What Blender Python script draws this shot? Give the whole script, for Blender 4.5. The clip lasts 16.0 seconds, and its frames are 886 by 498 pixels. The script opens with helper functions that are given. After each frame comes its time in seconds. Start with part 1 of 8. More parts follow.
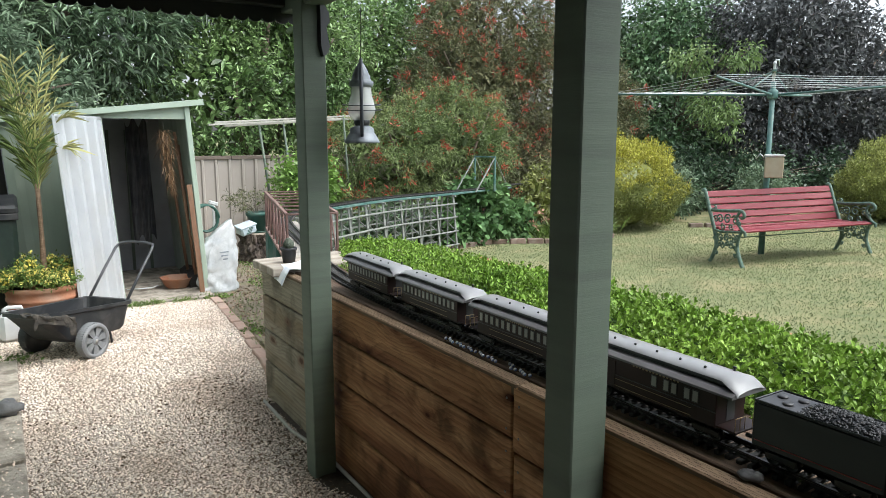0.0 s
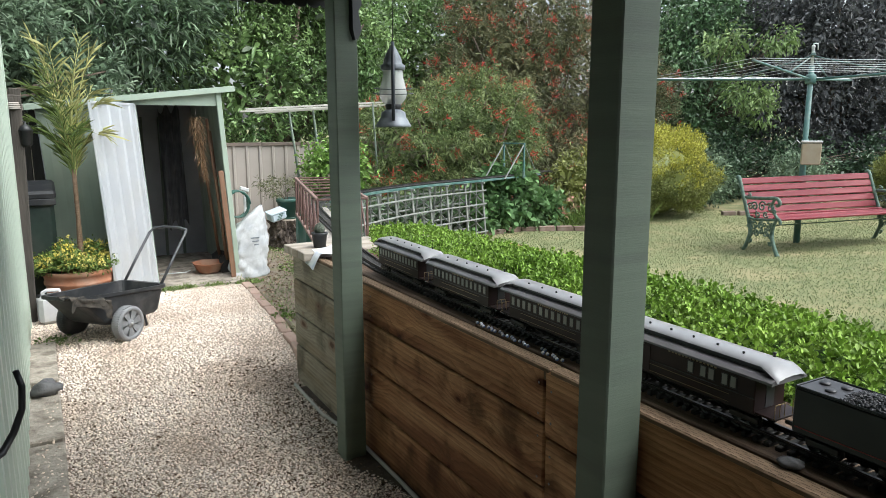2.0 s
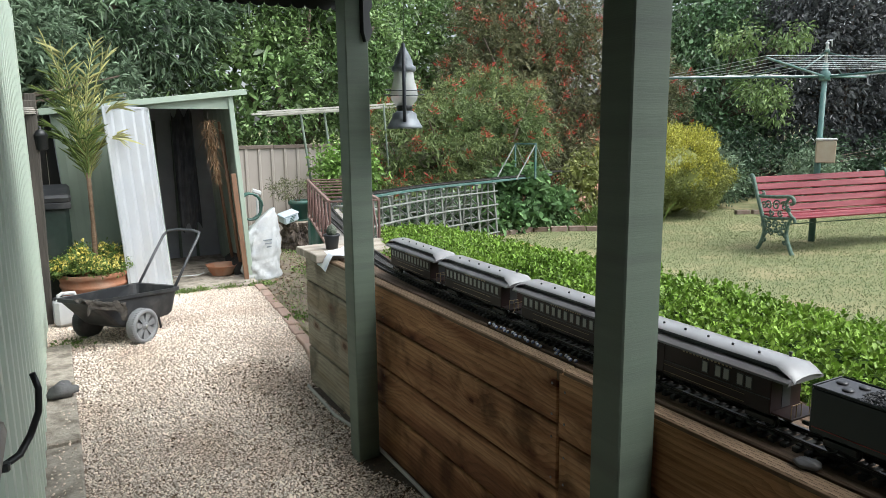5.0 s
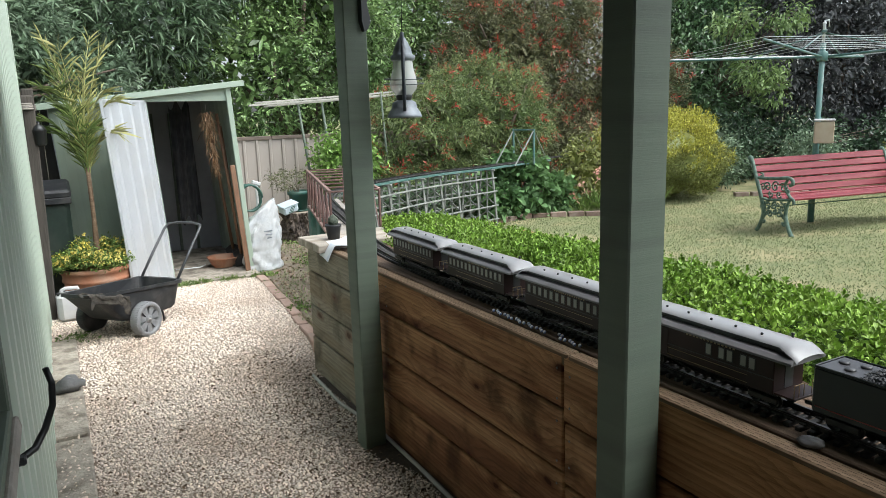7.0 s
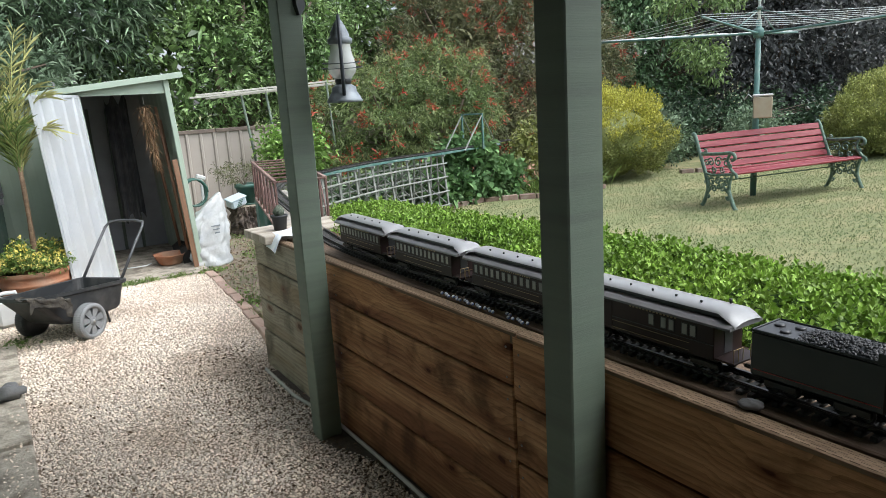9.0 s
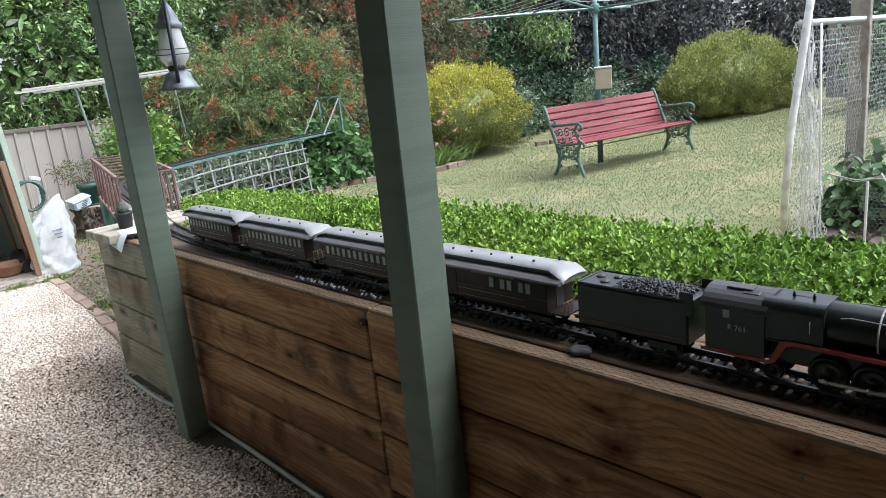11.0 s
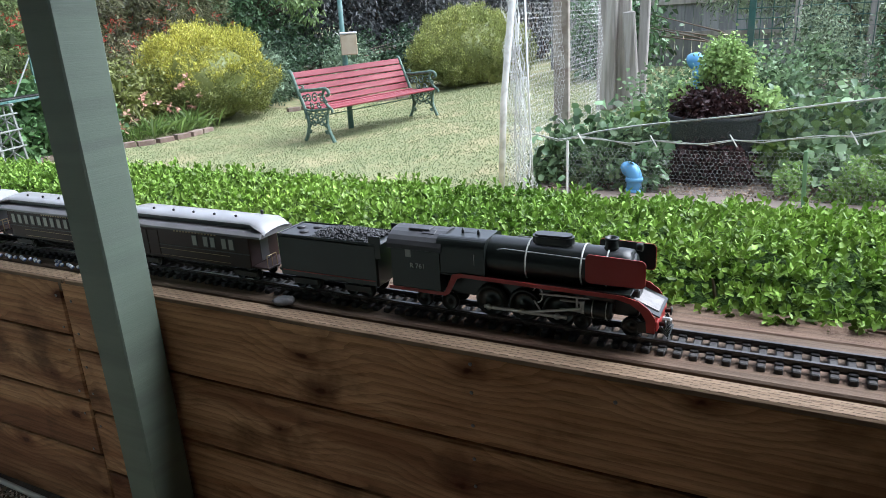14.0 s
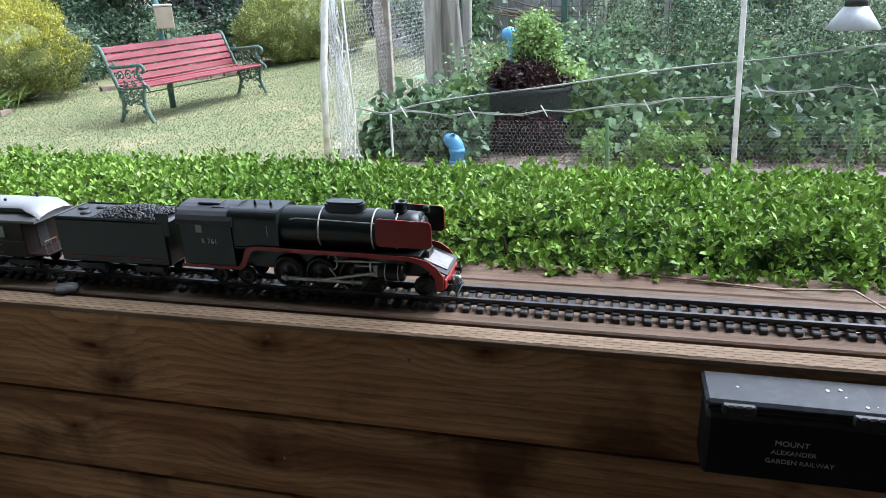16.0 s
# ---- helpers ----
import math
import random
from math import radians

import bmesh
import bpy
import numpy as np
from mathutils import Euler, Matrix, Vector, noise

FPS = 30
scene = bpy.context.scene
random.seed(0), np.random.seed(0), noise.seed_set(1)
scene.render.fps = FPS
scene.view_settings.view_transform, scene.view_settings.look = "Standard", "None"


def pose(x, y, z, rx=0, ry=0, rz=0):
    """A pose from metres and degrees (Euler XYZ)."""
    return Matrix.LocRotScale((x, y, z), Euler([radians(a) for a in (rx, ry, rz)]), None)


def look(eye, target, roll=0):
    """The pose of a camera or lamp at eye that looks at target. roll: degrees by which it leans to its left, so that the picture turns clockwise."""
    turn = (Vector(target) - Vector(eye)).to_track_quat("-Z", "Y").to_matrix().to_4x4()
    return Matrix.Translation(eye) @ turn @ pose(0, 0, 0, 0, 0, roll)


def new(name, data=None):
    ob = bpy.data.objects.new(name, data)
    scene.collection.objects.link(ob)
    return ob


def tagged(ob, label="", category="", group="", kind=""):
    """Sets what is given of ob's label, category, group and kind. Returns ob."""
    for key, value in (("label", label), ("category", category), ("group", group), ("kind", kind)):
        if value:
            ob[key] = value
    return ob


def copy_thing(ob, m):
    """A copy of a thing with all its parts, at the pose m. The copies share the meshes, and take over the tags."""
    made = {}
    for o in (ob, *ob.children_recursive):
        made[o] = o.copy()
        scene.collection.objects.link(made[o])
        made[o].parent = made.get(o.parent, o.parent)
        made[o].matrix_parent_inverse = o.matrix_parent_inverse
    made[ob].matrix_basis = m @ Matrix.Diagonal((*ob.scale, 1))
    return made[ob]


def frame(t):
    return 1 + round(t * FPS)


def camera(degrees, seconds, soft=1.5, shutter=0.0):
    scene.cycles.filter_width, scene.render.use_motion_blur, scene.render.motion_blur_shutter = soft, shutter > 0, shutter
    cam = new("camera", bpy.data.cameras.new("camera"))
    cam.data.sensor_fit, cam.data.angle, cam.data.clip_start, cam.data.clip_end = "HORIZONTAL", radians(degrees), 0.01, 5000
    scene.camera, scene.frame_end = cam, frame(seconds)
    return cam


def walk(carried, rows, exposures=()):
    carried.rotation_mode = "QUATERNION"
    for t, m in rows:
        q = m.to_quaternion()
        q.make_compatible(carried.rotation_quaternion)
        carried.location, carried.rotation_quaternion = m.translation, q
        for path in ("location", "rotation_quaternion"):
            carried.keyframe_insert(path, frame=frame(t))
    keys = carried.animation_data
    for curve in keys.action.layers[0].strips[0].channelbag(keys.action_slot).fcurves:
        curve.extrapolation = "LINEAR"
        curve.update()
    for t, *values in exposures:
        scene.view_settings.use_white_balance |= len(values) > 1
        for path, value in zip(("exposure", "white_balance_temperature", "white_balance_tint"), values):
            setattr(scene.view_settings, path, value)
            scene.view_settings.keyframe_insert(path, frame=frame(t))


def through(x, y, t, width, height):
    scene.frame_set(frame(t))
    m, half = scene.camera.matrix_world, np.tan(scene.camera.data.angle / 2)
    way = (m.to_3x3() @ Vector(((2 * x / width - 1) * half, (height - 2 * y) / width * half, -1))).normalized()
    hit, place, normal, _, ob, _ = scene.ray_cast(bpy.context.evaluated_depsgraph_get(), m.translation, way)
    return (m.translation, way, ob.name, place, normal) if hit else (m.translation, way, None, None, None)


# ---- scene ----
cam = camera(65.0, 16.0, soft=0.5)
PATH = [
    (0, (-1.201, 0.032, 1.457), (-0.146, 1.701, 1.139), -0.0),
    (0.5, (-1.201, 0.038, 1.446), (-0.162, 1.711, 1.102), -0.3),
    (1, (-1.201, 0.039, 1.444), (-0.16, 1.706, 1.076), -0.3),
    (1.5, (-1.2, 0.047, 1.441), (-0.18, 1.729, 1.079), -0.2),
    (2, (-1.21, 0.046, 1.442), (-0.225, 1.751, 1.09), -0.1),
    (2.5, (-1.212, 0.045, 1.444), (-0.246, 1.762, 1.101), -0.0),
    (3, (-1.211, 0.048, 1.444), (-0.262, 1.775, 1.104), -0.5),
    (5.5, (-1.21, 0.047, 1.438), (-0.248, 1.764, 1.083), -0.8),
    (6, (-1.208, 0.046, 1.433), (-0.225, 1.748, 1.063), -1.9),
    (6.5, (-1.202, 0.053, 1.43), (-0.234, 1.763, 1.056), -2.2),
    (7, (-1.229, 0.041, 1.447), (-0.275, 1.756, 1.063), -1.7),
    (7.5, (-1.209, 0.047, 1.434), (-0.249, 1.761, 1.061), -2.5),
    (8, (-1.201, 0.046, 1.434), (-0.222, 1.752, 1.07), -2.3),
    (8.2, (-1.196, 0.046, 1.429), (-0.202, 1.74, 1.051), -2.5),
    (10.3, (-1.185, -0.01, 1.421), (0.025, 1.508, 0.939), -5.0),
    (10.5, (-1.182, -0.021, 1.417), (0.065, 1.462, 0.92), -5.3),
    (11, (-1.157, -0.043, 1.412), (0.168, 1.37, 0.913), -5.7),
    (11.5, (-1.143, -0.054, 1.405), (0.241, 1.292, 0.884), -5.8),
    (12, (-1.136, -0.082, 1.398), (0.329, 1.168, 0.859), -5.6),
    (12.5, (-1.117, -0.105, 1.387), (0.417, 1.043, 0.815), -5.5),
    (13, (-1.104, -0.137, 1.375), (0.508, 0.879, 0.77), -5.4),
    (13.5, (-1.101, -0.158, 1.376), (0.556, 0.783, 0.766), -4.2),
    (14, (-1.097, -0.19, 1.367), (0.587, 0.683, 0.735), -3.2),
    (14.5, (-1.087, -0.213, 1.357), (0.624, 0.582, 0.694), -3.1),
    (15, (-1.085, -0.246, 1.353), (0.668, 0.431, 0.667), -2.8),
    (15.5, (-1.085, -0.272, 1.349), (0.7, 0.298, 0.649), -2.4),
    (16, (-1.077, -0.298, 1.345), (0.734, 0.166, 0.635), -2.2),
]
walk(cam, [(t, look(eye, target, roll)) for t, eye, target, roll in PATH], [(0.0, 1.06, 6150, 7), (8.2, 1.0, 6150, 7), (10.5, 1.18, 5900, 10), (12.5, 1.45, 5750, 11), (16.0, 1.66, 5500, 10)])

# ---------- world, sun ----------
world = bpy.data.worlds.new("world")
scene.world = world
world.use_nodes = True
wn = world.node_tree
wn.nodes.clear()
sky = wn.nodes.new("ShaderNodeTexSky")
sky.sky_type = "NISHITA"
sky.sun_disc = False
sky.sun_elevation = radians(58)
sky.sun_rotation = radians(141.5)
sky.dust_density = 4.0
sky.air_density = 1.0
sky.ozone_density = 1.0
grey = wn.nodes.new("ShaderNodeHueSaturation")
grey.inputs["Saturation"].default_value = 0.35
bg = wn.nodes.new("ShaderNodeBackground")
bg.inputs["Strength"].default_value = 0.15
wout = wn.nodes.new("ShaderNodeOutputWorld")
wn.links.new(sky.outputs[0], grey.inputs["Color"])
wn.links.new(grey.outputs[0], bg.inputs["Color"])
wn.links.new(bg.outputs[0], wout.inputs["Surface"])

sun_data = bpy.data.lights.new("sun", "SUN")
sun_data.energy = 1.5
sun_data.angle = radians(60)
sun_data.color = (1.0, 0.985, 0.95)
sun = new("sun", sun_data)
sun.matrix_world = look((4.3, -5.4, 9), (0, 0, 0))


# ---------- materials ----------
def col(c):
    return (c[0], c[1], c[2], 1.0)


def material(name, a, b=None, scale=8.0, rough=0.7, metal=0.0, bump=0.0, bump_scale=60.0, stretch=(1, 1, 1), spots=None, spot_scale=3.0,
             spot_amount=0.5, per_object=0.0, spec=0.5, island=0.0, alpha=1.0, transmission=0.0, coords="Object"):
    """Two colours mixed by noise at one scale, stained at another, with a bump."""
    m = bpy.data.materials.new(name)
    m.use_nodes = True
    nt = m.node_tree
    n, l = nt.nodes, nt.links
    bsdf = n["Principled BSDF"]
    bsdf.inputs["Roughness"].default_value = rough
    bsdf.inputs["Metallic"].default_value = metal
    bsdf.inputs["Specular IOR Level"].default_value = spec
    bsdf.inputs["Alpha"].default_value = alpha
    bsdf.inputs["Transmission Weight"].default_value = transmission
    tc = n.new("ShaderNodeTexCoord")
    mp = n.new("ShaderNodeMapping")
    mp.inputs["Scale"].default_value = stretch
    l.new(tc.outputs[coords], mp.inputs["Vector"])
    vec = mp.outputs[0]
    if per_object:
        info = n.new("ShaderNodeObjectInfo")
        add = n.new("ShaderNodeVectorMath")
        add.operation = "MULTIPLY_ADD"
        add.inputs[1].default_value = (37.0, 53.0, 71.0)
        l.new(info.outputs["Random"], add.inputs[0])
        l.new(vec, add.inputs[2])
        vec = add.outputs[0]
    no = n.new("ShaderNodeTexNoise")
    no.inputs["Scale"].default_value = scale
    no.inputs["Detail"].default_value = 6
    no.inputs["Roughness"].default_value = 0.65
    l.new(vec, no.inputs["Vector"])
    ramp = n.new("ShaderNodeMapRange")
    ramp.inputs["From Min"].default_value = 0.3
    ramp.inputs["From Max"].default_value = 0.7
    l.new(no.outputs["Fac"], ramp.inputs["Value"])
    mix = n.new("ShaderNodeMix")
    mix.data_type = "RGBA"
    mix.inputs["A"].default_value = col(a)
    mix.inputs["B"].default_value = col(b or a)
    l.new(ramp.outputs[0], mix.inputs["Factor"])
    colour = mix.outputs["Result"]
    if spots:
        n2 = n.new("ShaderNodeTexNoise")
        n2.inputs["Scale"].default_value = spot_scale
        n2.inputs["Detail"].default_value = 3
        l.new(vec, n2.inputs["Vector"])
        r2 = n.new("ShaderNodeMapRange")
        r2.inputs["From Min"].default_value = 0.47
        r2.inputs["From Max"].default_value = 0.64
        r2.inputs["To Max"].default_value = spot_amount
        l.new(n2.outputs["Fac"], r2.inputs["Value"])
        m2 = n.new("ShaderNodeMix")
        m2.data_type = "RGBA"
        l.new(colour, m2.inputs["A"])
        m2.inputs["B"].default_value = col(spots)
        l.new(r2.outputs[0], m2.inputs["Factor"])
        colour = m2.outputs["Result"]
    if island or per_object:
        hs = n.new("ShaderNodeHueSaturation")
        mr = n.new("ShaderNodeMapRange")
        k = island or per_object
        mr.inputs["To Min"].default_value = 1 - k
        mr.inputs["To Max"].default_value = 1 + k
        if island:
            geo = n.new("ShaderNodeNewGeometry")
            l.new(geo.outputs["Random Per Island"], mr.inputs["Value"])
        else:
            l.new(info.outputs["Random"], mr.inputs["Value"])
        l.new(mr.outputs[0], hs.inputs["Value"])
        l.new(colour, hs.inputs["Color"])
        colour = hs.outputs[0]
    l.new(colour, bsdf.inputs["Base Color"])
    if bump:
        nb = n.new("ShaderNodeTexNoise")
        nb.inputs["Scale"].default_value = bump_scale
        nb.inputs["Detail"].default_value = 5
        l.new(vec, nb.inputs["Vector"])
        bp = n.new("ShaderNodeBump")
        bp.inputs["Strength"].default_value = bump
        bp.inputs["Distance"].default_value = 0.01
        l.new(nb.outputs["Fac"], bp.inputs["Height"])
        l.new(bp.outputs[0], bsdf.inputs["Normal"])
    return m


def leaf_material(name, a, b, rough=0.5, spread=0.35, through=0.25, spec=0.4):
    """Leaves that differ one by one, with some light coming through."""
    m = material(name, a, b, scale=1.2, rough=rough, island=spread, spec=spec)
    nt = m.node_tree
    bsdf = nt.nodes["Principled BSDF"]
    link = bsdf.inputs["Base Color"].links[0].from_socket
    tr = nt.nodes.new("ShaderNodeBsdfTranslucent")
    nt.links.new(link, tr.inputs["Color"])
    mx = nt.nodes.new("ShaderNodeMixShader")
    mx.inputs[0].default_value = through
    nt.links.new(bsdf.outputs[0], mx.inputs[1])
    nt.links.new(tr.outputs[0], mx.inputs[2])
    nt.links.new(mx.outputs[0], nt.nodes["Material Output"].inputs["Surface"])
    return m


def wood_material(name, a, b, dark, stretch, knots=True, rough=0.75, per_object=0.12, ring=9.0, stain=None, across="Z", incised=None):
    """Sawn softwood along y: wavy growth bands, fine fibres, knots, stains and rows of short incisions."""
    m = material(name, a, b, scale=5.0, rough=rough, bump=0.25, bump_scale=90.0, stretch=stretch, spots=stain, spot_scale=2.2,
                 spot_amount=0.85, per_object=per_object, spec=0.15)
    nt = m.node_tree
    n, l = nt.nodes, nt.links
    bsdf = n["Principled BSDF"]
    src = bsdf.inputs["Base Color"].links[0].from_socket
    vec = [x for x in n if x.bl_idname == "ShaderNodeTexNoise"][0].inputs["Vector"].links[0].from_socket
    tc = [x for x in n if x.bl_idname == "ShaderNodeTexCoord"][0]
    info = [x for x in n if x.bl_idname == "ShaderNodeObjectInfo"][0]
    sh = n.new("ShaderNodeVectorMath")
    sh.operation = "MULTIPLY_ADD"
    sh.inputs[1].default_value = (5.1, 13.7, 3.3)
    l.new(info.outputs["Random"], sh.inputs[0])
    l.new(tc.outputs["Object"], sh.inputs[2])

    def blend(under, factor, colour):
        mx = n.new("ShaderNodeMix")
        mx.data_type = "RGBA"
        l.new(under, mx.inputs["A"])
        mx.inputs["B"].default_value = col(colour)
        l.new(factor, mx.inputs["Factor"])
        return mx.outputs["Result"]

    def ranged(value, lo, hi, top):
        mr = n.new("ShaderNodeMapRange")
        mr.inputs["From Min"].default_value, mr.inputs["From Max"].default_value, mr.inputs["To Max"].default_value = lo, hi, top
        l.new(value, mr.inputs["Value"])
        return mr.outputs[0]

    # knots bend the bands round them
    sp = n.new("ShaderNodeSeparateXYZ")
    l.new(sh.outputs[0], sp.inputs[0])
    mp = n.new("ShaderNodeCombineXYZ")
    l.new(sp.outputs["Y"], mp.inputs["X"])
    l.new(sp.outputs[across], mp.inputs["Y"])
    wob = n.new("ShaderNodeTexNoise")
    wob.inputs["Scale"].default_value = 22.0
    l.new(sh.outputs[0], wob.inputs["Vector"])
    sc = n.new("ShaderNodeVectorMath")
    sc.operation = "MULTIPLY_ADD"
    sc.inputs[1].default_value = (2.3, 4.6, 0.0)
    l.new(mp.outputs[0], sc.inputs[0])
    amt = n.new("ShaderNodeVectorMath")
    amt.operation = "SCALE"
    amt.inputs["Scale"].default_value = 0.1
    l.new(wob.outputs["Color"], amt.inputs[0])
    l.new(amt.outputs[0], sc.inputs[2])
    vo = n.new("ShaderNodeTexVoronoi")
    vo.voronoi_dimensions = "2D"
    vo.inputs["Scale"].default_value = 1.0
    l.new(sc.outputs[0], vo.inputs["Vector"])
    hide = n.new("ShaderNodeSeparateColor")
    l.new(vo.outputs["Color"], hide.inputs[0])
    knot = n.new("ShaderNodeMath")
    knot.operation = "MULTIPLY_ADD"
    knot.inputs[1].default_value = 0.09
    l.new(hide.outputs[0], knot.inputs[0])
    l.new(vo.outputs["Distance"], knot.inputs[2])
    bend = ranged(vo.outputs["Distance"], 0.42, 0.0, 0.06)
    mp2 = n.new("ShaderNodeMapping")
    mp2.inputs["Scale"].default_value = (1, 0.07, 1)
    l.new(sh.outputs[0], mp2.inputs["Vector"])
    ad = n.new("ShaderNodeVectorMath")
    l.new(mp2.outputs[0], ad.inputs[0])
    if knots:
        l.new(bend, ad.inputs[1])
    wv = n.new("ShaderNodeTexWave")
    wv.bands_direction = across
    wv.wave_profile = "SAW"
    wv.inputs["Scale"].default_value = ring
    wv.inputs["Distortion"].default_value = 4.0
    wv.inputs["Detail"].default_value = 3.0
    wv.inputs["Detail Scale"].default_value = 0.9
    l.new(ad.outputs[0], wv.inputs["Vector"])
    out = blend(src, ranged(wv.outputs["Fac"], 0.4, 1.0, 0.38), dark)
    fib = n.new("ShaderNodeTexNoise")
    fib.inputs["Scale"].default_value = 26.0
    fib.inputs["Detail"].default_value = 4.0
    l.new(vec, fib.inputs["Vector"])
    out = blend(out, ranged(fib.outputs["Fac"], 0.5, 0.75, 0.5), [c * 0.7 for c in dark])
    if knots:
        blot = n.new("ShaderNodeTexNoise")
        blot.inputs["Scale"].default_value = 5.0
        blot.inputs["Detail"].default_value = 5.0
        l.new(sh.outputs[0], blot.inputs["Vector"])
        out = blend(out, ranged(blot.outputs["Fac"], 0.54, 0.68, 0.72), [c * 0.6 for c in dark])
        out = blend(out, ranged(knot.outputs[0], 0.18, 0.06, 0.85), [c * k for c, k in zip(dark, (1.1, 0.75, 0.7))])
        out = blend(out, ranged(knot.outputs[0], 0.075, 0.055, 0.8), [c * k for c, k in zip(dark, (0.55, 0.35, 0.3))])
    if incised:
        sep = n.new("ShaderNodeSeparateXYZ")
        l.new(tc.outputs["Object"], sep.inputs[0])

        def op(kind, x, y):
            mt = n.new("ShaderNodeMath")
            mt.operation = kind
            for k, q in enumerate((x, y)):
                if isinstance(q, (int, float)):
                    mt.inputs[k].default_value = q
                elif q is not None:
                    l.new(q, mt.inputs[k])
            return mt.outputs[0]

        row = op("ADD", op("DIVIDE", sep.outputs[across], 0.0085), 0.5)
        fl = op("FLOOR", row, None)
        u = op("ADD", op("DIVIDE", sep.outputs["Y"], 0.03), op("MULTIPLY", fl, 0.5))
        inrow = op("LESS_THAN", op("FRACT", row, None), 0.24)
        dash = op("LESS_THAN", op("FRACT", u, None), 0.62)
        out = blend(out, op("MULTIPLY", op("MULTIPLY", inrow, dash), incised), [c * 0.45 for c in dark])
    l.new(out, bsdf.inputs["Base Color"])
    return m


M = {}
M["post"] = material("green_post_paint", (0.104, 0.136, 0.1), (0.122, 0.154, 0.116), scale=5, rough=0.62, bump=0.1, bump_scale=60, stretch=(0.25, 0.25, 6.0), spots=(0.08, 0.098, 0.078), spot_scale=3, spot_amount=0.5)
M["sleeper"] = wood_material("treated_pine_plank", (0.335, 0.16, 0.073), (0.57, 0.33, 0.17), (0.072, 0.03, 0.014), (1, 0.35, 4.0), stain=(0.17, 0.068, 0.034), ring=15.0, incised=0.12)
M["sleepergrey"] = wood_material("rain_greyed_pine_plank", (0.25, 0.225, 0.17), (0.33, 0.3, 0.235), (0.12, 0.1, 0.07), (1, 0.35, 4.0), stain=(0.22, 0.17, 0.11), ring=13.0, incised=0.1)
M["deck"] = wood_material("weathered_deck_board", (0.105, 0.074, 0.051), (0.175, 0.13, 0.094), (0.05, 0.033, 0.022), (4, 0.4, 1), stain=(0.16, 0.1, 0.07), knots=False, across="X", ring=14.0, incised=0.1)
M["deckedge"] = wood_material("incised_deck_edge", (0.165, 0.115, 0.072), (0.25, 0.18, 0.118), (0.09, 0.058, 0.036), (4, 0.4, 1), knots=False, across="X", ring=14.0, incised=0.75)
M["greywood"] = material("silvered_timber", (0.3, 0.27, 0.23), (0.4, 0.37, 0.33), scale=5, rough=0.8, bump=0.3, bump_scale=60, stretch=(3, 3, 0.3), spots=(0.16, 0.14, 0.12), spot_scale=3, spot_amount=0.6, per_object=0.1)
M["soil"] = material("dark_soil", (0.04, 0.03, 0.022), (0.075, 0.056, 0.04), scale=30, rough=0.95, bump=0.8, bump_scale=90)
M["dirt"] = material("bare_dirt", (0.14, 0.11, 0.082), (0.225, 0.18, 0.135), scale=12, rough=0.95, bump=0.6, bump_scale=60, spots=(0.13, 0.14, 0.06), spot_scale=4)
M["lawn"] = material("lawn_ground", (0.125, 0.15, 0.06), (0.23, 0.225, 0.105), scale=9, rough=0.95, bump=0.8, bump_scale=60, spots=(0.3, 0.255, 0.135), spot_scale=1.6, spot_amount=0.7)
M["gravelbed"] = material("gravel_bed", (0.2, 0.15, 0.11), (0.3, 0.235, 0.175), scale=60, rough=0.95, bump=0.8, bump_scale=120)
M["pebble"] = material("gravel_stone", (0.605, 0.495, 0.4), (0.78, 0.68, 0.575), scale=3, rough=0.85, island=0.38, spots=(0.41, 0.3, 0.215), spot_scale=1.7, spot_amount=0.4)
M["concrete"] = material("worn_concrete", (0.27, 0.235, 0.19), (0.46, 0.41, 0.34), scale=30, rough=0.95, bump=0.9, bump_scale=60, spots=(0.13, 0.11, 0.085), spot_scale=9, spot_amount=0.75)
M["brick"] = material("red_brick", (0.17, 0.115, 0.09), (0.25, 0.18, 0.145), scale=12, rough=0.9, bump=0.4, bump_scale=60, per_object=0.2, spots=(0.3, 0.27, 0.22), spot_scale=6)
M["pathbrick"] = material("worn_path_brick", (0.33, 0.22, 0.172), (0.42, 0.305, 0.245), scale=14, rough=0.95, bump=0.5, bump_scale=70, per_object=0.12, spots=(0.27, 0.22, 0.17), spot_scale=7)
M["shedgreen"] = material("pale_green_steel", (0.31, 0.38, 0.305), (0.37, 0.445, 0.36), scale=2, rough=0.45, spots=(0.25, 0.3, 0.24), spot_scale=1.5, spot_amount=0.4)
M["shedside"] = material("grey_green_steel", (0.25, 0.31, 0.25), (0.3, 0.36, 0.29), scale=2, rough=0.5, spots=(0.2, 0.23, 0.18), spot_scale=1.2, spot_amount=0.4)
M["nookshade"] = material("nook_shade_board", (0.022, 0.02, 0.017), (0.045, 0.04, 0.034), scale=5, rough=0.85, bump=0.4, bump_scale=50, stretch=(3, 3, 0.3), per_object=0.2)
M["greypost"] = material("dark_grey_timber", (0.045, 0.04, 0.033), (0.095, 0.082, 0.068), scale=7, rough=0.9, bump=0.7, bump_scale=35, stretch=(2, 2, 0.25))
M["zinc"] = material("galvanised_sheet", (0.46, 0.48, 0.5), (0.56, 0.58, 0.6), scale=3, rough=0.4, metal=0.25, spots=(0.5, 0.5, 0.48), spot_scale=2)
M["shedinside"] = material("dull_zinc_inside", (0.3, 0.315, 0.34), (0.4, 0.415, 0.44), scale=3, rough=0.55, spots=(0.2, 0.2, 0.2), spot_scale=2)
M["fence"] = material("beige_steel_fence", (0.36, 0.315, 0.275), (0.41, 0.365, 0.32), scale=2, rough=0.5, spots=(0.33, 0.28, 0.23), spot_scale=1.3, spot_amount=0.5)
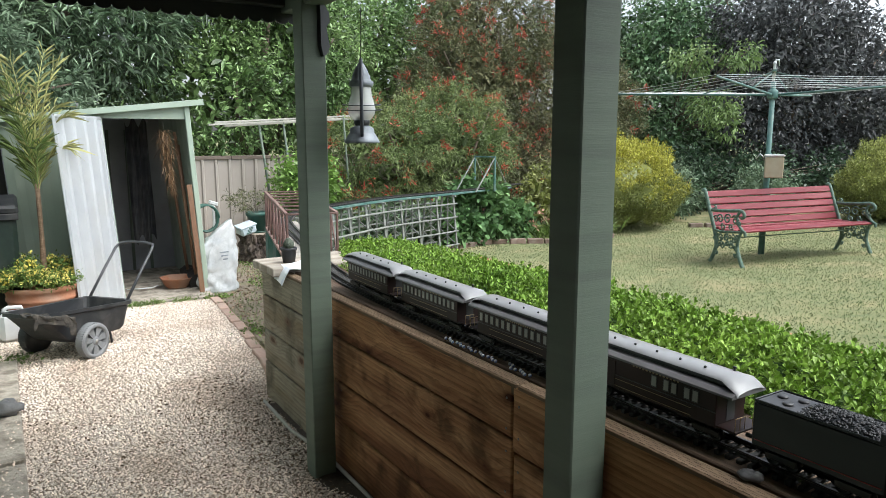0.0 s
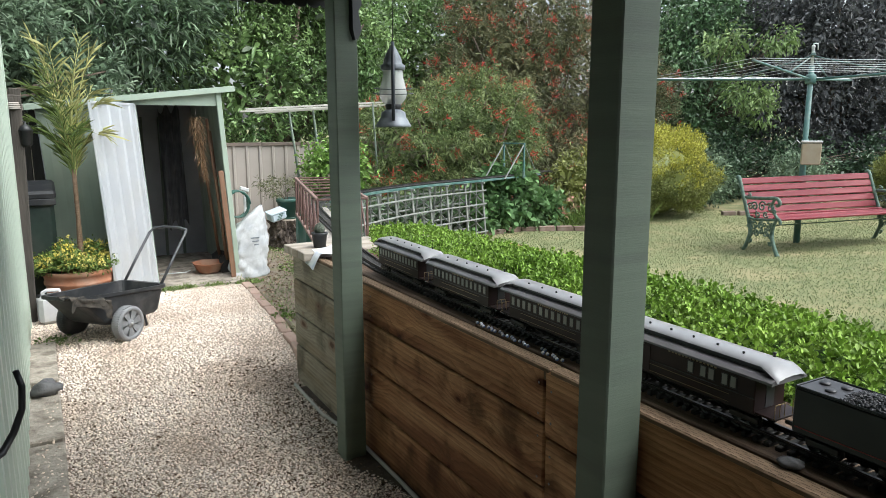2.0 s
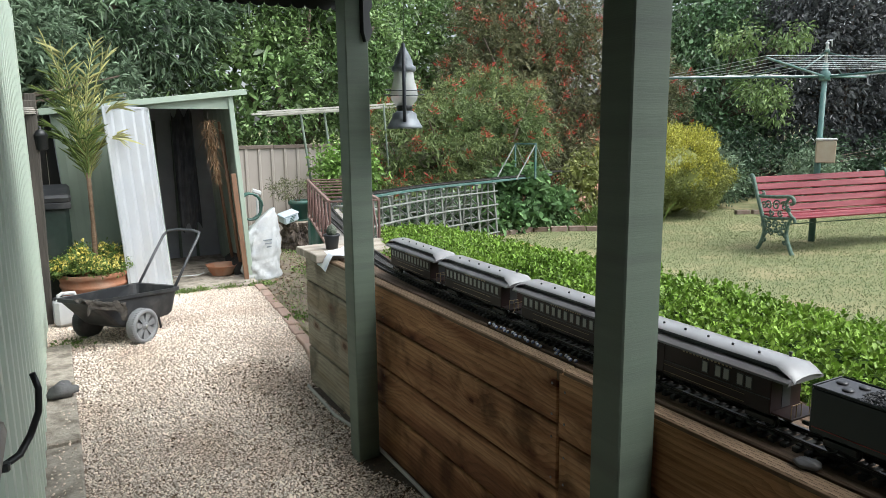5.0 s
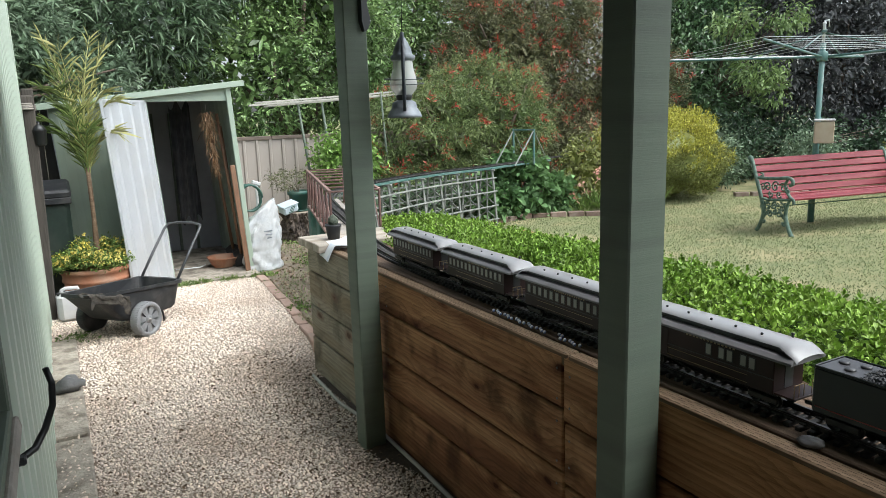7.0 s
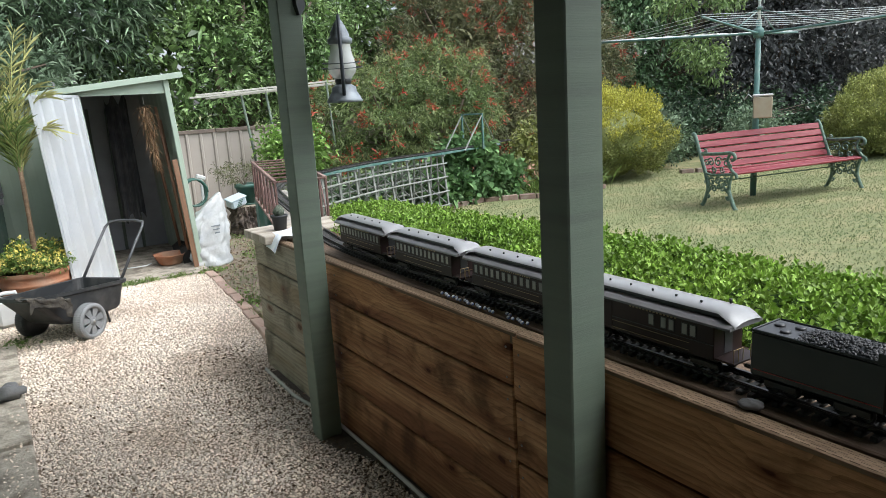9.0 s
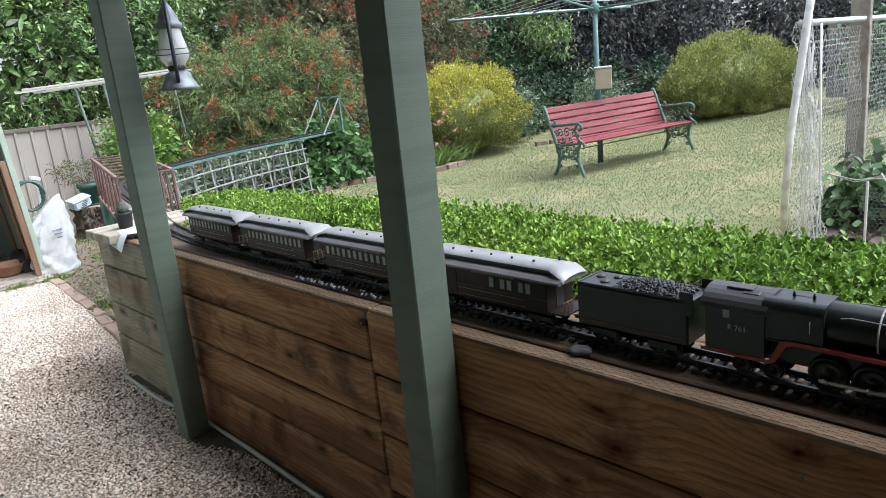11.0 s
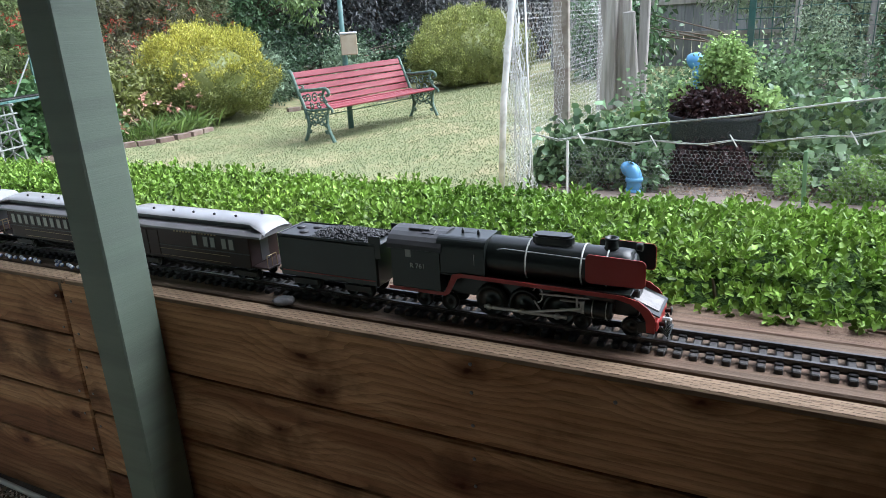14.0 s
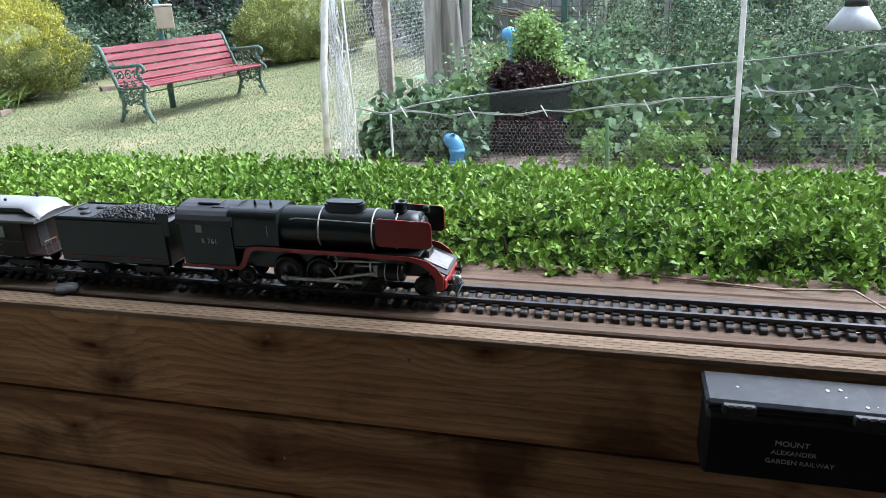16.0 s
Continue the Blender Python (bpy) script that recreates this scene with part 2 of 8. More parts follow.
M["fencecap"] = material("brown_fence_rail", (0.13, 0.1, 0.08), (0.18, 0.14, 0.11), scale=3, rough=0.6)
M["wallgreen"] = material("sage_ribbed_steel", (0.4, 0.47, 0.39), (0.46, 0.53, 0.44), scale=2, rough=0.45, spots=(0.33, 0.38, 0.31), spot_scale=2)
M["darkgreen"] = material("dark_green_paint", (0.018, 0.07, 0.055), (0.035, 0.11, 0.085), scale=6, rough=0.5, spots=(0.1, 0.13, 0.1), spot_scale=8)
M["hoist"] = material("hoist_green_steel", (0.05, 0.125, 0.11), (0.085, 0.18, 0.16), scale=6, rough=0.5, spots=(0.2, 0.25, 0.225), spot_scale=7)
M["wire"] = material("galvanised_wire", (0.55, 0.57, 0.57), (0.7, 0.72, 0.72), scale=8, rough=0.5, metal=0.3)
M["benchred"] = material("red_bench_paint", (0.15, 0.012, 0.021), (0.21, 0.023, 0.034), scale=6, rough=0.5, bump=0.15, bump_scale=60, stretch=(0.3, 3, 3), spots=(0.32, 0.1, 0.1), spot_scale=5, spot_amount=0.4, spec=0.4)
M["verdigris"] = material("verdigris_cast_iron", (0.05, 0.1, 0.075), (0.18, 0.25, 0.2), scale=25, rough=0.7, metal=0.2, bump=0.5, bump_scale=80, spots=(0.05, 0.09, 0.07), spot_scale=14)
M["black"] = material("black_paint", (0.012, 0.013, 0.014), (0.024, 0.025, 0.026), scale=10, rough=0.4)
M["blackplastic"] = material("black_plastic", (0.014, 0.015, 0.017), (0.026, 0.028, 0.03), scale=6, rough=0.55, spots=(0.09, 0.085, 0.08), spot_scale=9, spot_amount=0.4)
M["screw"] = material("dull_screw", (0.16, 0.15, 0.14), (0.26, 0.25, 0.24), scale=90, rough=0.5, metal=0.5)
M["bark"] = material("bark", (0.1, 0.075, 0.055), (0.17, 0.13, 0.1), scale=9, rough=0.95, bump=0.9, bump_scale=30, stretch=(1, 1, 0.25))
M["hedge"] = leaf_material("hedge_leaf", (0.115, 0.215, 0.03), (0.265, 0.395, 0.07), rough=0.42, spread=0.5, through=0.12, spec=0.24)
M["olive"] = leaf_material("long_dark_leaf", (0.07, 0.125, 0.065), (0.185, 0.255, 0.15), rough=0.4, spread=0.7, through=0.12)
M["gum"] = leaf_material("grey_green_leaf", (0.11, 0.17, 0.1), (0.22, 0.28, 0.19), rough=0.6, spread=0.55, through=0.12, spec=0.2)
M["laurelbright"] = leaf_material("young_laurel_leaf", (0.085, 0.16, 0.055), (0.22, 0.315, 0.115), rough=0.35, spread=0.75, through=0.15)
M["laurel"] = leaf_material("laurel_leaf", (0.06, 0.12, 0.055), (0.14, 0.22, 0.105), rough=0.35, spread=0.75, through=0.12)
M["needle"] = leaf_material("bottlebrush_leaf", (0.085, 0.14, 0.045), (0.24, 0.285, 0.115), spread=0.65)
M["needlered"] = leaf_material("bronze_leaf", (0.09, 0.11, 0.05), (0.195, 0.185, 0.095), spread=0.6)
M["red"] = leaf_material("red_flower", (0.4, 0.045, 0.035), (0.54, 0.13, 0.08), spread=0.4)
M["plum"] = leaf_material("plum_leaf", (0.058, 0.066, 0.066), (0.135, 0.138, 0.137), spread=0.65)
M["darkshrub"] = leaf_material("dark_shrub_leaf", (0.035, 0.07, 0.038), (0.085, 0.135, 0.075), spread=0.7, rough=0.4)
M["citrus"] = leaf_material("citrus_leaf", (0.13, 0.24, 0.045), (0.23, 0.36, 0.09), spread=0.5, rough=0.4)
M["robinia"] = leaf_material("pale_green_leaflet", (0.13, 0.21, 0.07), (0.25, 0.34, 0.13), spread=0.45, rough=0.5)
M["lime"] = leaf_material("fresh_leaf", (0.18, 0.3, 0.08), (0.28, 0.41, 0.13), spread=0.35, rough=0.6, spec=0.22)
M["golden"] = leaf_material("golden_conifer", (0.28, 0.29, 0.045), (0.53, 0.5, 0.09), spread=0.55, through=0.15)
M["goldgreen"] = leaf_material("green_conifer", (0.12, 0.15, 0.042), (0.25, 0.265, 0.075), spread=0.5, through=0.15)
M["olivegold"] = leaf_material("olive_gold_conifer", (0.19, 0.23, 0.06), (0.38, 0.4, 0.12), spread=0.6, through=0.15)
M["ivy"] = leaf_material("broad_leaf", (0.09, 0.175, 0.068), (0.175, 0.285, 0.115), spread=0.5, rough=0.6, spec=0.22)
M["grass"] = leaf_material("grass_blade", (0.155, 0.205, 0.09), (0.285, 0.305, 0.165), rough=0.75, spread=0.24)
M["weed"] = leaf_material("weed_leaf", (0.1, 0.17, 0.04), (0.17, 0.24, 0.06), spread=0.4)


# ---------- mesh helpers ----------
class Geo:
    """Collects vertices and faces of one mesh."""

    def __init__(self):
        self.v, self.f, self.s = [], [], []

    def add(self, verts, faces, smooth=False):
        k = len(self.v)
        self.v.extend([tuple(p) for p in verts])
        self.f.extend([tuple(i + k for i in f) for f in faces])
        self.s.extend([smooth] * len(faces))
        return self

    def box(self, sx, sy, sz, m=None, bevel=0.003):
        """A box round the origin with chamfered edges."""
        m = m or Matrix()
        b = min(bevel, sx / 2.2, sy / 2.2, sz / 2.2)
        h = (sx / 2, sy / 2, sz / 2)
        verts, index = [], {}
        for a in (-1, 1):
            for c in (-1, 1):
                for d in (-1, 1):
                    sgn = (a, c, d)
                    for ax in range(3):
                        p = [sgn[i] * (h[i] - (0 if i == ax else b)) for i in range(3)]
                        index[(sgn, ax)] = len(verts)
                        verts.append(m @ Vector(p))
        faces = []

        def face(keys, normal):
            ids = [index[k] for k in keys]
            p = [verts[i] for i in ids]
            n = (p[1] - p[0]).cross(p[2] - p[0])
            faces.append(ids if n.dot(m.to_3x3() @ Vector(normal)) > 0 else ids[::-1])

        for ax in range(3):
            o = [i for i in range(3) if i != ax]
            for sg in (-1, 1):
                ring = []
                for u, w in ((-1, -1), (1, -1), (1, 1), (-1, 1)):
                    c = [0, 0, 0]
                    c[ax], c[o[0]], c[o[1]] = sg, u, w
                    ring.append((tuple(c), ax))
                nn = [0, 0, 0]
                nn[ax] = sg
                face(ring, nn)
            for u in (-1, 1):
                for w in (-1, 1):
                    c0, c1 = [0, 0, 0], [0, 0, 0]
                    c0[ax], c1[ax] = -1, 1
                    for c in (c0, c1):
                        c[o[0]], c[o[1]] = u, w
                    nn = [0, 0, 0]
                    nn[o[0]], nn[o[1]] = u, w
                    face([(tuple(c0), o[0]), (tuple(c1), o[0]), (tuple(c1), o[1]), (tuple(c0), o[1])], nn)
        for a in (-1, 1):
            for c in (-1, 1):
                for d in (-1, 1):
                    face([((a, c, d), 0), ((a, c, d), 1), ((a, c, d), 2)], (a, c, d))
        return self.add(verts, faces)

    def bar(self, p, q, w, h=None, bevel=0.002, up=(0, 0, 1)):
        """A rectangular bar from p to q."""
        p, q = Vector(p), Vector(q)
        d = q - p
        y = d.normalized()
        u = Vector(up)
        x = y.cross(u)
        if x.length < 1e-4:
            x = y.cross(Vector((1, 0, 0)))
        x.normalize()
        z = x.cross(y)
        r = Matrix((x, y, z)).transposed().to_4x4()
        return self.box(w, d.length, h or w, Matrix.Translation((p + q) / 2) @ r, bevel)

    def tube(self, pts, r, seg=8, cap=True, closed=False):
        """A round tube through points; r is a number or one per point."""
        pts = [Vector(p) for p in pts]
        n = len(pts)
        rr = r if isinstance(r, (list, tuple)) else [r] * n
        verts, faces = [], []
        last = None
        for i, p in enumerate(pts):
            a, b = pts[i - 1 if (i or closed) else 0], pts[(i + 1) % n if (i + 1 < n or closed) else i]
            t = (b - a).normalized()
            if last is None:
                ref = Vector((0, 0, 1)) if abs(t.z) < 0.9 else Vector((1, 0, 0))
                x = t.cross(ref).normalized()
            else:
                x = (last - t * last.dot(t)).normalized()
            last = x
            y = t.cross(x)
            for k in range(seg):
                an = 2 * math.pi * k / seg
                verts.append(p + (x * math.cos(an) + y * math.sin(an)) * rr[i])
        for i in range(n if closed else n - 1):
            j = (i + 1) % n
            for k in range(seg):
                k2 = (k + 1) % seg
                faces.append((i * seg + k, i * seg + k2, j * seg + k2, j * seg + k))
        if cap and not closed:
            faces.append(tuple(range(seg))[::-1])
            faces.append(tuple(range((n - 1) * seg, n * seg)))
        return self.add(verts, faces, seg > 5)

    def lathe(self, prof, seg=24, m=None, cap=True):
        """A profile of (radius, height) turned about z."""
        m = m or Matrix()
        verts, faces = [], []
        for r, z in prof:
            for k in range(seg):
                a = 2 * math.pi * k / seg
                verts.append(m @ Vector((r * math.cos(a), r * math.sin(a), z)))
        for i in range(len(prof) - 1):
            for k in range(seg):
                k2 = (k + 1) % seg
                faces.append((i * seg + k, i * seg + k2, (i + 1) * seg + k2, (i + 1) * seg + k))
        if cap:
            faces.append(tuple(range(seg))[::-1])
            faces.append(tuple(range((len(prof) - 1) * seg, len(prof) * seg)))
        return self.add(verts, faces, True)

    def prism(self, outline, depth, m=None):
        """A flat outline in x, y pushed up by depth in z."""
        m = m or Matrix()
        n = len(outline)
        verts = [m @ Vector((x, y, 0)) for x, y in outline] + [m @ Vector((x, y, depth)) for x, y in outline]
        faces = [tuple(range(n))[::-1], tuple(range(n, 2 * n))]
        faces += [(i, (i + 1) % n, n + (i + 1) % n, n + i) for i in range(n)]
        return self.add(verts, faces)

    def blob(self, c, r, seg=12, rings=8, rough=0.0, seed=0, squash=(1, 1, 1)):
        verts, faces = [], []
        c = Vector(c)
        for i in range(rings + 1):
            th = math.pi * i / rings
            for k in range(seg):
                a = 2 * math.pi * k / seg
                d = Vector((math.sin(th) * math.cos(a), math.sin(th) * math.sin(a), math.cos(th)))
                w = 1 + rough * noise.noise(d * 1.7 + Vector((seed, seed * 2, 0)))
                verts.append(c + Vector((d.x * squash[0], d.y * squash[1], d.z * squash[2])) * r * w)
        for i in range(rings):
            for k in range(seg):
                k2 = (k + 1) % seg
                faces.append((i * seg + k, (i + 1) * seg + k, (i + 1) * seg + k2, i * seg + k2))
        return self.add(verts, faces, True)

    def mesh(self, name):
        me = bpy.data.meshes.new(name)
        me.from_pydata(self.v, [], self.f)
        me.polygons.foreach_set("use_smooth", self.s)
        me.update()
        return me


def part(name, geo, mat, parent=None, label=""):
    """One mesh object, under a thing or a part where a parent is given."""
    me = geo.mesh(name) if isinstance(geo, Geo) else geo
    if not me.materials:
        me.materials.append(mat)
    ob = new(name, me)
    if parent:
        ob.parent = parent
    if label:
        tagged(ob, label)
    return ob


def thing(name, label, category, group="", at=None):
    """An Empty at a thing's base, to hold its parts."""
    e = new(name)
    e.empty_display_size = 0.1
    if at is not None:
        e.matrix_world = at
    return tagged(e, label, category, group)


def solid(name, geo, mat, label="", category="", group="", kind=""):
    return tagged(part(name, geo, mat), label, category, group, kind)


def arr_mesh(name, verts, faces, mat, smooth=False):
    """A mesh out of numpy arrays: verts n x 3, faces m x 3 or m x 4."""
    me = bpy.data.meshes.new(name)
    nv, (nf, k) = len(verts), faces.shape
    me.vertices.add(nv)
    me.vertices.foreach_set("co", np.ascontiguousarray(verts, dtype=np.float32).ravel())
    me.loops.add(nf * k)
    me.loops.foreach_set("vertex_index", np.ascontiguousarray(faces, dtype=np.int32).ravel())
    me.polygons.add(nf)
    me.polygons.foreach_set("loop_start", np.arange(0, nf * k, k, dtype=np.int32))
    me.update(calc_edges=True)
    if smooth:
        me.polygons.foreach_set("use_smooth", np.ones(nf, dtype=bool))
    me.materials.append(mat)
    return me


def unit(a):
    return a / np.maximum(np.linalg.norm(a, axis=1, keepdims=True), 1e-9)


def leaf_arrays(pos, way, rng, length, width, fold=0.25, droop=0.2, vary=0.35, shape=0.45, face=None):
    """Folded leaves: at pos, growing along way. Six corners and four faces each, one island a leaf."""
    n = len(pos)
    y = unit(way)
    side = unit(np.cross(y, rng.normal(size=(n, 3)) if face is None else face + 0.4 * rng.normal(size=(n, 3))))
    up = np.cross(side, y)
    L = (length * (1 + vary * rng.uniform(-1, 1, n)))[:, None]
    W = (width * (1 + vary * rng.uniform(-1, 1, n)))[:, None] / 2
    tip = pos + y * L + np.array([0, 0, -1.0]) * L * droop
    mid = pos + y * L * shape
    q = pos + y * L * (shape + 0.3) + np.array([0, 0, -0.4]) * L * droop
    v = np.stack([pos, mid + side * W + up * W * fold, q + side * W * 0.8 + up * W * fold, tip, q - side * W * 0.8 + up * W * fold, mid - side * W + up * W * fold], 1)
    i = np.arange(n)[:, None] * 6
    f = np.concatenate([i + np.array([[0, 1, 2, 3]]), i + np.array([[0, 3, 4, 5]])])
    return v.reshape(-1, 3), f


def thin_arrays(pos, way, rng, length, width, vary=0.35, droop=0.0):
    """Narrow leaves or blades: one lozenge each."""
    n = len(pos)
    y = unit(way)
    side = unit(np.cross(y, rng.normal(size=(n, 3))))
    L = (length * (1 + vary * rng.uniform(-1, 1, n)))[:, None]
    W = (width * (1 + vary * rng.uniform(-1, 1, n)))[:, None] / 2
    mid = pos + y * L * 0.45
    tip = pos + y * L + np.array([0, 0, -1.0]) * L * droop
    v = np.stack([pos, mid + side * W, tip, mid - side * W], 1)
    f = np.arange(n)[:, None] * 4 + np.array([[0, 1, 2, 3]])
    return v.reshape(-1, 3), f


def clumps(rng, centre, size, count, spread, inner=0.55):
    """Centres of twigs, mostly near the skin of a lumpy body."""
    d = unit(rng.normal(size=(count, 3)))
    lump = np.array([noise.noise(Vector(p) * 2.3 + Vector(centre)) for p in d])
    r = (inner + (1 - inner) * rng.uniform(0, 1, count) ** 0.5) * (1 + spread * lump)
    return np.array(centre) + d * r[:, None] * np.array(size), d


def foliage(rng, centres, outward, per, twig, length, width, kind="leaf", up=0.3, droop=0.2, fold=0.25):
    """Leaves in sprays round twig centres."""
    n = len(centres) * per
    c = np.repeat(centres, per, 0)
    o = np.repeat(outward, per, 0)
    pos = c + rng.normal(size=(n, 3)) * twig
    way = o * 0.6 + rng.normal(size=(n, 3)) * 0.75 + np.array([0, 0, up])
    if kind == "leaf":
        return leaf_arrays(pos, way, rng, length, width, fold, droop)
    return thin_arrays(pos, way, rng, length, width, droop=droop)


# ---------- ground ----------
def ease(a, b, v):
    k = min(1.0, max(0.0, (v - a) / (b - a)))
    return k * k * (3 - 2 * k)


def lawn_z(x, y):
    """The lawn climbs gently from the trestle towards the vegetable bed."""
    z = 0.045 + 0.02 * (x - 5.55) - 0.075 * (y - 4.65)
    z = min(0.3, max(0.0, z))
    return z * ease(0.3, 2.2, x)


def path_z(x, y):
    """The path dips a little from the shed towards the verandah."""
    return -0.05 * (1 - ease(3.2, 5.2, y)) * (1 - ease(0.05, 0.9, x))


rng = np.random.default_rng(5)
xs = np.concatenate([np.linspace(-400, -12, 8), np.linspace(-10, 20, 121), np.linspace(24, 400, 8)])
g = Geo()
verts = [(x, y, lawn_z(x, y) + path_z(x, y) - 0.012 if -12 < x < 22 and -12 < y < 22 else -0.012) for y in xs for x in xs]
n = len(xs)
g.add(verts, [(j * n + i, j * n + i + 1, (j + 1) * n + i + 1, (j + 1) * n + i) for j in range(n - 1) for i in range(n - 1)], True)
solid("ground", g, M["lawn"], "dry patchy lawn ground of the back garden", "ground", kind="structure")

# bare dirt beside the path and round the trestle
g = Geo()
g.add([(0.15, 3.4, 0.0), (0.42, 6.5, 0.0), (0.5, 8.9, 0.0), (4.2, 8.9, 0.0), (4.0, 7.8, 0.0), (1.6, 7.0, 0.0), (1.2, 4.4, 0.0), (0.9, 3.4, 0.0)], [tuple(range(7, -1, -1))])
solid("dirt_patch", g, M["dirt"], "bare brown dirt with tufts beside the path", "ground", kind="structure")

# the gravel path
EDGE = [(-0.02, -4.0), (-0.02, 3.5), (0.12, 4.3), (0.26, 5.5), (0.3, 6.35), (-1.5, 6.75), (-1.5, 5.2), (-1.22, 5.1), (-1.22, -4.0)]
g = Geo()
vv = []
for k in range(43):
    y = -4.0 + 10.35 * k / 42
    x1 = float(np.interp(y, (-4.0, 3.5, 4.3, 5.5, 6.35), (-0.02, -0.02, 0.12, 0.26, 0.3)))
    x0 = -1.22 if y < 5.1 else -1.5
    vv += [(x0 + (x1 - x0) * i / 4, y, path_z(x0 + (x1 - x0) * i / 4, y) + 0.004) for i in range(5)]
vv += [(-1.5 + 0.02 * i, 6.75, 0.004) for i in range(5)]
g.add(vv, [(5 * k + i, 5 * k + i + 1, 5 * k + i + 6, 5 * k + i + 5) for k in range(43) for i in range(4)])
solid("gravel_path", g, M["gravelbed"], "pale gravel path between wall and planter", "path", kind="structure")


def inside(poly, x, y):
    hit = np.zeros(len(x), bool)
    for (x0, y0), (x1, y1) in zip(poly, poly[1:] + poly[:1]):
        c = (y0 > y) != (y1 > y)
        xi = (x1 - x0) * (y - y0) / ((y1 - y0) or 1e-9) + x0
        hit ^= c & (x < xi)
    return hit


def pebbles(name, poly, box, step, size, mat, label, category, z=0.008):
    x0, x1, y0, y1 = box
    gx, gy = np.meshgrid(np.arange(x0, x1, step), np.arange(y0, y1, step))
    p = np.stack([gx.ravel(), gy.ravel()], 1) + rng.uniform(-0.5, 0.5, (gx.size, 2)) * step
    p = p[inside(poly, p[:, 0], p[:, 1])]
    n = len(p)
    base = np.array([[1, 0, 0], [0.3, 0.9, 0.1], [-0.8, 0.55, 0], [-0.75, -0.6, 0.1], [0.4, -0.9, 0], [0.05, 0.05, 0.95], [0.4, 0.1, 0.8]])
    faces = np.array([[0, 1, 6], [1, 5, 6], [1, 2, 5], [2, 3, 5], [3, 4, 5], [4, 6, 5], [4, 0, 6]])
    a = rng.uniform(0, 6.283, n)
    s = size * rng.uniform(0.55, 1.25, (n, 3)) * np.array([1, 0.75, 0.8])
    v = base[None] * s[:, None]
    ca, sa = np.cos(a)[:, None], np.sin(a)[:, None]
    tilt = rng.normal(size=(n, 2)) * 0.3
    X = v[:, :, 0] * ca - v[:, :, 1] * sa
    Y = v[:, :, 0] * sa + v[:, :, 1] * ca
    Z = v[:, :, 2] + X * tilt[:, :1] + Y * tilt[:, 1:]
    V = np.stack([X + p[:, :1], Y + p[:, 1:], Z + z + np.vectorize(path_z)(p[:, 0], p[:, 1])[:, None] + rng.uniform(-0.002, 0.003, n)[:, None]], 2).reshape(-1, 3)
    F = (np.arange(n)[:, None, None] * 7 + faces[None]).reshape(-1, 3)
    ob = new(name, arr_mesh(name, V, F, mat))
    return tagged(ob, label, category, kind="stuff")


pebbles("gravel", EDGE, (-1.5, 0.4, 1.7, 4.1), 0.0118, 0.0081, M["pebble"], "loose pale cream and tan gravel stones", "gravel")
pebbles("far_gravel", EDGE, (-1.5, 0.4, 4.1, 6.75), 0.015, 0.0098, M["pebble"], "loose pale gravel stones before the shed", "gravel")

# the concrete edging strip along the house wall, in slabs
for k in range(6):
    y0 = 0.4 + k * 0.8
    g = Geo().box(0.17, 0.785, 0.07, pose(-1.305, y0 + 0.39, path_z(-1.3, y0 + 0.39) - 0.002 + 0.002 * (k % 2), 0, 0, 0.3 * (-1) ** k), 0.008)
    solid("edging_slab", g, M["concrete"], "worn concrete edging slab along the path", "slab", "edging slabs")

pebbles("stray_gravel", [(-1.38, 0.6), (-1.225, 0.6), (-1.225, 4.1), (-1.3, 4.1), (-1.36, 2.9)], (-1.39, -1.22, 0.6, 4.2), 0.034, 0.008, M["pebble"], "loose gravel stones strewn over the edging slabs", "gravel", 0.036)

# grass blades on the lawn
def grass(name, count, box, keep, length, label, thick=0.004):
    x = rng.uniform(box[0], box[1], count)
    y = rng.uniform(box[2], box[3], count)
    k = keep(x, y)
    x, y = x[k], y[k]
    z = np.array([lawn_z(a, b) for a, b in zip(x, y)]) - 0.014
    pos = np.stack([x, y, z], 1)
    way = rng.normal(size=(len(x), 3)) * np.array([0.6, 0.6, 0.1]) + np.array([0, 0, 0.75])
    v, f = thin_arrays(pos, way, rng, length, thick)
    ob = new(name, arr_mesh(name, v, f, M["grass"]))
    return tagged(ob, label, "grass", kind="stuff")


grass("lawn_grass", 140000, (1.5, 12.5, 1.0, 8.6), lambda x, y: (y > 1.35) & (x + y * 0.9 < 16) & (y + 0.33 * x < 11.0) & ~((x < 3.6) & (y > 7.0)), 0.021, "short dry yellow-green lawn grass", 0.0075)
grass("verge_grass", 3500, (0.2, 1.7, 4.3, 8.6), lambda x, y: (np.sin(x * 5 + y * 3) + np.sin(y * 4.1)) > 0.2, 0.05, "sparse grass tufts on the bare verge")


# fallen leaves, bark chips and clover on the bare verge
def litter(name, label, count, box, keep, height, mat, length, width, seed):
    r = np.random.default_rng(seed)
    x, y = r.uniform(box[0], box[1], count), r.uniform(box[2], box[3], count)
    k = keep(x, y)
    x, y = x[k], y[k]
    pos = np.stack([x, y, np.array([height(a, b) for a, b in zip(x, y)]) + r.uniform(0.003, 0.009, len(x))], 1)
    way = r.normal(size=(len(x), 3)) * np.array([1, 1, 0.18])
    v, f = leaf_arrays(pos, way, r, length, width, fold=0.2, droop=0.15, vary=0.6)
    return tagged(new(name, arr_mesh(name, v, f, mat)), label, "litter", kind="stuff")


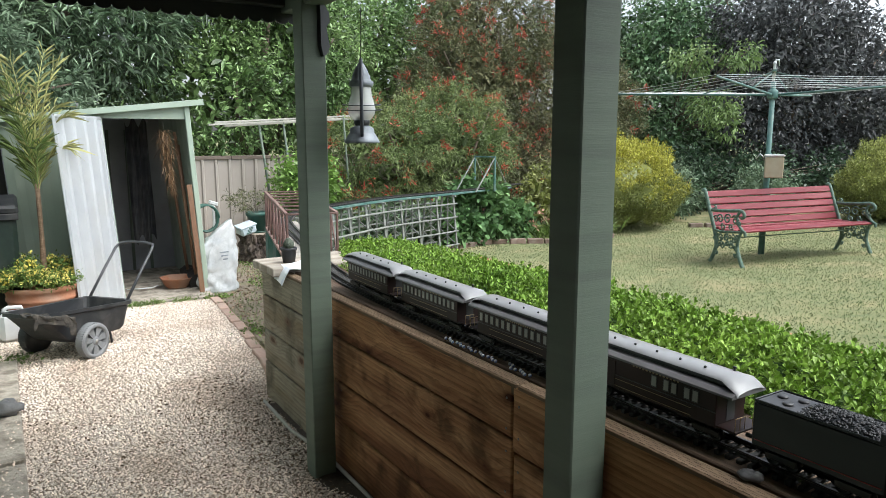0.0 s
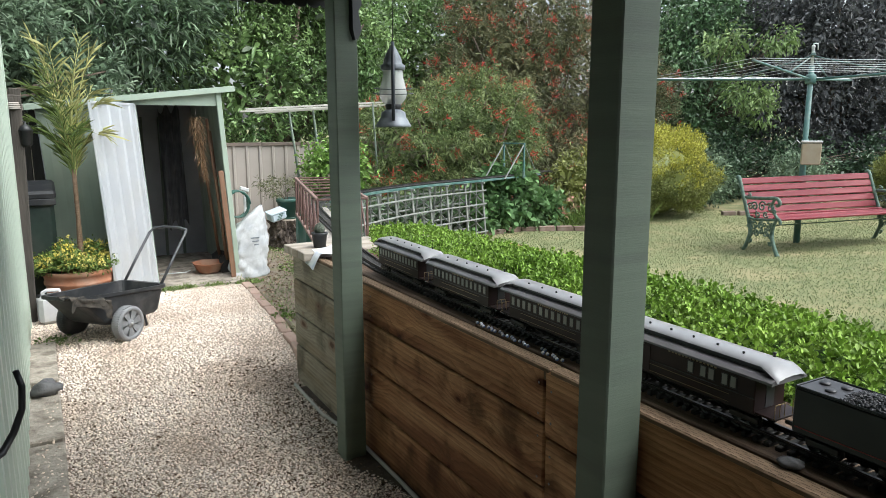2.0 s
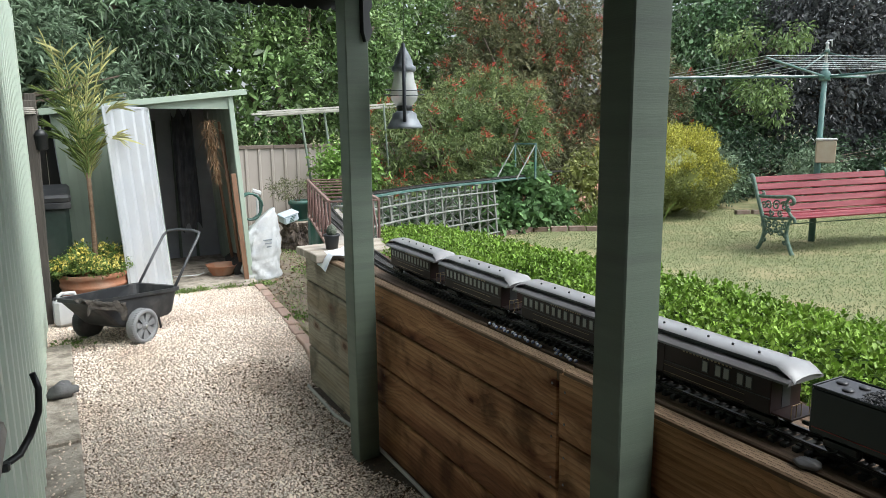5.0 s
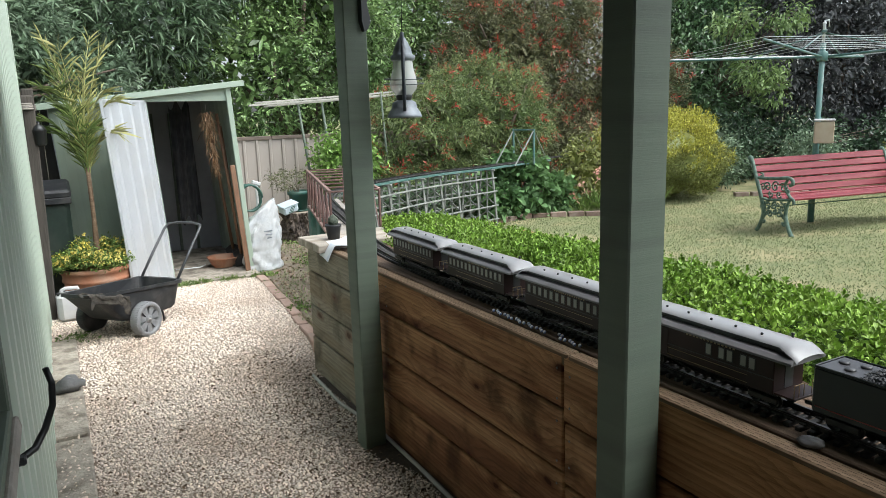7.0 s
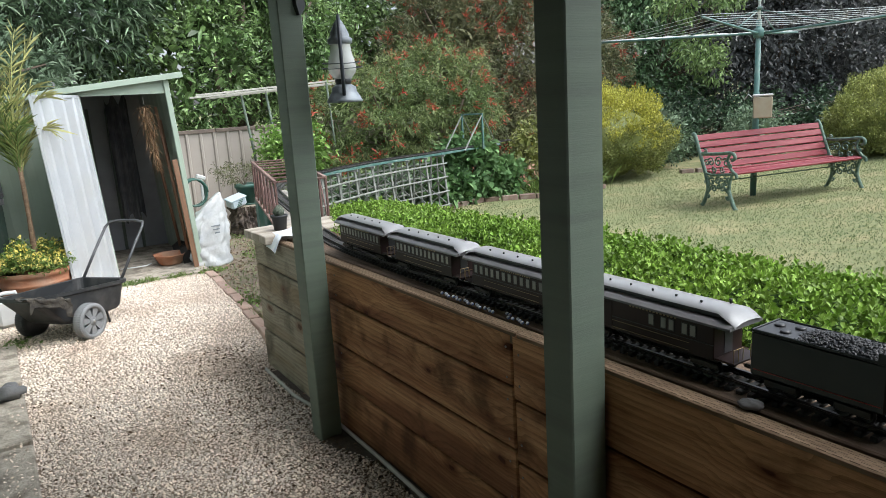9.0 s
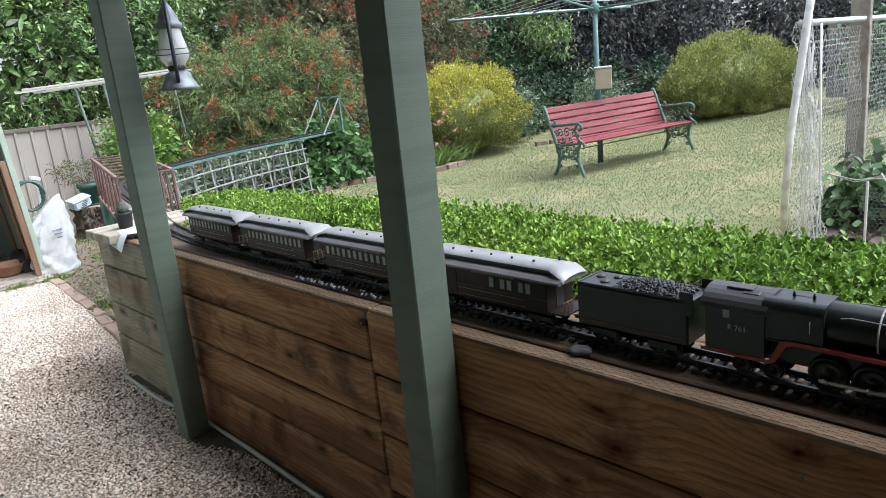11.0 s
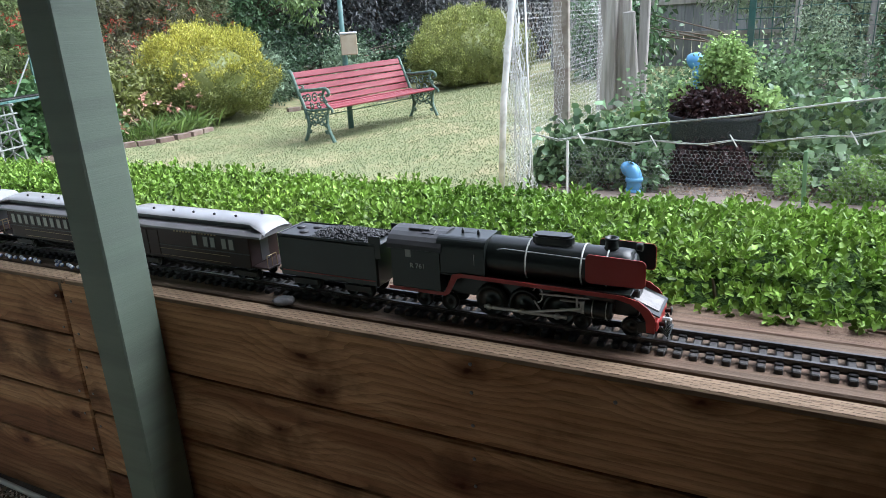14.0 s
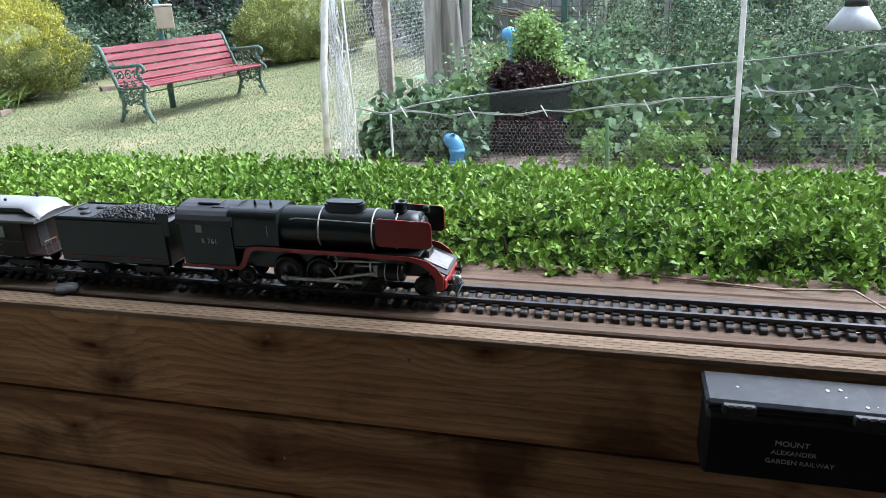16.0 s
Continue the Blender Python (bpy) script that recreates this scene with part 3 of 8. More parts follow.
M["litter"] = leaf_material("dry_leaf_litter", (0.13, 0.095, 0.065), (0.33, 0.25, 0.18), rough=0.85, spread=0.6, through=0.05, spec=0.15)
litter("leaf_litter", "brown leaf litter and chips on the bare verge", 5200, (0.15, 1.8, 4.0, 8.6), lambda x, y: x > 0.08 + 0.1 * (y - 4) + 0.02, lambda x, y: max(0.0, lawn_z(x, y)), M["litter"], 0.03, 0.014, 61)
litter("clover", "low green clover patches on the bare verge", 5200, (0.3, 1.5, 4.6, 8.2), lambda x, y: (np.sin(x * 6.1 + 1) + np.sin(y * 3.7 + x * 2)) > 0.5, lambda x, y: max(0.0, lawn_z(x, y)) + 0.012, M["weed"], 0.022, 0.013, 62)

M["pathlitter"] = leaf_material("crumbled_path_litter", (0.07, 0.048, 0.032), (0.2, 0.14, 0.095), rough=0.9, spread=0.6, through=0.0, spec=0.1)
litter("path_litter", "crumbled brown leaf litter among the gravel by the planter", 9000, (-1.2, 0.0, 0.9, 4.3), lambda x, y: np.random.default_rng(9).uniform(0, 1, len(x)) < 0.12 + 0.88 * np.clip((x + 0.75 + 0.1 * np.sin(y * 4)) / 0.75, 0, 1) ** 1.5,
       lambda x, y: path_z(x, y) + 0.009, M["pathlitter"], 0.016, 0.009, 64)

# dark damp soil along the foot of the planter
g = Geo()
n = 60
vv = []
for i in range(n + 1):
    y = -0.9 + 4.6 * i / n
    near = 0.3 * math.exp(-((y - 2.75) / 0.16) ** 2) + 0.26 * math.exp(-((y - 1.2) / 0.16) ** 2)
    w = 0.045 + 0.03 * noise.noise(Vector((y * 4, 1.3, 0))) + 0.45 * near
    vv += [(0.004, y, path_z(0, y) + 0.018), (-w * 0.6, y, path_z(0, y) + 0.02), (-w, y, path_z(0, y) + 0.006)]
g.add(vv, [f for i in range(n) for f in ((3 * i, 3 * i + 3, 3 * i + 4, 3 * i + 1), (3 * i + 1, 3 * i + 4, 3 * i + 5, 3 * i + 2))], True)
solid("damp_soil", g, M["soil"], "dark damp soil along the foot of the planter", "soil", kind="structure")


# tufts of grass in the bare dirt between the path edging and the planter
tn = 5200
tx, ty = rng.uniform(0.2, 1.5, tn), rng.uniform(3.95, 8.7, tn)
keep = (tx > 0.16 + 0.06 * (ty - 4.0)) & np.array([noise.noise(Vector((a * 2.6, b * 2.6, 4.0))) > -0.02 for a, b in zip(tx, ty)])
tuft = np.stack([tx[keep], ty[keep], np.full(keep.sum(), 0.002)], 1)
v, f = thin_arrays(tuft, rng.normal(size=(len(tuft), 3)) * 0.45 + np.array([0, 0, 0.8]), rng, 0.045, 0.006, 0.5)
tagged(part("grass_tufts", arr_mesh("grass_tufts", v, f, M["grass"]), M["grass"]), "short green grass tufts in bare dirt", "grass", kind="stuff")
sx, sy = rng.uniform(-0.55, 0.34, 900), 6.4 + rng.normal(size=900) * 0.03
edge = np.stack([sx, sy, np.full(900, 0.012)], 1)[np.array([noise.noise(Vector((a * 6, 0.5, 0))) > -0.1 for a in sx])]
v, f = thin_arrays(edge, rng.normal(size=(len(edge), 3)) * 0.5 + np.array([0, 0, 0.7]), rng, 0.04, 0.007, 0.5)
tagged(part("grass_fringe", arr_mesh("grass_fringe", v, f, M["weed"]), M["weed"]), "fringe of weeds in front of the shed slab", "grass", kind="stuff")


# ---------- planter wall with its deck ----------
DECK = 0.75
WALL_FAR, WALL_NEAR, JOINT = 3.86, -3.2, 1.555
wall = thing("planter_wall", "retaining planter wall of stained pine planks", "planter wall")
tagged(wall, kind="structure")
# the joints of the far run lie a little higher than those of the near run
RUN_FAR, RUN_NEAR = (DECK - 0.002, 0.578, 0.374, 0.187, -0.05), (DECK - 0.002, 0.539, 0.339, 0.14, -0.05)
for row in range(4):
    j = JOINT - 0.004 * row
    cuts = [(WALL_NEAR, -1.4 - 0.2 * row), (-1.4 - 0.2 * row, j), (j, 2.91), (2.91, WALL_FAR)]
    for a, b in cuts:
        run = RUN_FAR if a >= j else RUN_NEAR
        m = pose(0.025 + random.uniform(-0.0015, 0.0015), (a + b) / 2, (run[row] + run[row + 1]) / 2, 0, 0, random.uniform(-0.05, 0.05))
        g = Geo().box(0.05, b - a - 0.004, run[row] - run[row + 1] - 0.008, m, 0.005)
        # origin at the middle of each plank, so that grain and knots differ
        ob = part("plank", g, M["sleepergrey" if b == WALL_FAR else "sleeper"], wall)
for y, heights in ((0.333, (0.723, 0.66, 0.585, 0.506, 0.44, 0.377, 0.28)), (1.58, (0.7, 0.605, 0.534, 0.404, 0.33, 0.21)), (1.522, (0.69, 0.593, 0.49, 0.406, 0.3)), (2.78, (0.7, 0.61, 0.54, 0.41, 0.34, 0.22)), (0.05, (0.7,))):
    for z in heights:
        m = pose(-0.001, y, z, 0, -90, 0)
        part("screw", Geo().lathe([(0.0038, -0.001), (0.004, 0.0005), (0.002, 0.0012), (0.001, 0.0006)], 10, m), M["screw"], wall, "dull screw head")
g = Geo().box(0.05, 1.0, 0.78, pose(0.56, WALL_FAR - 0.03, 0.36, 0, 0, 90), 0.004)
part("end_board", g, M["sleeper"], wall)
g = Geo().box(0.05, 6.7, 0.75, pose(1.25, 0.15, 0.35), 0.004)
part("back_board", g, M["sleeper"], wall)
# dark filler added so that no light shows through the plank gaps
part("backing_board", Geo().box(0.03, 7.0, 0.7, pose(0.1, 0.33, 0.36), 0.003), M["soil"], wall, "dark filler added behind the planks to block light")

M["capwood"] = material("sun_greyed_cap_board", (0.3, 0.26, 0.21), (0.46, 0.41, 0.34), scale=5, rough=0.85, bump=0.4, bump_scale=50, stretch=(0.25, 3, 3), spots=(0.2, 0.16, 0.12), spot_scale=4, spot_amount=0.6, per_object=0.15)
deck = thing("planter_deck", "weathered sawn boards carrying the model railway track", "deck")
tagged(deck, kind="structure")
for x, w, cuts in ((0.0255, 0.049, (WALL_NEAR, JOINT - 0.02, 3.5)), (0.1615, 0.199, (WALL_NEAR, -0.9, 2.02, 3.5)), (0.318, 0.106, (WALL_NEAR, -1.3, 0.55, 2.4, 3.5))):
    for a, b in zip(cuts, cuts[1:]):
        part("board", Geo().box(w, b - a - 0.004, 0.04, pose(x, (a + b) / 2, DECK - 0.016 + random.uniform(-0.001, 0.001), 0, random.uniform(-0.2, 0.2), 0), 0.004), M["deckedge" if w < 0.05 else "deck"], deck)
for k in range(3):
    part("board", Geo().box(0.95, 0.128, 0.045, pose(0.435, 3.575 + 0.134 * k, DECK + 0.002 - 0.001 * k, 0, 0, 3 * k - 3), 0.004), M["capwood"], deck)

g = Geo().box(0.86, 6.6, 0.3, pose(0.81, 0.1, 0.55), 0.01)
solid("planter_soil", g, M["soil"], "dark soil under the hedge in the planter", "soil", kind="structure")

# ---------- hedge ----------
def hedge_top(x, y):
    """Height of the clipped crown over the planter."""
    u = (x - 0.34) / 0.72
    s = max(0.0, 1 - abs(2 * u - 0.9) ** 3.0)
    return DECK + 0.005 + (0.092 - 0.06 * ease(2.3, 3.7, y)) * s ** 0.6 + 0.012 * noise.noise(Vector((x * 5, y * 5, 0)))


hr = np.random.default_rng(11)
hx = hr.uniform(0.325, 1.09, 18000)
hy = np.concatenate([hr.uniform(-1.5, 4.15, 16000), hr.uniform(-3.05, -1.5, 2000)])
keep = ~((hy > 3.55) & (hx < 0.36 + 0.4 * (hy - 3.55)))
hx, hy = hx[keep], hy[keep]
hz = np.array([hedge_top(a, b) for a, b in zip(hx, hy)])
depth = hr.uniform(0, 1, len(hx)) ** np.where(hx < 0.41, 1.0, 2.2)
base = np.stack([hx, hy, hz - depth * (hz - DECK + 0.03) - 0.012], 1)
jut = (hr.uniform(0, 1, len(hx)) < 0.02)
base[:, 2] += jut * hr.uniform(0.01, 0.045, len(hx))
front = np.clip((0.44 - hx) / 0.12, 0, 1)
back = np.clip((hx - 0.96) / 0.12, 0, 1)
stem = np.stack([-front * 0.9 + back * 0.9, np.zeros(len(hx)), 1 - 0.5 * front], 1) + hr.normal(size=(len(hx), 3)) * 0.25
# each twig carries a rosette of seven leaves
def rosette(foot, axis, k, rise):
    """Leaf feet and directions, k to a twig, wound round its axis."""
    axis = unit(axis)
    e1 = unit(np.cross(axis, hr.normal(size=axis.shape)))
    e2 = np.cross(axis, e1)
    step = np.tile(np.arange(k), len(foot))
    turn = (step * 2.4 + hr.normal(size=len(step)) * 0.25)[:, None]
    a = np.repeat(axis, k, 0)
    out = np.repeat(e1, k, 0) * np.cos(turn) + np.repeat(e2, k, 0) * np.sin(turn)
    t = (step / (k - 1.0))[:, None]
    return np.repeat(foot, k, 0) + a * t * rise, a * (0.35 + 0.75 * t) + out * (1.0 - 0.35 * t) + hr.normal(size=a.shape) * 0.15, a


pos, way, lie = rosette(base, stem, 7, 0.014)
v, f = leaf_arrays(pos, way, hr, 0.0178, 0.0108, fold=0.35, droop=0.04, shape=0.52, face=lie)
# young shoots standing up out of the clipped top
pick = hr.choice(len(hx), 1500, replace=False)
pick = pick[(hx[pick] > 0.4) & (hx[pick] < 1.03)]
lean = np.array([0, 0, 1.0]) + hr.normal(size=(len(pick), 3)) * 0.25
tall = hr.uniform(0.015, 0.05, len(pick))
shoot, sway, lie = rosette(np.stack([hx[pick], hy[pick], hz[pick] - 0.012], 1), lean, 9, np.repeat(tall, 9)[:, None])
v2, f2 = leaf_arrays(shoot, sway, hr, 0.019, 0.0115, fold=0.35, droop=0.0, shape=0.5, face=lie)
v, f = np.concatenate([v, v2]), np.concatenate([f, f2 + len(v)])
hedge = thing("hedge", "low clipped bright green box hedge in the planter", "hedge")
part("leaves", arr_mesh("leaves", v, f, M["hedge"]), M["hedge"], hedge)
g = Geo()
for k in range(90):
    y = -2.5 + k * 0.073
    x = 0.42 + 0.55 * ((k * 37) % 11) / 10
    g.tube([(x, y, DECK - 0.06), (x + 0.01, y + 0.02, DECK - 0.02), (x - 0.01, y + 0.03, DECK + 0.05)], [0.006, 0.005, 0.003], 5)
tagged(part("stems", g, M["bark"], hedge), kind="stuff")
# a dark shell stands in for the shade between the inner leaves
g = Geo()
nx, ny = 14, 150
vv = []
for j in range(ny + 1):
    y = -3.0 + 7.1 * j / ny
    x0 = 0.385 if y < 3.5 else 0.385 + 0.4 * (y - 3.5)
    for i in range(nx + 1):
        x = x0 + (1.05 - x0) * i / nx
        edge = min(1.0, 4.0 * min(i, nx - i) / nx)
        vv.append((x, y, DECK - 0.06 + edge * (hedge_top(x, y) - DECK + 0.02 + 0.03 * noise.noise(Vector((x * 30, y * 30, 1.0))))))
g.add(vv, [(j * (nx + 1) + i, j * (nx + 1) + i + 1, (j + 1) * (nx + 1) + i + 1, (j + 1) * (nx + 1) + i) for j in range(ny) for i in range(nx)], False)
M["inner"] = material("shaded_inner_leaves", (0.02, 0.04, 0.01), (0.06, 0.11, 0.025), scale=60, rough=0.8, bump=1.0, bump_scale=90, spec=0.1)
part("inner_growth", g, M["inner"], hedge, "dark shell coloured as the shade inside the hedge")

# ---------- verandah ----------
for x, y, w in ((-0.09, 2.815, 0.1), (-0.077, 1.218, 0.112)):
    p = thing("verandah_post", "square green painted verandah post with rough sawn faces", "post", "verandah posts")
    part("shaft", Geo().box(w, 0.1, 2.26, pose(x + (w - 0.1) / 2, y, 1.06), 0.004), M["post"], p)
    if y > 2:
        br = Geo()
        arc = [(0.0, 0.0), (0.02, -0.025), (0.022, -0.06), (0.006, -0.085), (0.012, -0.12), (0.02, -0.16), (0.006, -0.19), (-0.01, -0.2), (-0.02, -0.16), (-0.02, 0.0)]
        br.prism([(a * 1.2, b) for a, b in arc], 0.045, Matrix.Translation((x + 0.03, y - 0.02, 1.98)) @ pose(0, 0, 0, 90, 0, 20))
        part("bracket", br, M["black"], p, "scrolled dark bracket under the beam")
roof = thing("verandah_roof", "dark verandah roof on green beams", "roof")
tagged(roof, kind="structure")
g = Geo()
n = 120
vv = []
for j, y in enumerate((-5.0, 3.06)):
    for i in range(n + 1):
        x = -1.75 + 1.95 * i / n
        vv.append((x, y, 2.22 - 0.05 * (x + 1.75) + 0.012 * math.sin(i * math.pi / 2)))
g.add(vv, [(i, i + 1, n + 2 + i, n + 1 + i) for i in range(n)], True)
part("roof_sheet", g, M["fencecap"], roof)
part("beam", Geo().box(0.09, 8.0, 0.14, pose(-0.085, -0.97, 2.05), 0.004), M["post"], roof)
part("end_beam", Geo().box(1.3, 0.05, 0.12, pose(-0.72, 3.0, 2.06), 0.004), M["black"], roof)
# scalloped valance along the end beam
g = Geo()
pts = [(0.02, 0.12)]
for k in range(23):
    x0 = 0.02 - 0.058 * k
    for a in range(7):
        t = math.pi * a / 6
        pts.append((x0 - 0.029 + 0.029 * math.cos(t), -0.018 * math.sin(t)))
pts.append((0.02 - 0.058 * 23, 0.12))
g.prism(pts, 0.006, Matrix.Translation((-0.06, 3.03, 1.955)) @ pose(0, 0, 0, 90, 0, 0))
part("valance", g, M["black"], roof, "dark scalloped valance")


# ---------- house wall beside the camera ----------
house = thing("house_wall", "sage green ribbed steel wall with a window", "wall")
tagged(house, kind="structure")
def ribbed(y0, y1, z0, z1, x, pitch=0.075, depth=0.012, flip=1):
    """Ribbed sheet standing along y."""
    prof = []
    y = y0
    while y < y1:
        for dy, d in ((0.0, 0.0), (pitch * 0.45, 0.0), (pitch * 0.58, depth), (pitch * 0.87, depth)):
            if y + dy <= y1:
                prof.append((x + flip * d, y + dy))
        y += pitch
    prof.append((x, y1))
    gg = Geo()
    k = len(prof)
    vv = [(a, b, z0) for a, b in prof] + [(a, b, z1) for a, b in prof] + [(x - flip * 0.04, y0, z0), (x - flip * 0.04, y1, z0), (x - flip * 0.04, y0, z1), (x - flip * 0.04, y1, z1)]
    ff = [(i, i + 1, k + i + 1, k + i) for i in range(k - 1)]
    ff += [(2 * k, 2 * k + 2, 2 * k + 3, 2 * k + 1), (0, k, 2 * k + 2, 2 * k), (k - 1, 2 * k + 1, 2 * k + 3, 2 * k - 1)]
    gg.add(vv, ff)
    return gg


WX = -1.375
part("sheet", ribbed(1.75, 5.7, -0.02, 2.25, WX - 0.008, 0.19, 0.022), M["wallgreen"], house)
part("sheet_below", ribbed(0.6, 1.75, -0.02, 0.8, WX - 0.008, 0.19, 0.022), M["wallgreen"], house)
# unseen dark lower wall added to cut light bounced onto the planter
part("plinth", Geo().box(0.05, 5.8, 0.82, pose(WX - 0.012, -2.3, 0.39), 0.004), M["fencecap"], house)
part("sheet_above", ribbed(-5.2, 1.75, 2.0, 2.25, WX, 0.1, 0.022), M["wallgreen"], house)
part("corner_flashing", Geo().box(0.05, 0.05, 2.27, pose(WX - 0.005, 5.71, 1.115), 0.003), M["wallgreen"], house)

# plain walls added out of view close the place
g = Geo().box(6.0, 0.2, 2.5, pose(-4.4, 5.6, 1.2), 0.01)
solid("wall_north", g, M["wallgreen"], "plain green end wall of the house", "wall", kind="structure")
# unseen dark wall added to cut light on the planter's near end
g = Geo().box(1.36, 0.1, 2.2, pose(-0.7, -1.0, 1.08), 0.01)
solid("wall_east", g, M["fencecap"], "unseen dark brown wall added to darken the planter end", "wall", kind="structure")
g = Geo().box(6.0, 0.2, 2.5, pose(1.2, -5.2, 1.2), 0.01)
solid("wall_south", g, M["wallgreen"], "plain green wall behind the verandah", "wall", kind="structure")

# unseen dark slab added to cut the light bounced under the roof
g = Geo().box(1.28, 5.2, 0.03, pose(-0.7, -2.4, -0.03), 0.004)
solid("verandah_floor", g, M["fencecap"], "unseen dark slab added to cut light bounced off the floor", "floor", kind="structure")

# ---------- steel fence ----------
FENCE_Y, FENCE_H = 9.0, 1.2
fence = thing("back_fence", "beige ribbed steel boundary fence with brown top rail", "fence")
tagged(fence, kind="structure")
for k in range(7):
    x0 = -3.4 + 0.78 * 1.5 * k
    g = Geo()
    prof = []
    for i in range(7):
        a = x0 + i * 0.167
        prof += [(a, 0.0), (a + 0.12, 0.0), (a + 0.132, -0.022), (a + 0.155, -0.022)]
    prof.append((x0 + 1.169, 0.0))
    n = len(prof)
    g.add([(a, FENCE_Y + b, 0.0) for a, b in prof] + [(a, FENCE_Y + b, FENCE_H - 0.02) for a, b in prof] + [(a, FENCE_Y + 0.02, 0.0) for a in (x0, x0 + 1.169)] + [(a, FENCE_Y + 0.02, FENCE_H - 0.02) for a in (x0, x0 + 1.169)],
          [(i, i + 1, n + i + 1, n + i) for i in range(n - 1)] + [(2 * n, 2 * n + 2, 2 * n + 3, 2 * n + 1)])
    part("panel", g, M["fence"], fence)
    part("top_rail", Geo().box(1.165, 0.05, 0.045, pose(x0 + 0.585, FENCE_Y, FENCE_H), 0.004), M["fencecap"], fence)

# ---------- garden shed ----------
shed = thing("garden_shed", "pale green steel garden shed with its door open", "shed")
SX0, SX1, SY, SD = -1.2, 0.28, 6.66, 1.5
HL, HR = 1.6, 1.76
DX0, DX1, DH = -0.47, 0.235, 1.615


def slope(x):
    return HL + (HR - HL) * (x - SX0) / (SX1 - SX0)


def upright(x0, x1, y, z0, zf, t, ribs=True, sgn=-1, rib=0.006):
    """A wall sheet along x with shallow ribs."""
    gg = Geo()
    k = max(2, int((x1 - x0) / 0.06))
    prof = [(x0 + (x1 - x0) * i / k, sgn * (rib if ribs and i % 3 == 1 else 0.0)) for i in range(k + 1)]
    n2 = len(prof)
    vv = [(a, y + d, z0) for a, d in prof] + [(a, y + d, zf(a)) for a, d in prof] + [(x0, y - sgn * t, z0), (x1, y - sgn * t, z0), (x0, y - sgn * t, zf(x0)), (x1, y - sgn * t, zf(x1))]
    ff = [(i, i + 1, n2 + i + 1, n2 + i) for i in range(n2 - 1)] + [(2 * n2, 2 * n2 + 2, 2 * n2 + 3, 2 * n2 + 1)]
    gg.add(vv, ff)
    return gg


part("front_sheet", upright(SX0, DX0, SY, 0.0, slope, 0.02), M["shedside"], shed)
part("lintel", Geo().add([(DX0, SY, DH), (SX1, SY, DH), (SX1, SY, HR), (DX0, SY, slope(DX0)), (DX0, SY + 0.03, DH), (SX1, SY + 0.03, DH), (SX1, SY + 0.03, HR), (DX0, SY + 0.03, slope(DX0))],
     [(0, 1, 2, 3), (5, 4, 7, 6), (0, 4, 5, 1)]), M["shedgreen"], shed)
part("jamb", Geo().box(0.045, 0.04, HR, pose(0.257, SY - 0.004, HR / 2), 0.004), M["shedgreen"], shed)
part("jamb", Geo().box(0.03, 0.03, DH, pose(DX0 + 0.01, SY + 0.002, DH / 2), 0.004), M["shedgreen"], shed)
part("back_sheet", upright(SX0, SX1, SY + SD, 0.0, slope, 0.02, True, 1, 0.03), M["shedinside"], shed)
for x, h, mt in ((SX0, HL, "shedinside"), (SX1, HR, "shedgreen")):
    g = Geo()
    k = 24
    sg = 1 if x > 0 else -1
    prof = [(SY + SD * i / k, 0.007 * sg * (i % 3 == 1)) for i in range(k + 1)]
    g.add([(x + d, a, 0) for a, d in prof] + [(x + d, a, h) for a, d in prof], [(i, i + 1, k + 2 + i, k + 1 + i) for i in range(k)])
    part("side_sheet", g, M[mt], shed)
g = Geo()
k = 20
top = [(SX0 - 0.08 + (SX1 - SX0 + 0.2) * i / k) for i in range(k + 1)]
g.add([(x, SY - 0.06, slope(x) + 0.012 * (i % 2) + 0.01) for i, x in enumerate(top)] + [(x, SY + SD + 0.05, slope(x) + 0.012 * (i % 2) + 0.01) for i, x in enumerate(top)],
      [(i, i + 1, k + 2 + i, k + 1 + i) for i in range(k)])
part("roof", g, M["shedgreen"], shed)
part("fascia", Geo().bar((SX0 - 0.08, SY - 0.055, slope(SX0 - 0.08) - 0.005), (SX1 + 0.12, SY - 0.055, slope(SX1 + 0.12) - 0.005), 0.02, 0.05), M["shedgreen"], shed)
part("floor", Geo().box(SX1 - SX0, SD + 0.25, 0.05, pose((SX0 + SX1) / 2, SY + SD / 2 - 0.12, 0.0), 0.006), M["concrete"], shed, "dusty concrete slab")
# the door leaf, swung out to the side
hinge, swing = Vector((DX0 + 0.01, SY - 0.02, 0.0)), Vector((-0.84, 6.02, 0.0))
d = swing - hinge
leaf_m = Matrix.Translation(hinge) @ pose(0, 0, 0, 0, 0, math.degrees(math.atan2(d.y, d.x)))
door = new("door")
door.parent = shed
prof = [(0.0, 0.0)]
for i in range(4):
    u = d.length * (0.13 + 0.24 * i)
    prof += [(u - 0.022, 0.0), (u - 0.009, 0.014), (u + 0.009, 0.014), (u + 0.022, 0.0)]
prof.append((d.length, 0.0))
k = len(prof) - 1
g = Geo()
for off, rev in ((0.0, False), (-0.012, True)):
    vv = [leaf_m @ Vector((a, b + off, 0.04)) for a, b in prof] + [leaf_m @ Vector((a, b + off, DH)) for a, b in prof]
    ff = [(i, i + 1, k + 2 + i, k + 1 + i) for i in range(k)]
    g.add(vv, [f[::-1] for f in ff] if rev else ff)
part("door_sheet", g, M["zinc"], door, "bright zinc inner face")
L = d.length
for a, b in (((0, 0.04), (L, 0.04)), ((0, DH), (L, DH)), ((0, 0.04), (0, DH)), ((L, 0.04), (L, DH))):
    part("door_rail", Geo().bar(leaf_m @ Vector((a[0], -0.004, a[1])), leaf_m @ Vector((b[0], -0.004, b[1])), 0.022, 0.022), M["zinc"], door)


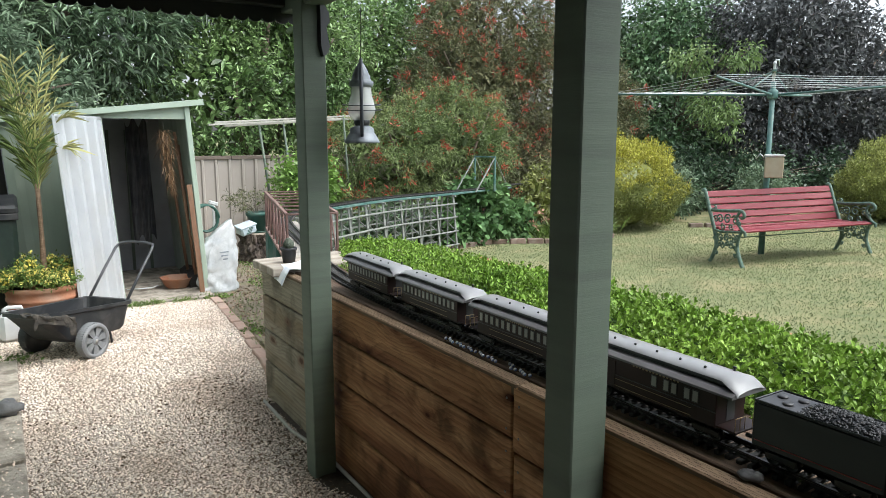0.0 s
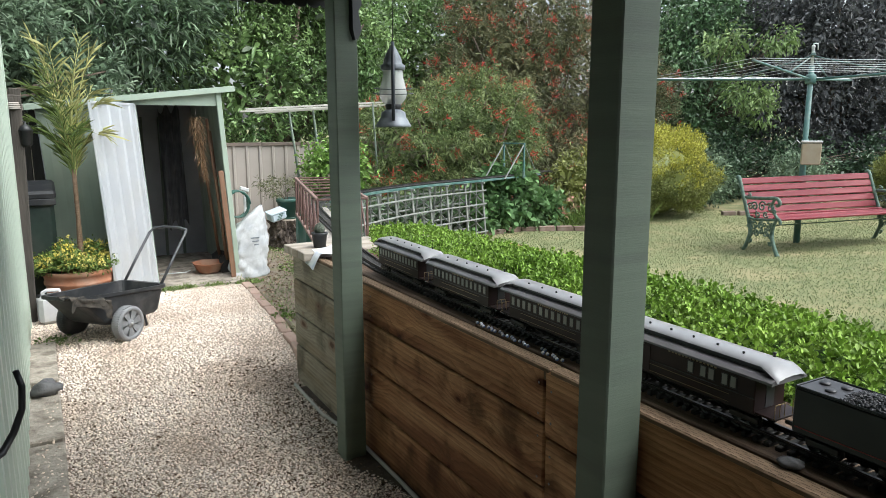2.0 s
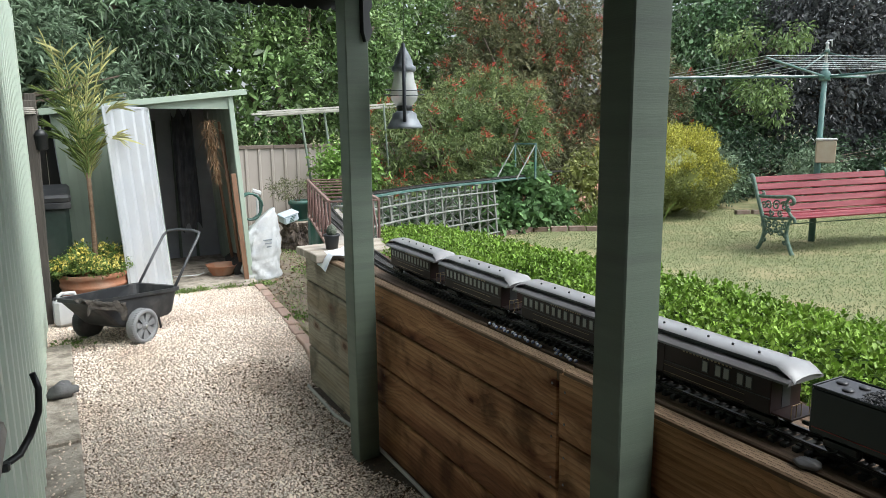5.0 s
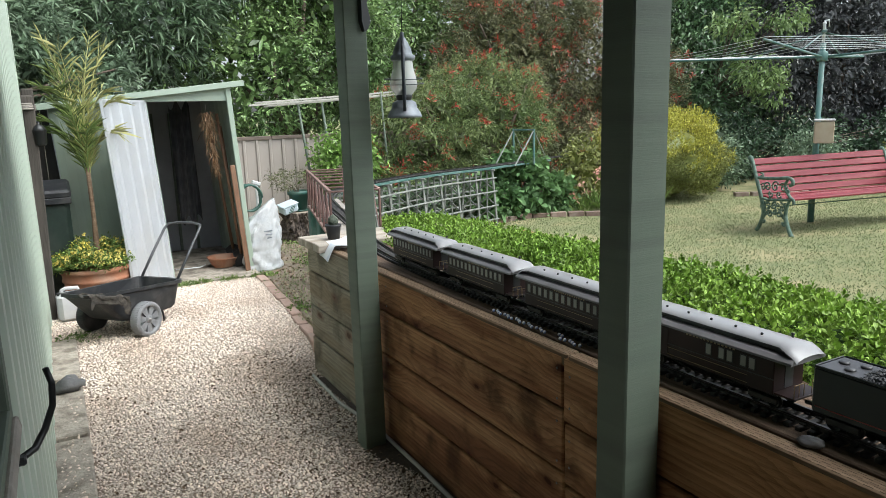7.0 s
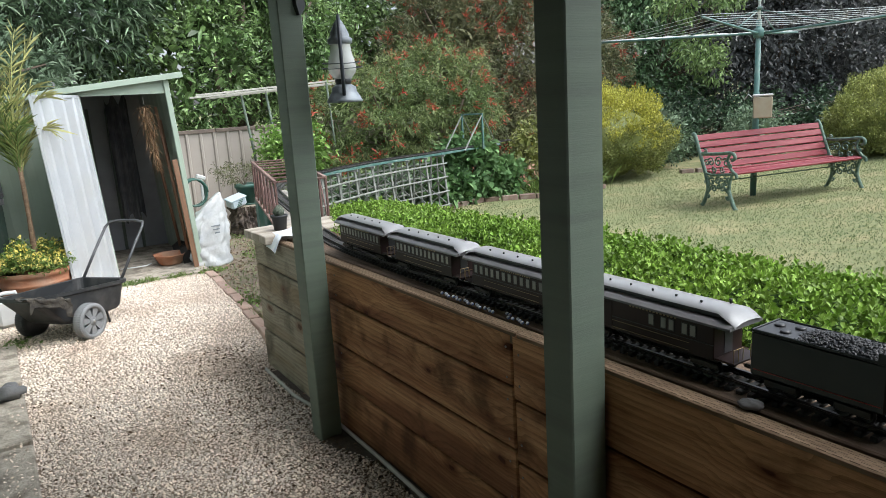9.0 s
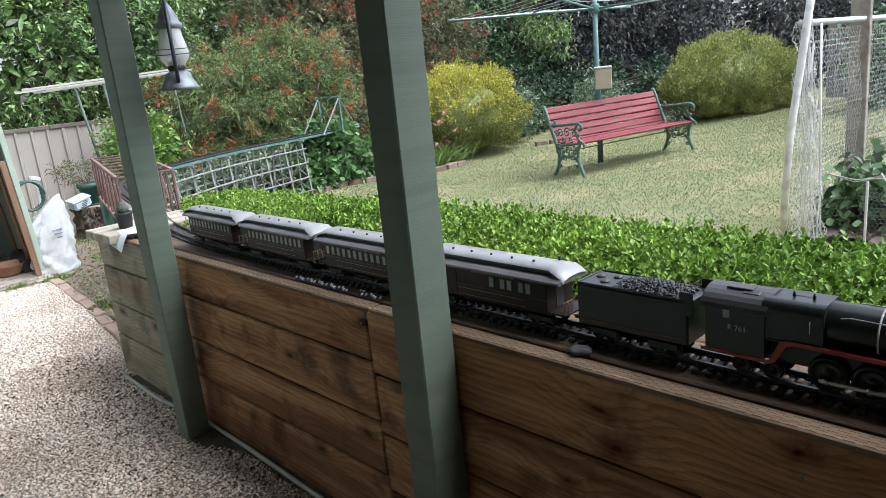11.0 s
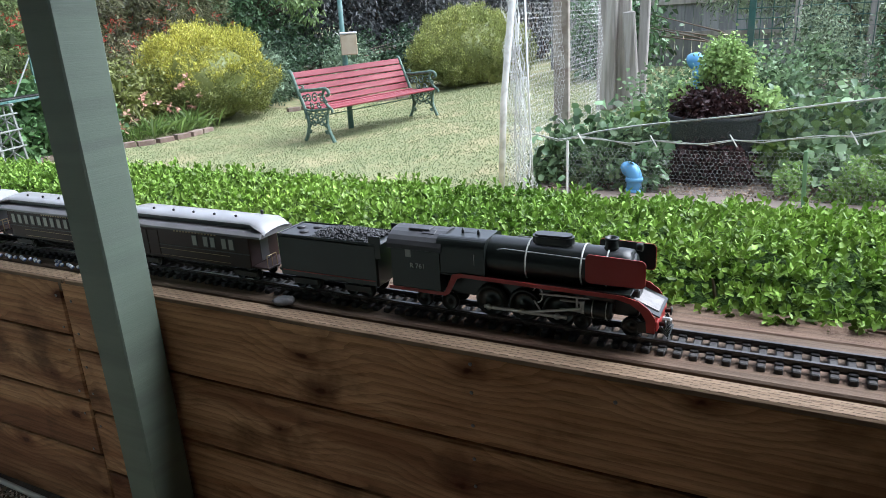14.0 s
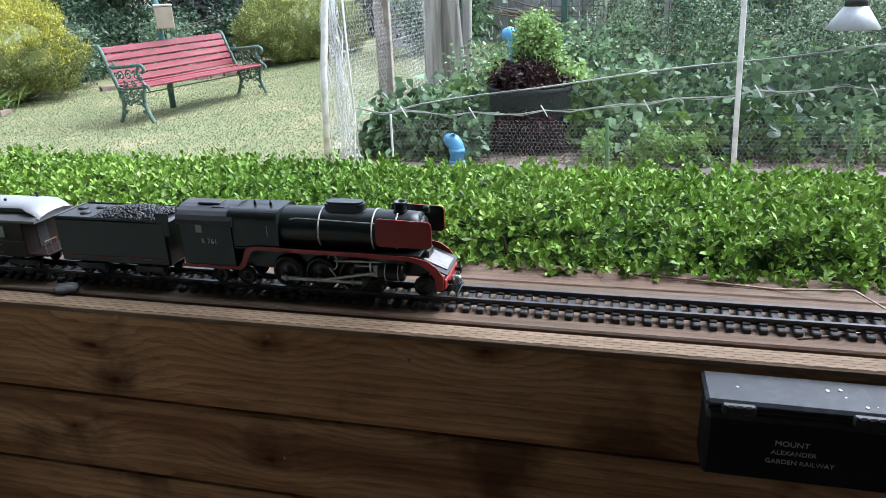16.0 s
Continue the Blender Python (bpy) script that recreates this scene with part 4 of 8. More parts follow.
# the whole shed has settled and leans towards the house
for ob in shed.children_recursive:
    if ob.data:
        for q in ob.data.vertices:
            q.co.x += 0.055 * (1.65 - q.co.z)

# near-black boards stand in for the deep shade between house and shed
screen = thing("timber_screen", "near-black screen standing in for the shade beside the shed", "screen")
for k in range(5):
    part("board", Geo().box(0.145, 0.025, 1.58, pose(-1.78 + 0.15 * k, 7.05 + 0.004 * (k % 2), 0.78), 0.004), M["nookshade"], screen)
part("rail", Geo().box(0.78, 0.04, 0.07, pose(-1.48, 7.08, 1.3), 0.004), M["nookshade"], screen)

# ---------- trees and shrubs ----------
tr = np.random.default_rng(21)


def tree(name, label, base, bodies, mat, per=26, density=60, twig=0.09, length=0.1, width=0.022, kind="leaf", up=0.1, droop=0.3, trunk=0.09,
         extra=None, category="tree", inner=0.55, spread=0.35, fill=750):
    """A trunk, limbs reaching into each body of the crown, and sprays of leaves on them."""
    t = thing(name, label, category)
    b = Vector(base)
    g = Geo()
    hub = b + Vector((0.05, 0.03, max(0.15, min(c[2] - s[2] * 0.9 for c, s in bodies) - b.z)))
    g.tube([b - Vector((0, 0, 0.05)), b.lerp(hub, 0.5) + Vector((0.03, -0.02, 0)), hub], [trunk, trunk * 0.85, trunk * 0.75], 9)
    for c, s in bodies:
        c = Vector(c)
        for k in range(4):
            e = c + Vector((tr.uniform(-0.7, 0.7) * s[0], tr.uniform(-0.7, 0.7) * s[1], tr.uniform(-0.2, 0.75) * s[2]))
            mid = hub.lerp(e, 0.5) + Vector((tr.uniform(-0.15, 0.15), tr.uniform(-0.15, 0.15), 0.1))
            g.tube([hub - Vector((0, 0, 0.05)), mid, e], [trunk * 0.55, trunk * 0.32, trunk * 0.1], 6)
    part("trunk", g, M["bark"], t)
    vs, fs, off = [], [], 0
    evs, efs, eoff = [], [], 0
    for c, s in bodies:
        area = 4 * (s[0] * s[1] + s[1] * s[2] + s[0] * s[2])
        cc, out = clumps(tr, c, s, int(density * area * 0.6), spread, inner)
        k = cc[:, 2] > lawn_z(base[0], base[1]) + 0.05
        cc, out = cc[k], out[k]
        v, f = foliage(tr, cc, out, int(per * 0.97), twig, length * 1.14, width * 1.18, kind, up, droop)
        vs.append(v)
        fs.append(f + off)
        off += len(v)
        # large leaves added inside the crown to block light and deepen its shade
        m = int(fill * (s[0] * s[1] * s[2]) ** 0.667)
        way = unit(tr.normal(size=(m, 3)))
        pos = np.array(c) + way * (0.76 * tr.uniform(0.05, 1, m) ** 0.4)[:, None] * np.array(s)
        pos = pos[pos[:, 2] > lawn_z(base[0], base[1]) + 0.15]
        v, f = leaf_arrays(pos, tr.normal(size=pos.shape), tr, 0.16, 0.05 if kind == "thin" else 0.085, 0.2, 0.2)
        vs.append(v)
        fs.append(f + off)
        off += len(v)
        if extra:
            pick = tr.uniform(0, 1, len(cc)) < extra["share"]
            pick &= np.linalg.norm((cc - np.array(c)) / np.array(s), axis=1) > 0.8
            v, f = foliage(tr, cc[pick] + out[pick] * extra.get("lift", 0.05), out[pick], extra["per"], extra["twig"], extra["length"], extra["width"], "thin", 0.1, 0.0)
            evs.append(v)
            efs.append(f + eoff)
            eoff += len(v)
    part("crown", arr_mesh("crown", np.concatenate(vs), np.concatenate(fs), mat), mat, t)
    if extra and eoff:
        part("blossom", arr_mesh("blossom", np.concatenate(evs), np.concatenate(efs), extra["mat"]), extra["mat"], t, extra["label"])
    return t


# long-leaved dark trees behind the shed and fence
tree("willow_myrtle", "tall dark tree with long drooping narrow leaves", (-1.6, 10.2, 0), [((-1.7, 10.0, 2.5), (1.4, 1.0, 1.3)), ((-0.3, 10.1, 3.0), (1.5, 1.0, 1.5)), ((-3.0, 9.4, 2.6), (1.5, 1.1, 1.4))],
     M["olive"], per=20, density=60, twig=0.055, length=0.12, width=0.017, kind="leaf", up=0.0, droop=0.3, trunk=0.13)
tree("grey_myrtle", "tall tree with dusty grey-green narrow leaves", (-2.4, 8.6, 0), [((-2.3, 8.6, 2.3), (0.95, 0.7, 1.0)), ((-1.5, 8.9, 2.2), (0.7, 0.5, 0.8)), ((-0.7, 8.85, 1.75), (0.55, 0.35, 0.5))],
     M["gum"], per=20, density=64, twig=0.06, length=0.105, width=0.016, kind="leaf", up=0.0, droop=0.3, trunk=0.09)
tree("laurel_tree", "leafy green tree rising over the fence", (2.0, 10.6, 0), [((1.3, 10.4, 2.0), (1.3, 0.9, 1.2)), ((2.8, 10.8, 2.6), (1.3, 1.0, 1.5)), ((1.9, 10.9, 3.6), (1.5, 1.1, 1.2))],
     M["laurelbright"], per=20, density=56, twig=0.055, length=0.075, width=0.026, up=0.25, droop=0.25, trunk=0.12)
tree("pittosporum", "dense mid-green tree with bright young leaves", (4.6, 12.5, 0), [((4.2, 12.3, 2.6), (1.8, 1.1, 1.8)), ((6.4, 12.8, 3.0), (1.6, 1.2, 2.0))],
     M["laurelbright"], per=18, density=36, twig=0.065, length=0.09, width=0.032, up=0.1, trunk=0.14)
tree("citrus_shrub", "small fresh green citrus shrub beside the fence", (2.0, 8.4, 0), [((2.05, 8.4, 0.85), (0.46, 0.3, 0.46))],
     M["citrus"], per=22, density=85, twig=0.06, length=0.065, width=0.026, up=0.3, trunk=0.03, category="shrub")
brush = {"share": 0.22, "per": 16, "twig": 0.03, "length": 0.075, "width": 0.016, "mat": M["red"], "label": "red bottlebrush spikes", "lift": 0.06}
tree("bottlebrush", "spreading bottlebrush with needle leaves and red flower spikes", (4.2, 9.0, 0), [((3.5, 8.8, 1.25), (1.1, 0.7, 0.75)), ((4.6, 9.0, 1.35), (1.1, 0.8, 0.9)), ((3.9, 9.3, 0.75), (1.5, 0.6, 0.6)), ((2.5, 8.35, 0.35), (0.8, 0.35, 0.4)), ((3.5, 8.4, 0.4), (0.8, 0.35, 0.4))],
     M["needle"], per=44, density=88, twig=0.045, length=0.08, width=0.0095, kind="thin", up=0.25, trunk=0.08, extra=brush)
brush2 = dict(brush, share=0.28, length=0.09)
tree("bronze_bottlebrush", "tall bronze-tinted bottlebrush in red flower", (6.6, 10.4, 0), [((5.6, 10.1, 2.0), (1.2, 0.9, 1.2)), ((7.2, 10.3, 2.2), (1.4, 0.9, 1.3)), ((6.5, 10.5, 3.3), (1.6, 1.0, 1.2)), ((8.6, 10.0, 2.0), (1.0, 0.8, 1.0)), ((6.2, 9.9, 0.9), (1.4, 0.7, 0.8))],
     M["needlered"], per=27, density=64, twig=0.06, length=0.1, width=0.0125, kind="thin", up=0.0, droop=0.1, trunk=0.11, extra=brush2)
tree("shade_tree", "dark leafy tree in deep shade behind the lawn", (10.6, 10.4, 0), [((10.4, 10.5, 2.4), (1.3, 0.9, 1.3)), ((10.9, 10.6, 3.5), (1.5, 0.9, 1.0)), ((10.2, 10.1, 1.2), (1.3, 0.7, 0.8)), ((11.7, 10.0, 1.25), (1.0, 0.5, 0.95)), ((12.6, 10.6, 2.1), (0.9, 0.5, 1.1)), ((12.3, 10.6, 3.7), (1.3, 0.7, 1.1))],
     M["laurel"], per=18, density=30, twig=0.1, length=0.09, width=0.035, up=-0.05, droop=0.3, trunk=0.1)
tree("robinia", "slender robinia with hanging sprays of pale green leaflets", (10.8, 10.3, 0), [((10.35, 8.7, 2.05), (0.6, 0.4, 0.3)), ((10.75, 8.6, 1.7), (0.45, 0.3, 0.25)), ((9.95, 8.85, 2.85), (0.6, 0.35, 0.3)), ((10.9, 8.6, 3.0), (0.5, 0.35, 0.25))],
     M["robinia"], per=26, density=17, twig=0.085, length=0.085, width=0.028, up=-0.15, droop=0.35, trunk=0.04, fill=30)
tree("plum_tree", "dark purple-leaved plum tree", (14.0, 9.2, 0), [((12.8, 9.4, 2.3), (1.5, 1.2, 1.6)), ((15.0, 8.4, 2.4), (1.8, 1.3, 1.7)), ((13.6, 9.2, 3.8), (2.0, 1.3, 1.3)), ((14.5, 8.9, 0.9), (2.2, 0.9, 0.9))],
     M["plum"], per=18, density=22, twig=0.12, length=0.1, width=0.04, up=0.0, droop=0.3, trunk=0.15)
tree("plum_tree", "dark purple-leaved plum tree behind the clipped shrub", (17.5, 6.2, 0), [((17.0, 6.4, 1.8), (1.6, 1.4, 1.7)), ((18.2, 4.4, 1.9), (1.6, 1.6, 1.8))],
     M["plum"], per=18, density=18, twig=0.13, length=0.11, width=0.045, up=0.0, droop=0.3, trunk=0.13)
tree("boundary_shrub", "dark green boundary shrub behind the lawn", (10.0, 9.3, 0), [((9.0, 9.5, 0.5), (0.9, 0.5, 0.6)), ((9.6, 8.9, 0.45), (0.8, 0.45, 0.55)), ((10.4, 9.2, 0.55), (1.0, 0.5, 0.6)), ((11.8, 8.6, 0.55), (1.0, 0.5, 0.65)), ((13.2, 7.8, 0.5), (1.0, 0.6, 0.6))],
     M["darkshrub"], per=18, density=45, twig=0.09, length=0.08, width=0.035, up=0.2, trunk=0.04, category="shrub")

# clipped conifers: tufts of short upright sprays with gaps between them
def conifer(name, label, c, s, mat, mat2, tufts, turn):
    t = thing(name, label, "shrub")
    d = unit(tr.normal(size=(tufts, 3)))
    d[:, 2] = np.abs(d[:, 2]) * 1.6 - 0.72
    d = unit(d)
    lump = np.array([noise.noise(Vector(p) * 2.6 + Vector(c)) for p in d])
    cc = np.array(c) + d * np.array(s) * (0.93 + 0.18 * lump + 0.075 * tr.uniform(-1, 1, tufts))[:, None]
    z0 = lawn_z(c[0], c[1]) + 0.03
    cc[:, 2] = np.maximum(cc[:, 2], z0 + tr.uniform(0, 0.15, tufts))
    # golden sprays cover the top, green sprays the rest
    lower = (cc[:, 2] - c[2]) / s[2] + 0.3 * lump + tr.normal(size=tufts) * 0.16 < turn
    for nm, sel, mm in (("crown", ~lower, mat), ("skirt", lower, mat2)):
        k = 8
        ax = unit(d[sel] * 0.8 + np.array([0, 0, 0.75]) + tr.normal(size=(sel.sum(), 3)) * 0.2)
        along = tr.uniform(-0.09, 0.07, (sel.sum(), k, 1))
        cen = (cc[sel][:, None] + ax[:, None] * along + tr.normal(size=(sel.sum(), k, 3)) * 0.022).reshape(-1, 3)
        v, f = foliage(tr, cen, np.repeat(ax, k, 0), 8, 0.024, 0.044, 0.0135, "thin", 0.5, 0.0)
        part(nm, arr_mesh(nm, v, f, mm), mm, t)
    g = Geo().tube([(c[0], c[1], z0 - 0.1), (c[0], c[1], c[2])], [0.06, 0.03], 8)
    part("trunk", g, M["bark"], t)
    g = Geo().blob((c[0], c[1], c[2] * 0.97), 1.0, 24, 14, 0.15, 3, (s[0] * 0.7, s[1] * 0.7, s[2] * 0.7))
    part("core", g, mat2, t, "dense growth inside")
    return t


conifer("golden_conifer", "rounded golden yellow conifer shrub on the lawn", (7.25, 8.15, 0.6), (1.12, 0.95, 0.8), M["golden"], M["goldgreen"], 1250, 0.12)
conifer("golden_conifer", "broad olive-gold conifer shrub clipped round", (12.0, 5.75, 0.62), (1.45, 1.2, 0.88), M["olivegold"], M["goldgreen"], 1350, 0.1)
tree("silver_shrub", "low grey-green shrub beside the golden conifer", (8.75, 8.3, 0), [((8.75, 8.3, 0.5), (0.5, 0.45, 0.6))], M["gum"], per=18, density=60, twig=0.06, length=0.06, width=0.022, up=0.3, trunk=0.03, category="shrub")
tree("silver_shrub", "low grey-green shrub behind the bench", (10.0, 7.3, 0), [((10.0, 7.3, 0.45), (0.8, 0.5, 0.55))], M["gum"], per=18, density=50, twig=0.06, length=0.06, width=0.022, up=0.3, trunk=0.03, category="shrub")


# ---------- model railway ----------
M["rail"] = material("worn_rail", (0.05, 0.05, 0.05), (0.09, 0.085, 0.08), scale=20, rough=0.35, metal=0.7)
M["tie"] = material("black_track_sleeper", (0.022, 0.022, 0.022), (0.05, 0.047, 0.043), scale=30, rough=0.7, per_object=0.2)
M["maroon"] = material("dark_maroon_paint", (0.018, 0.0095, 0.0085), (0.031, 0.014, 0.0125), scale=8, rough=0.45, spec=0.3)
M["engine"] = material("black_engine_paint", (0.007, 0.0088, 0.0078), (0.012, 0.0155, 0.0135), scale=10, rough=0.3, spec=0.45)
M["enginered"] = material("red_engine_paint", (0.3, 0.022, 0.018), (0.36, 0.035, 0.03), scale=8, rough=0.4)
M["steel"] = material("bright_rod_steel", (0.35, 0.35, 0.34), (0.5, 0.5, 0.48), scale=20, rough=0.35, metal=0.8)
M["band"] = material("pale_boiler_band", (0.5, 0.5, 0.46), (0.6, 0.6, 0.55), scale=20, rough=0.4)
M["carroof"] = material("silver_grey_roof", (0.25, 0.25, 0.255), (0.34, 0.34, 0.345), scale=9, rough=0.28, spots=(0.25, 0.25, 0.255), spot_scale=6, spot_amount=0.4)
M["lowroof"] = material("grey_lower_roof", (0.13, 0.125, 0.128), (0.19, 0.185, 0.188), scale=9, rough=0.3)
M["clerestory"] = material("dark_clerestory", (0.03, 0.03, 0.032), (0.05, 0.05, 0.052), scale=9, rough=0.4)
M["blind"] = material("pale_window_blind", (0.3, 0.31, 0.29), (0.42, 0.42, 0.39), scale=6, rough=0.25)
M["coal"] = material("coal", (0.015, 0.015, 0.016), (0.045, 0.045, 0.047), scale=90, rough=0.45, bump=0.6, bump_scale=120)
M["gold"] = material("faded_gold_lining", (0.3, 0.22, 0.1), (0.36, 0.27, 0.13), scale=20, rough=0.4)
RAIL_TOP = DECK + 0.026
LINE = [(0.149, -3.2), (0.149, -1.0), (0.15, 1.0), (0.154, 2.0), (0.16, 2.6), (0.19, 3.1), (0.265, 3.55), (0.385, 4.0), (0.52, 4.6), (0.66, 5.2), (0.83, 5.75), (1.15, 6.28), (1.67, 6.7), (2.52, 7.18), (3.48, 7.5), (4.37, 7.82), (5.4, 8.3)]


def line_points(step):
    """Even steps along a smooth curve through LINE."""
    pts = [Vector((x, y, 0)) for x, y in LINE]
    pts = [pts[0] * 2 - pts[1]] + pts + [pts[-1] * 2 - pts[-2]]
    fine = []
    for i in range(1, len(pts) - 2):
        a, b, c, d = pts[i - 1:i + 3]
        for k in range(40):
            t = k / 40
            fine.append(0.5 * ((2 * b) + (c - a) * t + (2 * a - 5 * b + 4 * c - d) * t * t + (3 * b - a - 3 * c + d) * t ** 3))
    out, left = [fine[0]], step
    for p, q in zip(fine, fine[1:]):
        d = (q - p).length
        while d >= left:
            p = p.lerp(q, left / d)
            out.append(p.copy())
            d = (q - p).length
            left = step
        left -= d
    return out


TRACK = line_points(0.028)


def heading(i):
    a, b = TRACK[max(0, i - 1)], TRACK[min(len(TRACK) - 1, i + 1)]
    return (b - a).normalized()


track = thing("model_railway_track", "model railway track with black sleepers and worn steel rails", "track")
tie_mesh = Geo().box(0.102, 0.0145, 0.012, pose(0, 0, 0), 0.002)
for s in (-1, 1):
    tie_mesh.box(0.018, 0.0145, 0.005, pose(s * 0.029, 0, 0.0075), 0.0015)
tie_mesh = tie_mesh.mesh("sleeper")
far = Geo()
count = 0
for i, p in enumerate(TRACK):
    d = heading(i)
    m = pose(p.x, p.y, DECK + 0.009, 0, 0, math.degrees(math.atan2(d.y, d.x)) - 90 + random.uniform(-0.8, 0.8))
    if -1.25 < p.y < 4.9 and count < 290:
        ob = part("sleeper", tie_mesh, M["tie"], track)
        ob.matrix_local = m
        count += 1
    else:
        far.box(0.102, 0.0145, 0.012, m, 0.002)
tagged(part("far_sleepers", far, M["tie"], track), kind="stuff")
for s in (-1, 1):
    g = Geo()
    rings = []
    prof = [(-0.0045, 0.0), (0.0045, 0.0), (0.0018, 0.003), (0.0016, 0.008), (0.0034, 0.0095), (0.0034, 0.0125), (-0.0034, 0.0125), (-0.0034, 0.0095), (-0.0016, 0.008), (-0.0018, 0.003)]
    vv, ff = [], []
    sel = TRACK[::3]
    for j, p in enumerate(sel):
        d = heading(min(len(TRACK) - 1, j * 3))
        side = Vector((d.y, -d.x, 0))
        for a, b in prof:
            q = p + side * (s * 0.0285 + a)
            vv.append((q.x, q.y, DECK + 0.0145 + b))
    k = len(prof)
    for j in range(len(sel) - 1):
        for a in range(k):
            ff.append((j * k + a, j * k + (a + 1) % k, (j + 1) * k + (a + 1) % k, (j + 1) * k + a))
    g.add(vv, ff)
    part("rail", g, M["rail"], track)


def wheel(r, w, seg=18):
    return Geo().lathe([(r * 0.2, -w / 2), (r * 0.82, -w / 2), (r * 0.86, -w * 0.2), (r, -w / 2), (r * 1.06, -w * 0.45), (r * 1.06, -w * 0.2), (r, 0), (r * 0.97, w / 2), (r * 0.84, w / 2), (r * 0.8, w * 0.15), (r * 0.3, w * 0.1), (r * 0.25, w * 0.5), (0.001, w * 0.5)], seg)


def wheel_at(name, u, v, r, parent, mat="engine"):
    g = wheel(r, 0.008)
    ob = part(name, g, M[mat], parent)
    ob.matrix_local = pose(u, v, r, -90 if v > 0 else 90, 0, 0)
    return ob


def words(name, text, size, m, mat, parent, label=""):
    """Raised lettering in the built-in font, as a mesh."""
    cu = bpy.data.curves.new(name, "FONT")
    cu.body, cu.size, cu.extrude = text, size, 0.0004
    cu.align_x, cu.align_y = "CENTER", "CENTER"
    tmp = bpy.data.objects.new(name, cu)
    me = bpy.data.meshes.new_from_object(tmp)
    bpy.data.objects.remove(tmp)
    ob = part(name, me, mat, parent, label)
    ob.matrix_local = m
    return ob


NOSE = 0.0


def train_pose(u):
    """A frame on the track u metres behind the nose: u along the train to its rear, v to the path side, w up."""
    y = NOSE + u
    i = min(range(len(TRACK)), key=lambda k: abs(TRACK[k].y - y))
    d = heading(i)
    p = TRACK[i]
    return pose(p.x, y, RAIL_TOP + 0.0005, 0, 0, math.degrees(math.atan2(d.y, d.x)))


# the locomotive
loco = thing("steam_locomotive", "black model steam locomotive with red smoke deflectors and valance", "model locomotive", "model train", train_pose(0))
part("frame", Geo().box(0.5, 0.04, 0.056, pose(0.29, 0, 0.062), 0.003), M["engine"], loco)
part("running_board", Geo().box(0.4, 0.1, 0.003, pose(0.25, 0, 0.0885), 0.001), M["engine"], loco)
g = Geo().lathe([(0.034, 0), (0.039, 0.004), (0.0405, 0.02), (0.0405, 0.1), (0.0425, 0.26), (0.0435, 0.35)], 28, pose(0.055, 0, 0.122, 0, 90, 0))
boiler = part("boiler", g, M["engine"], loco)
for u in (0.098, 0.145, 0.255):
    part("boiler_band", Geo().lathe([(0.0412 + 0.006 * (u - 0.05), 0), (0.0424 + 0.006 * (u - 0.05), 0), (0.0424 + 0.006 * (u - 0.05), 0.003), (0.0412 + 0.006 * (u - 0.05), 0.003)], 28, pose(u, 0, 0.122, 0, 90, 0), False), M["band"], boiler, "pale band")
part("smokebox_door", Geo().lathe([(0.033, 0.0), (0.03, 0.005), (0.015, 0.0085), (0.004, 0.009), (0.003, 0.014), (0.001, 0.014)], 24, pose(0.056, 0, 0.122, 0, -90, 0)), M["engine"], loco)
part("headlamp", Geo().lathe([(0.0065, 0), (0.008, 0.011), (0.007, 0.012), (0.001, 0.01)], 16, pose(0.052, 0, 0.168, 0, -90, 0)), M["engine"], loco)
part("chimney", Geo().lathe([(0.017, -0.004), (0.0125, 0.003), (0.0115, 0.014), (0.0135, 0.015), (0.0135, 0.02), (0.01, 0.02), (0.009, 0.008)], 22, pose(0.098, 0, 0.162)), M["engine"], loco)
pill = []
for k in range(24):
    a = 2 * math.pi * k / 24
    pill.append((0.026 * (1 if math.cos(a) > 0 else -1) + 0.016 * math.cos(a), 0.017 * math.sin(a)))
dome = Geo().prism(pill, 0.016, pose(0.212, 0, 0.159))
dome.prism([(a * 0.9, b * 0.85) for a, b in pill], 0.004, pose(0.212, 0, 0.175))
part("dome", dome, M["engine"], loco)
hand = [(0.105, 0.04, 0.148), (0.15, 0.043, 0.149), (0.25, 0.0435, 0.152), (0.3, 0.043, 0.153), (0.315, 0.041, 0.149)]
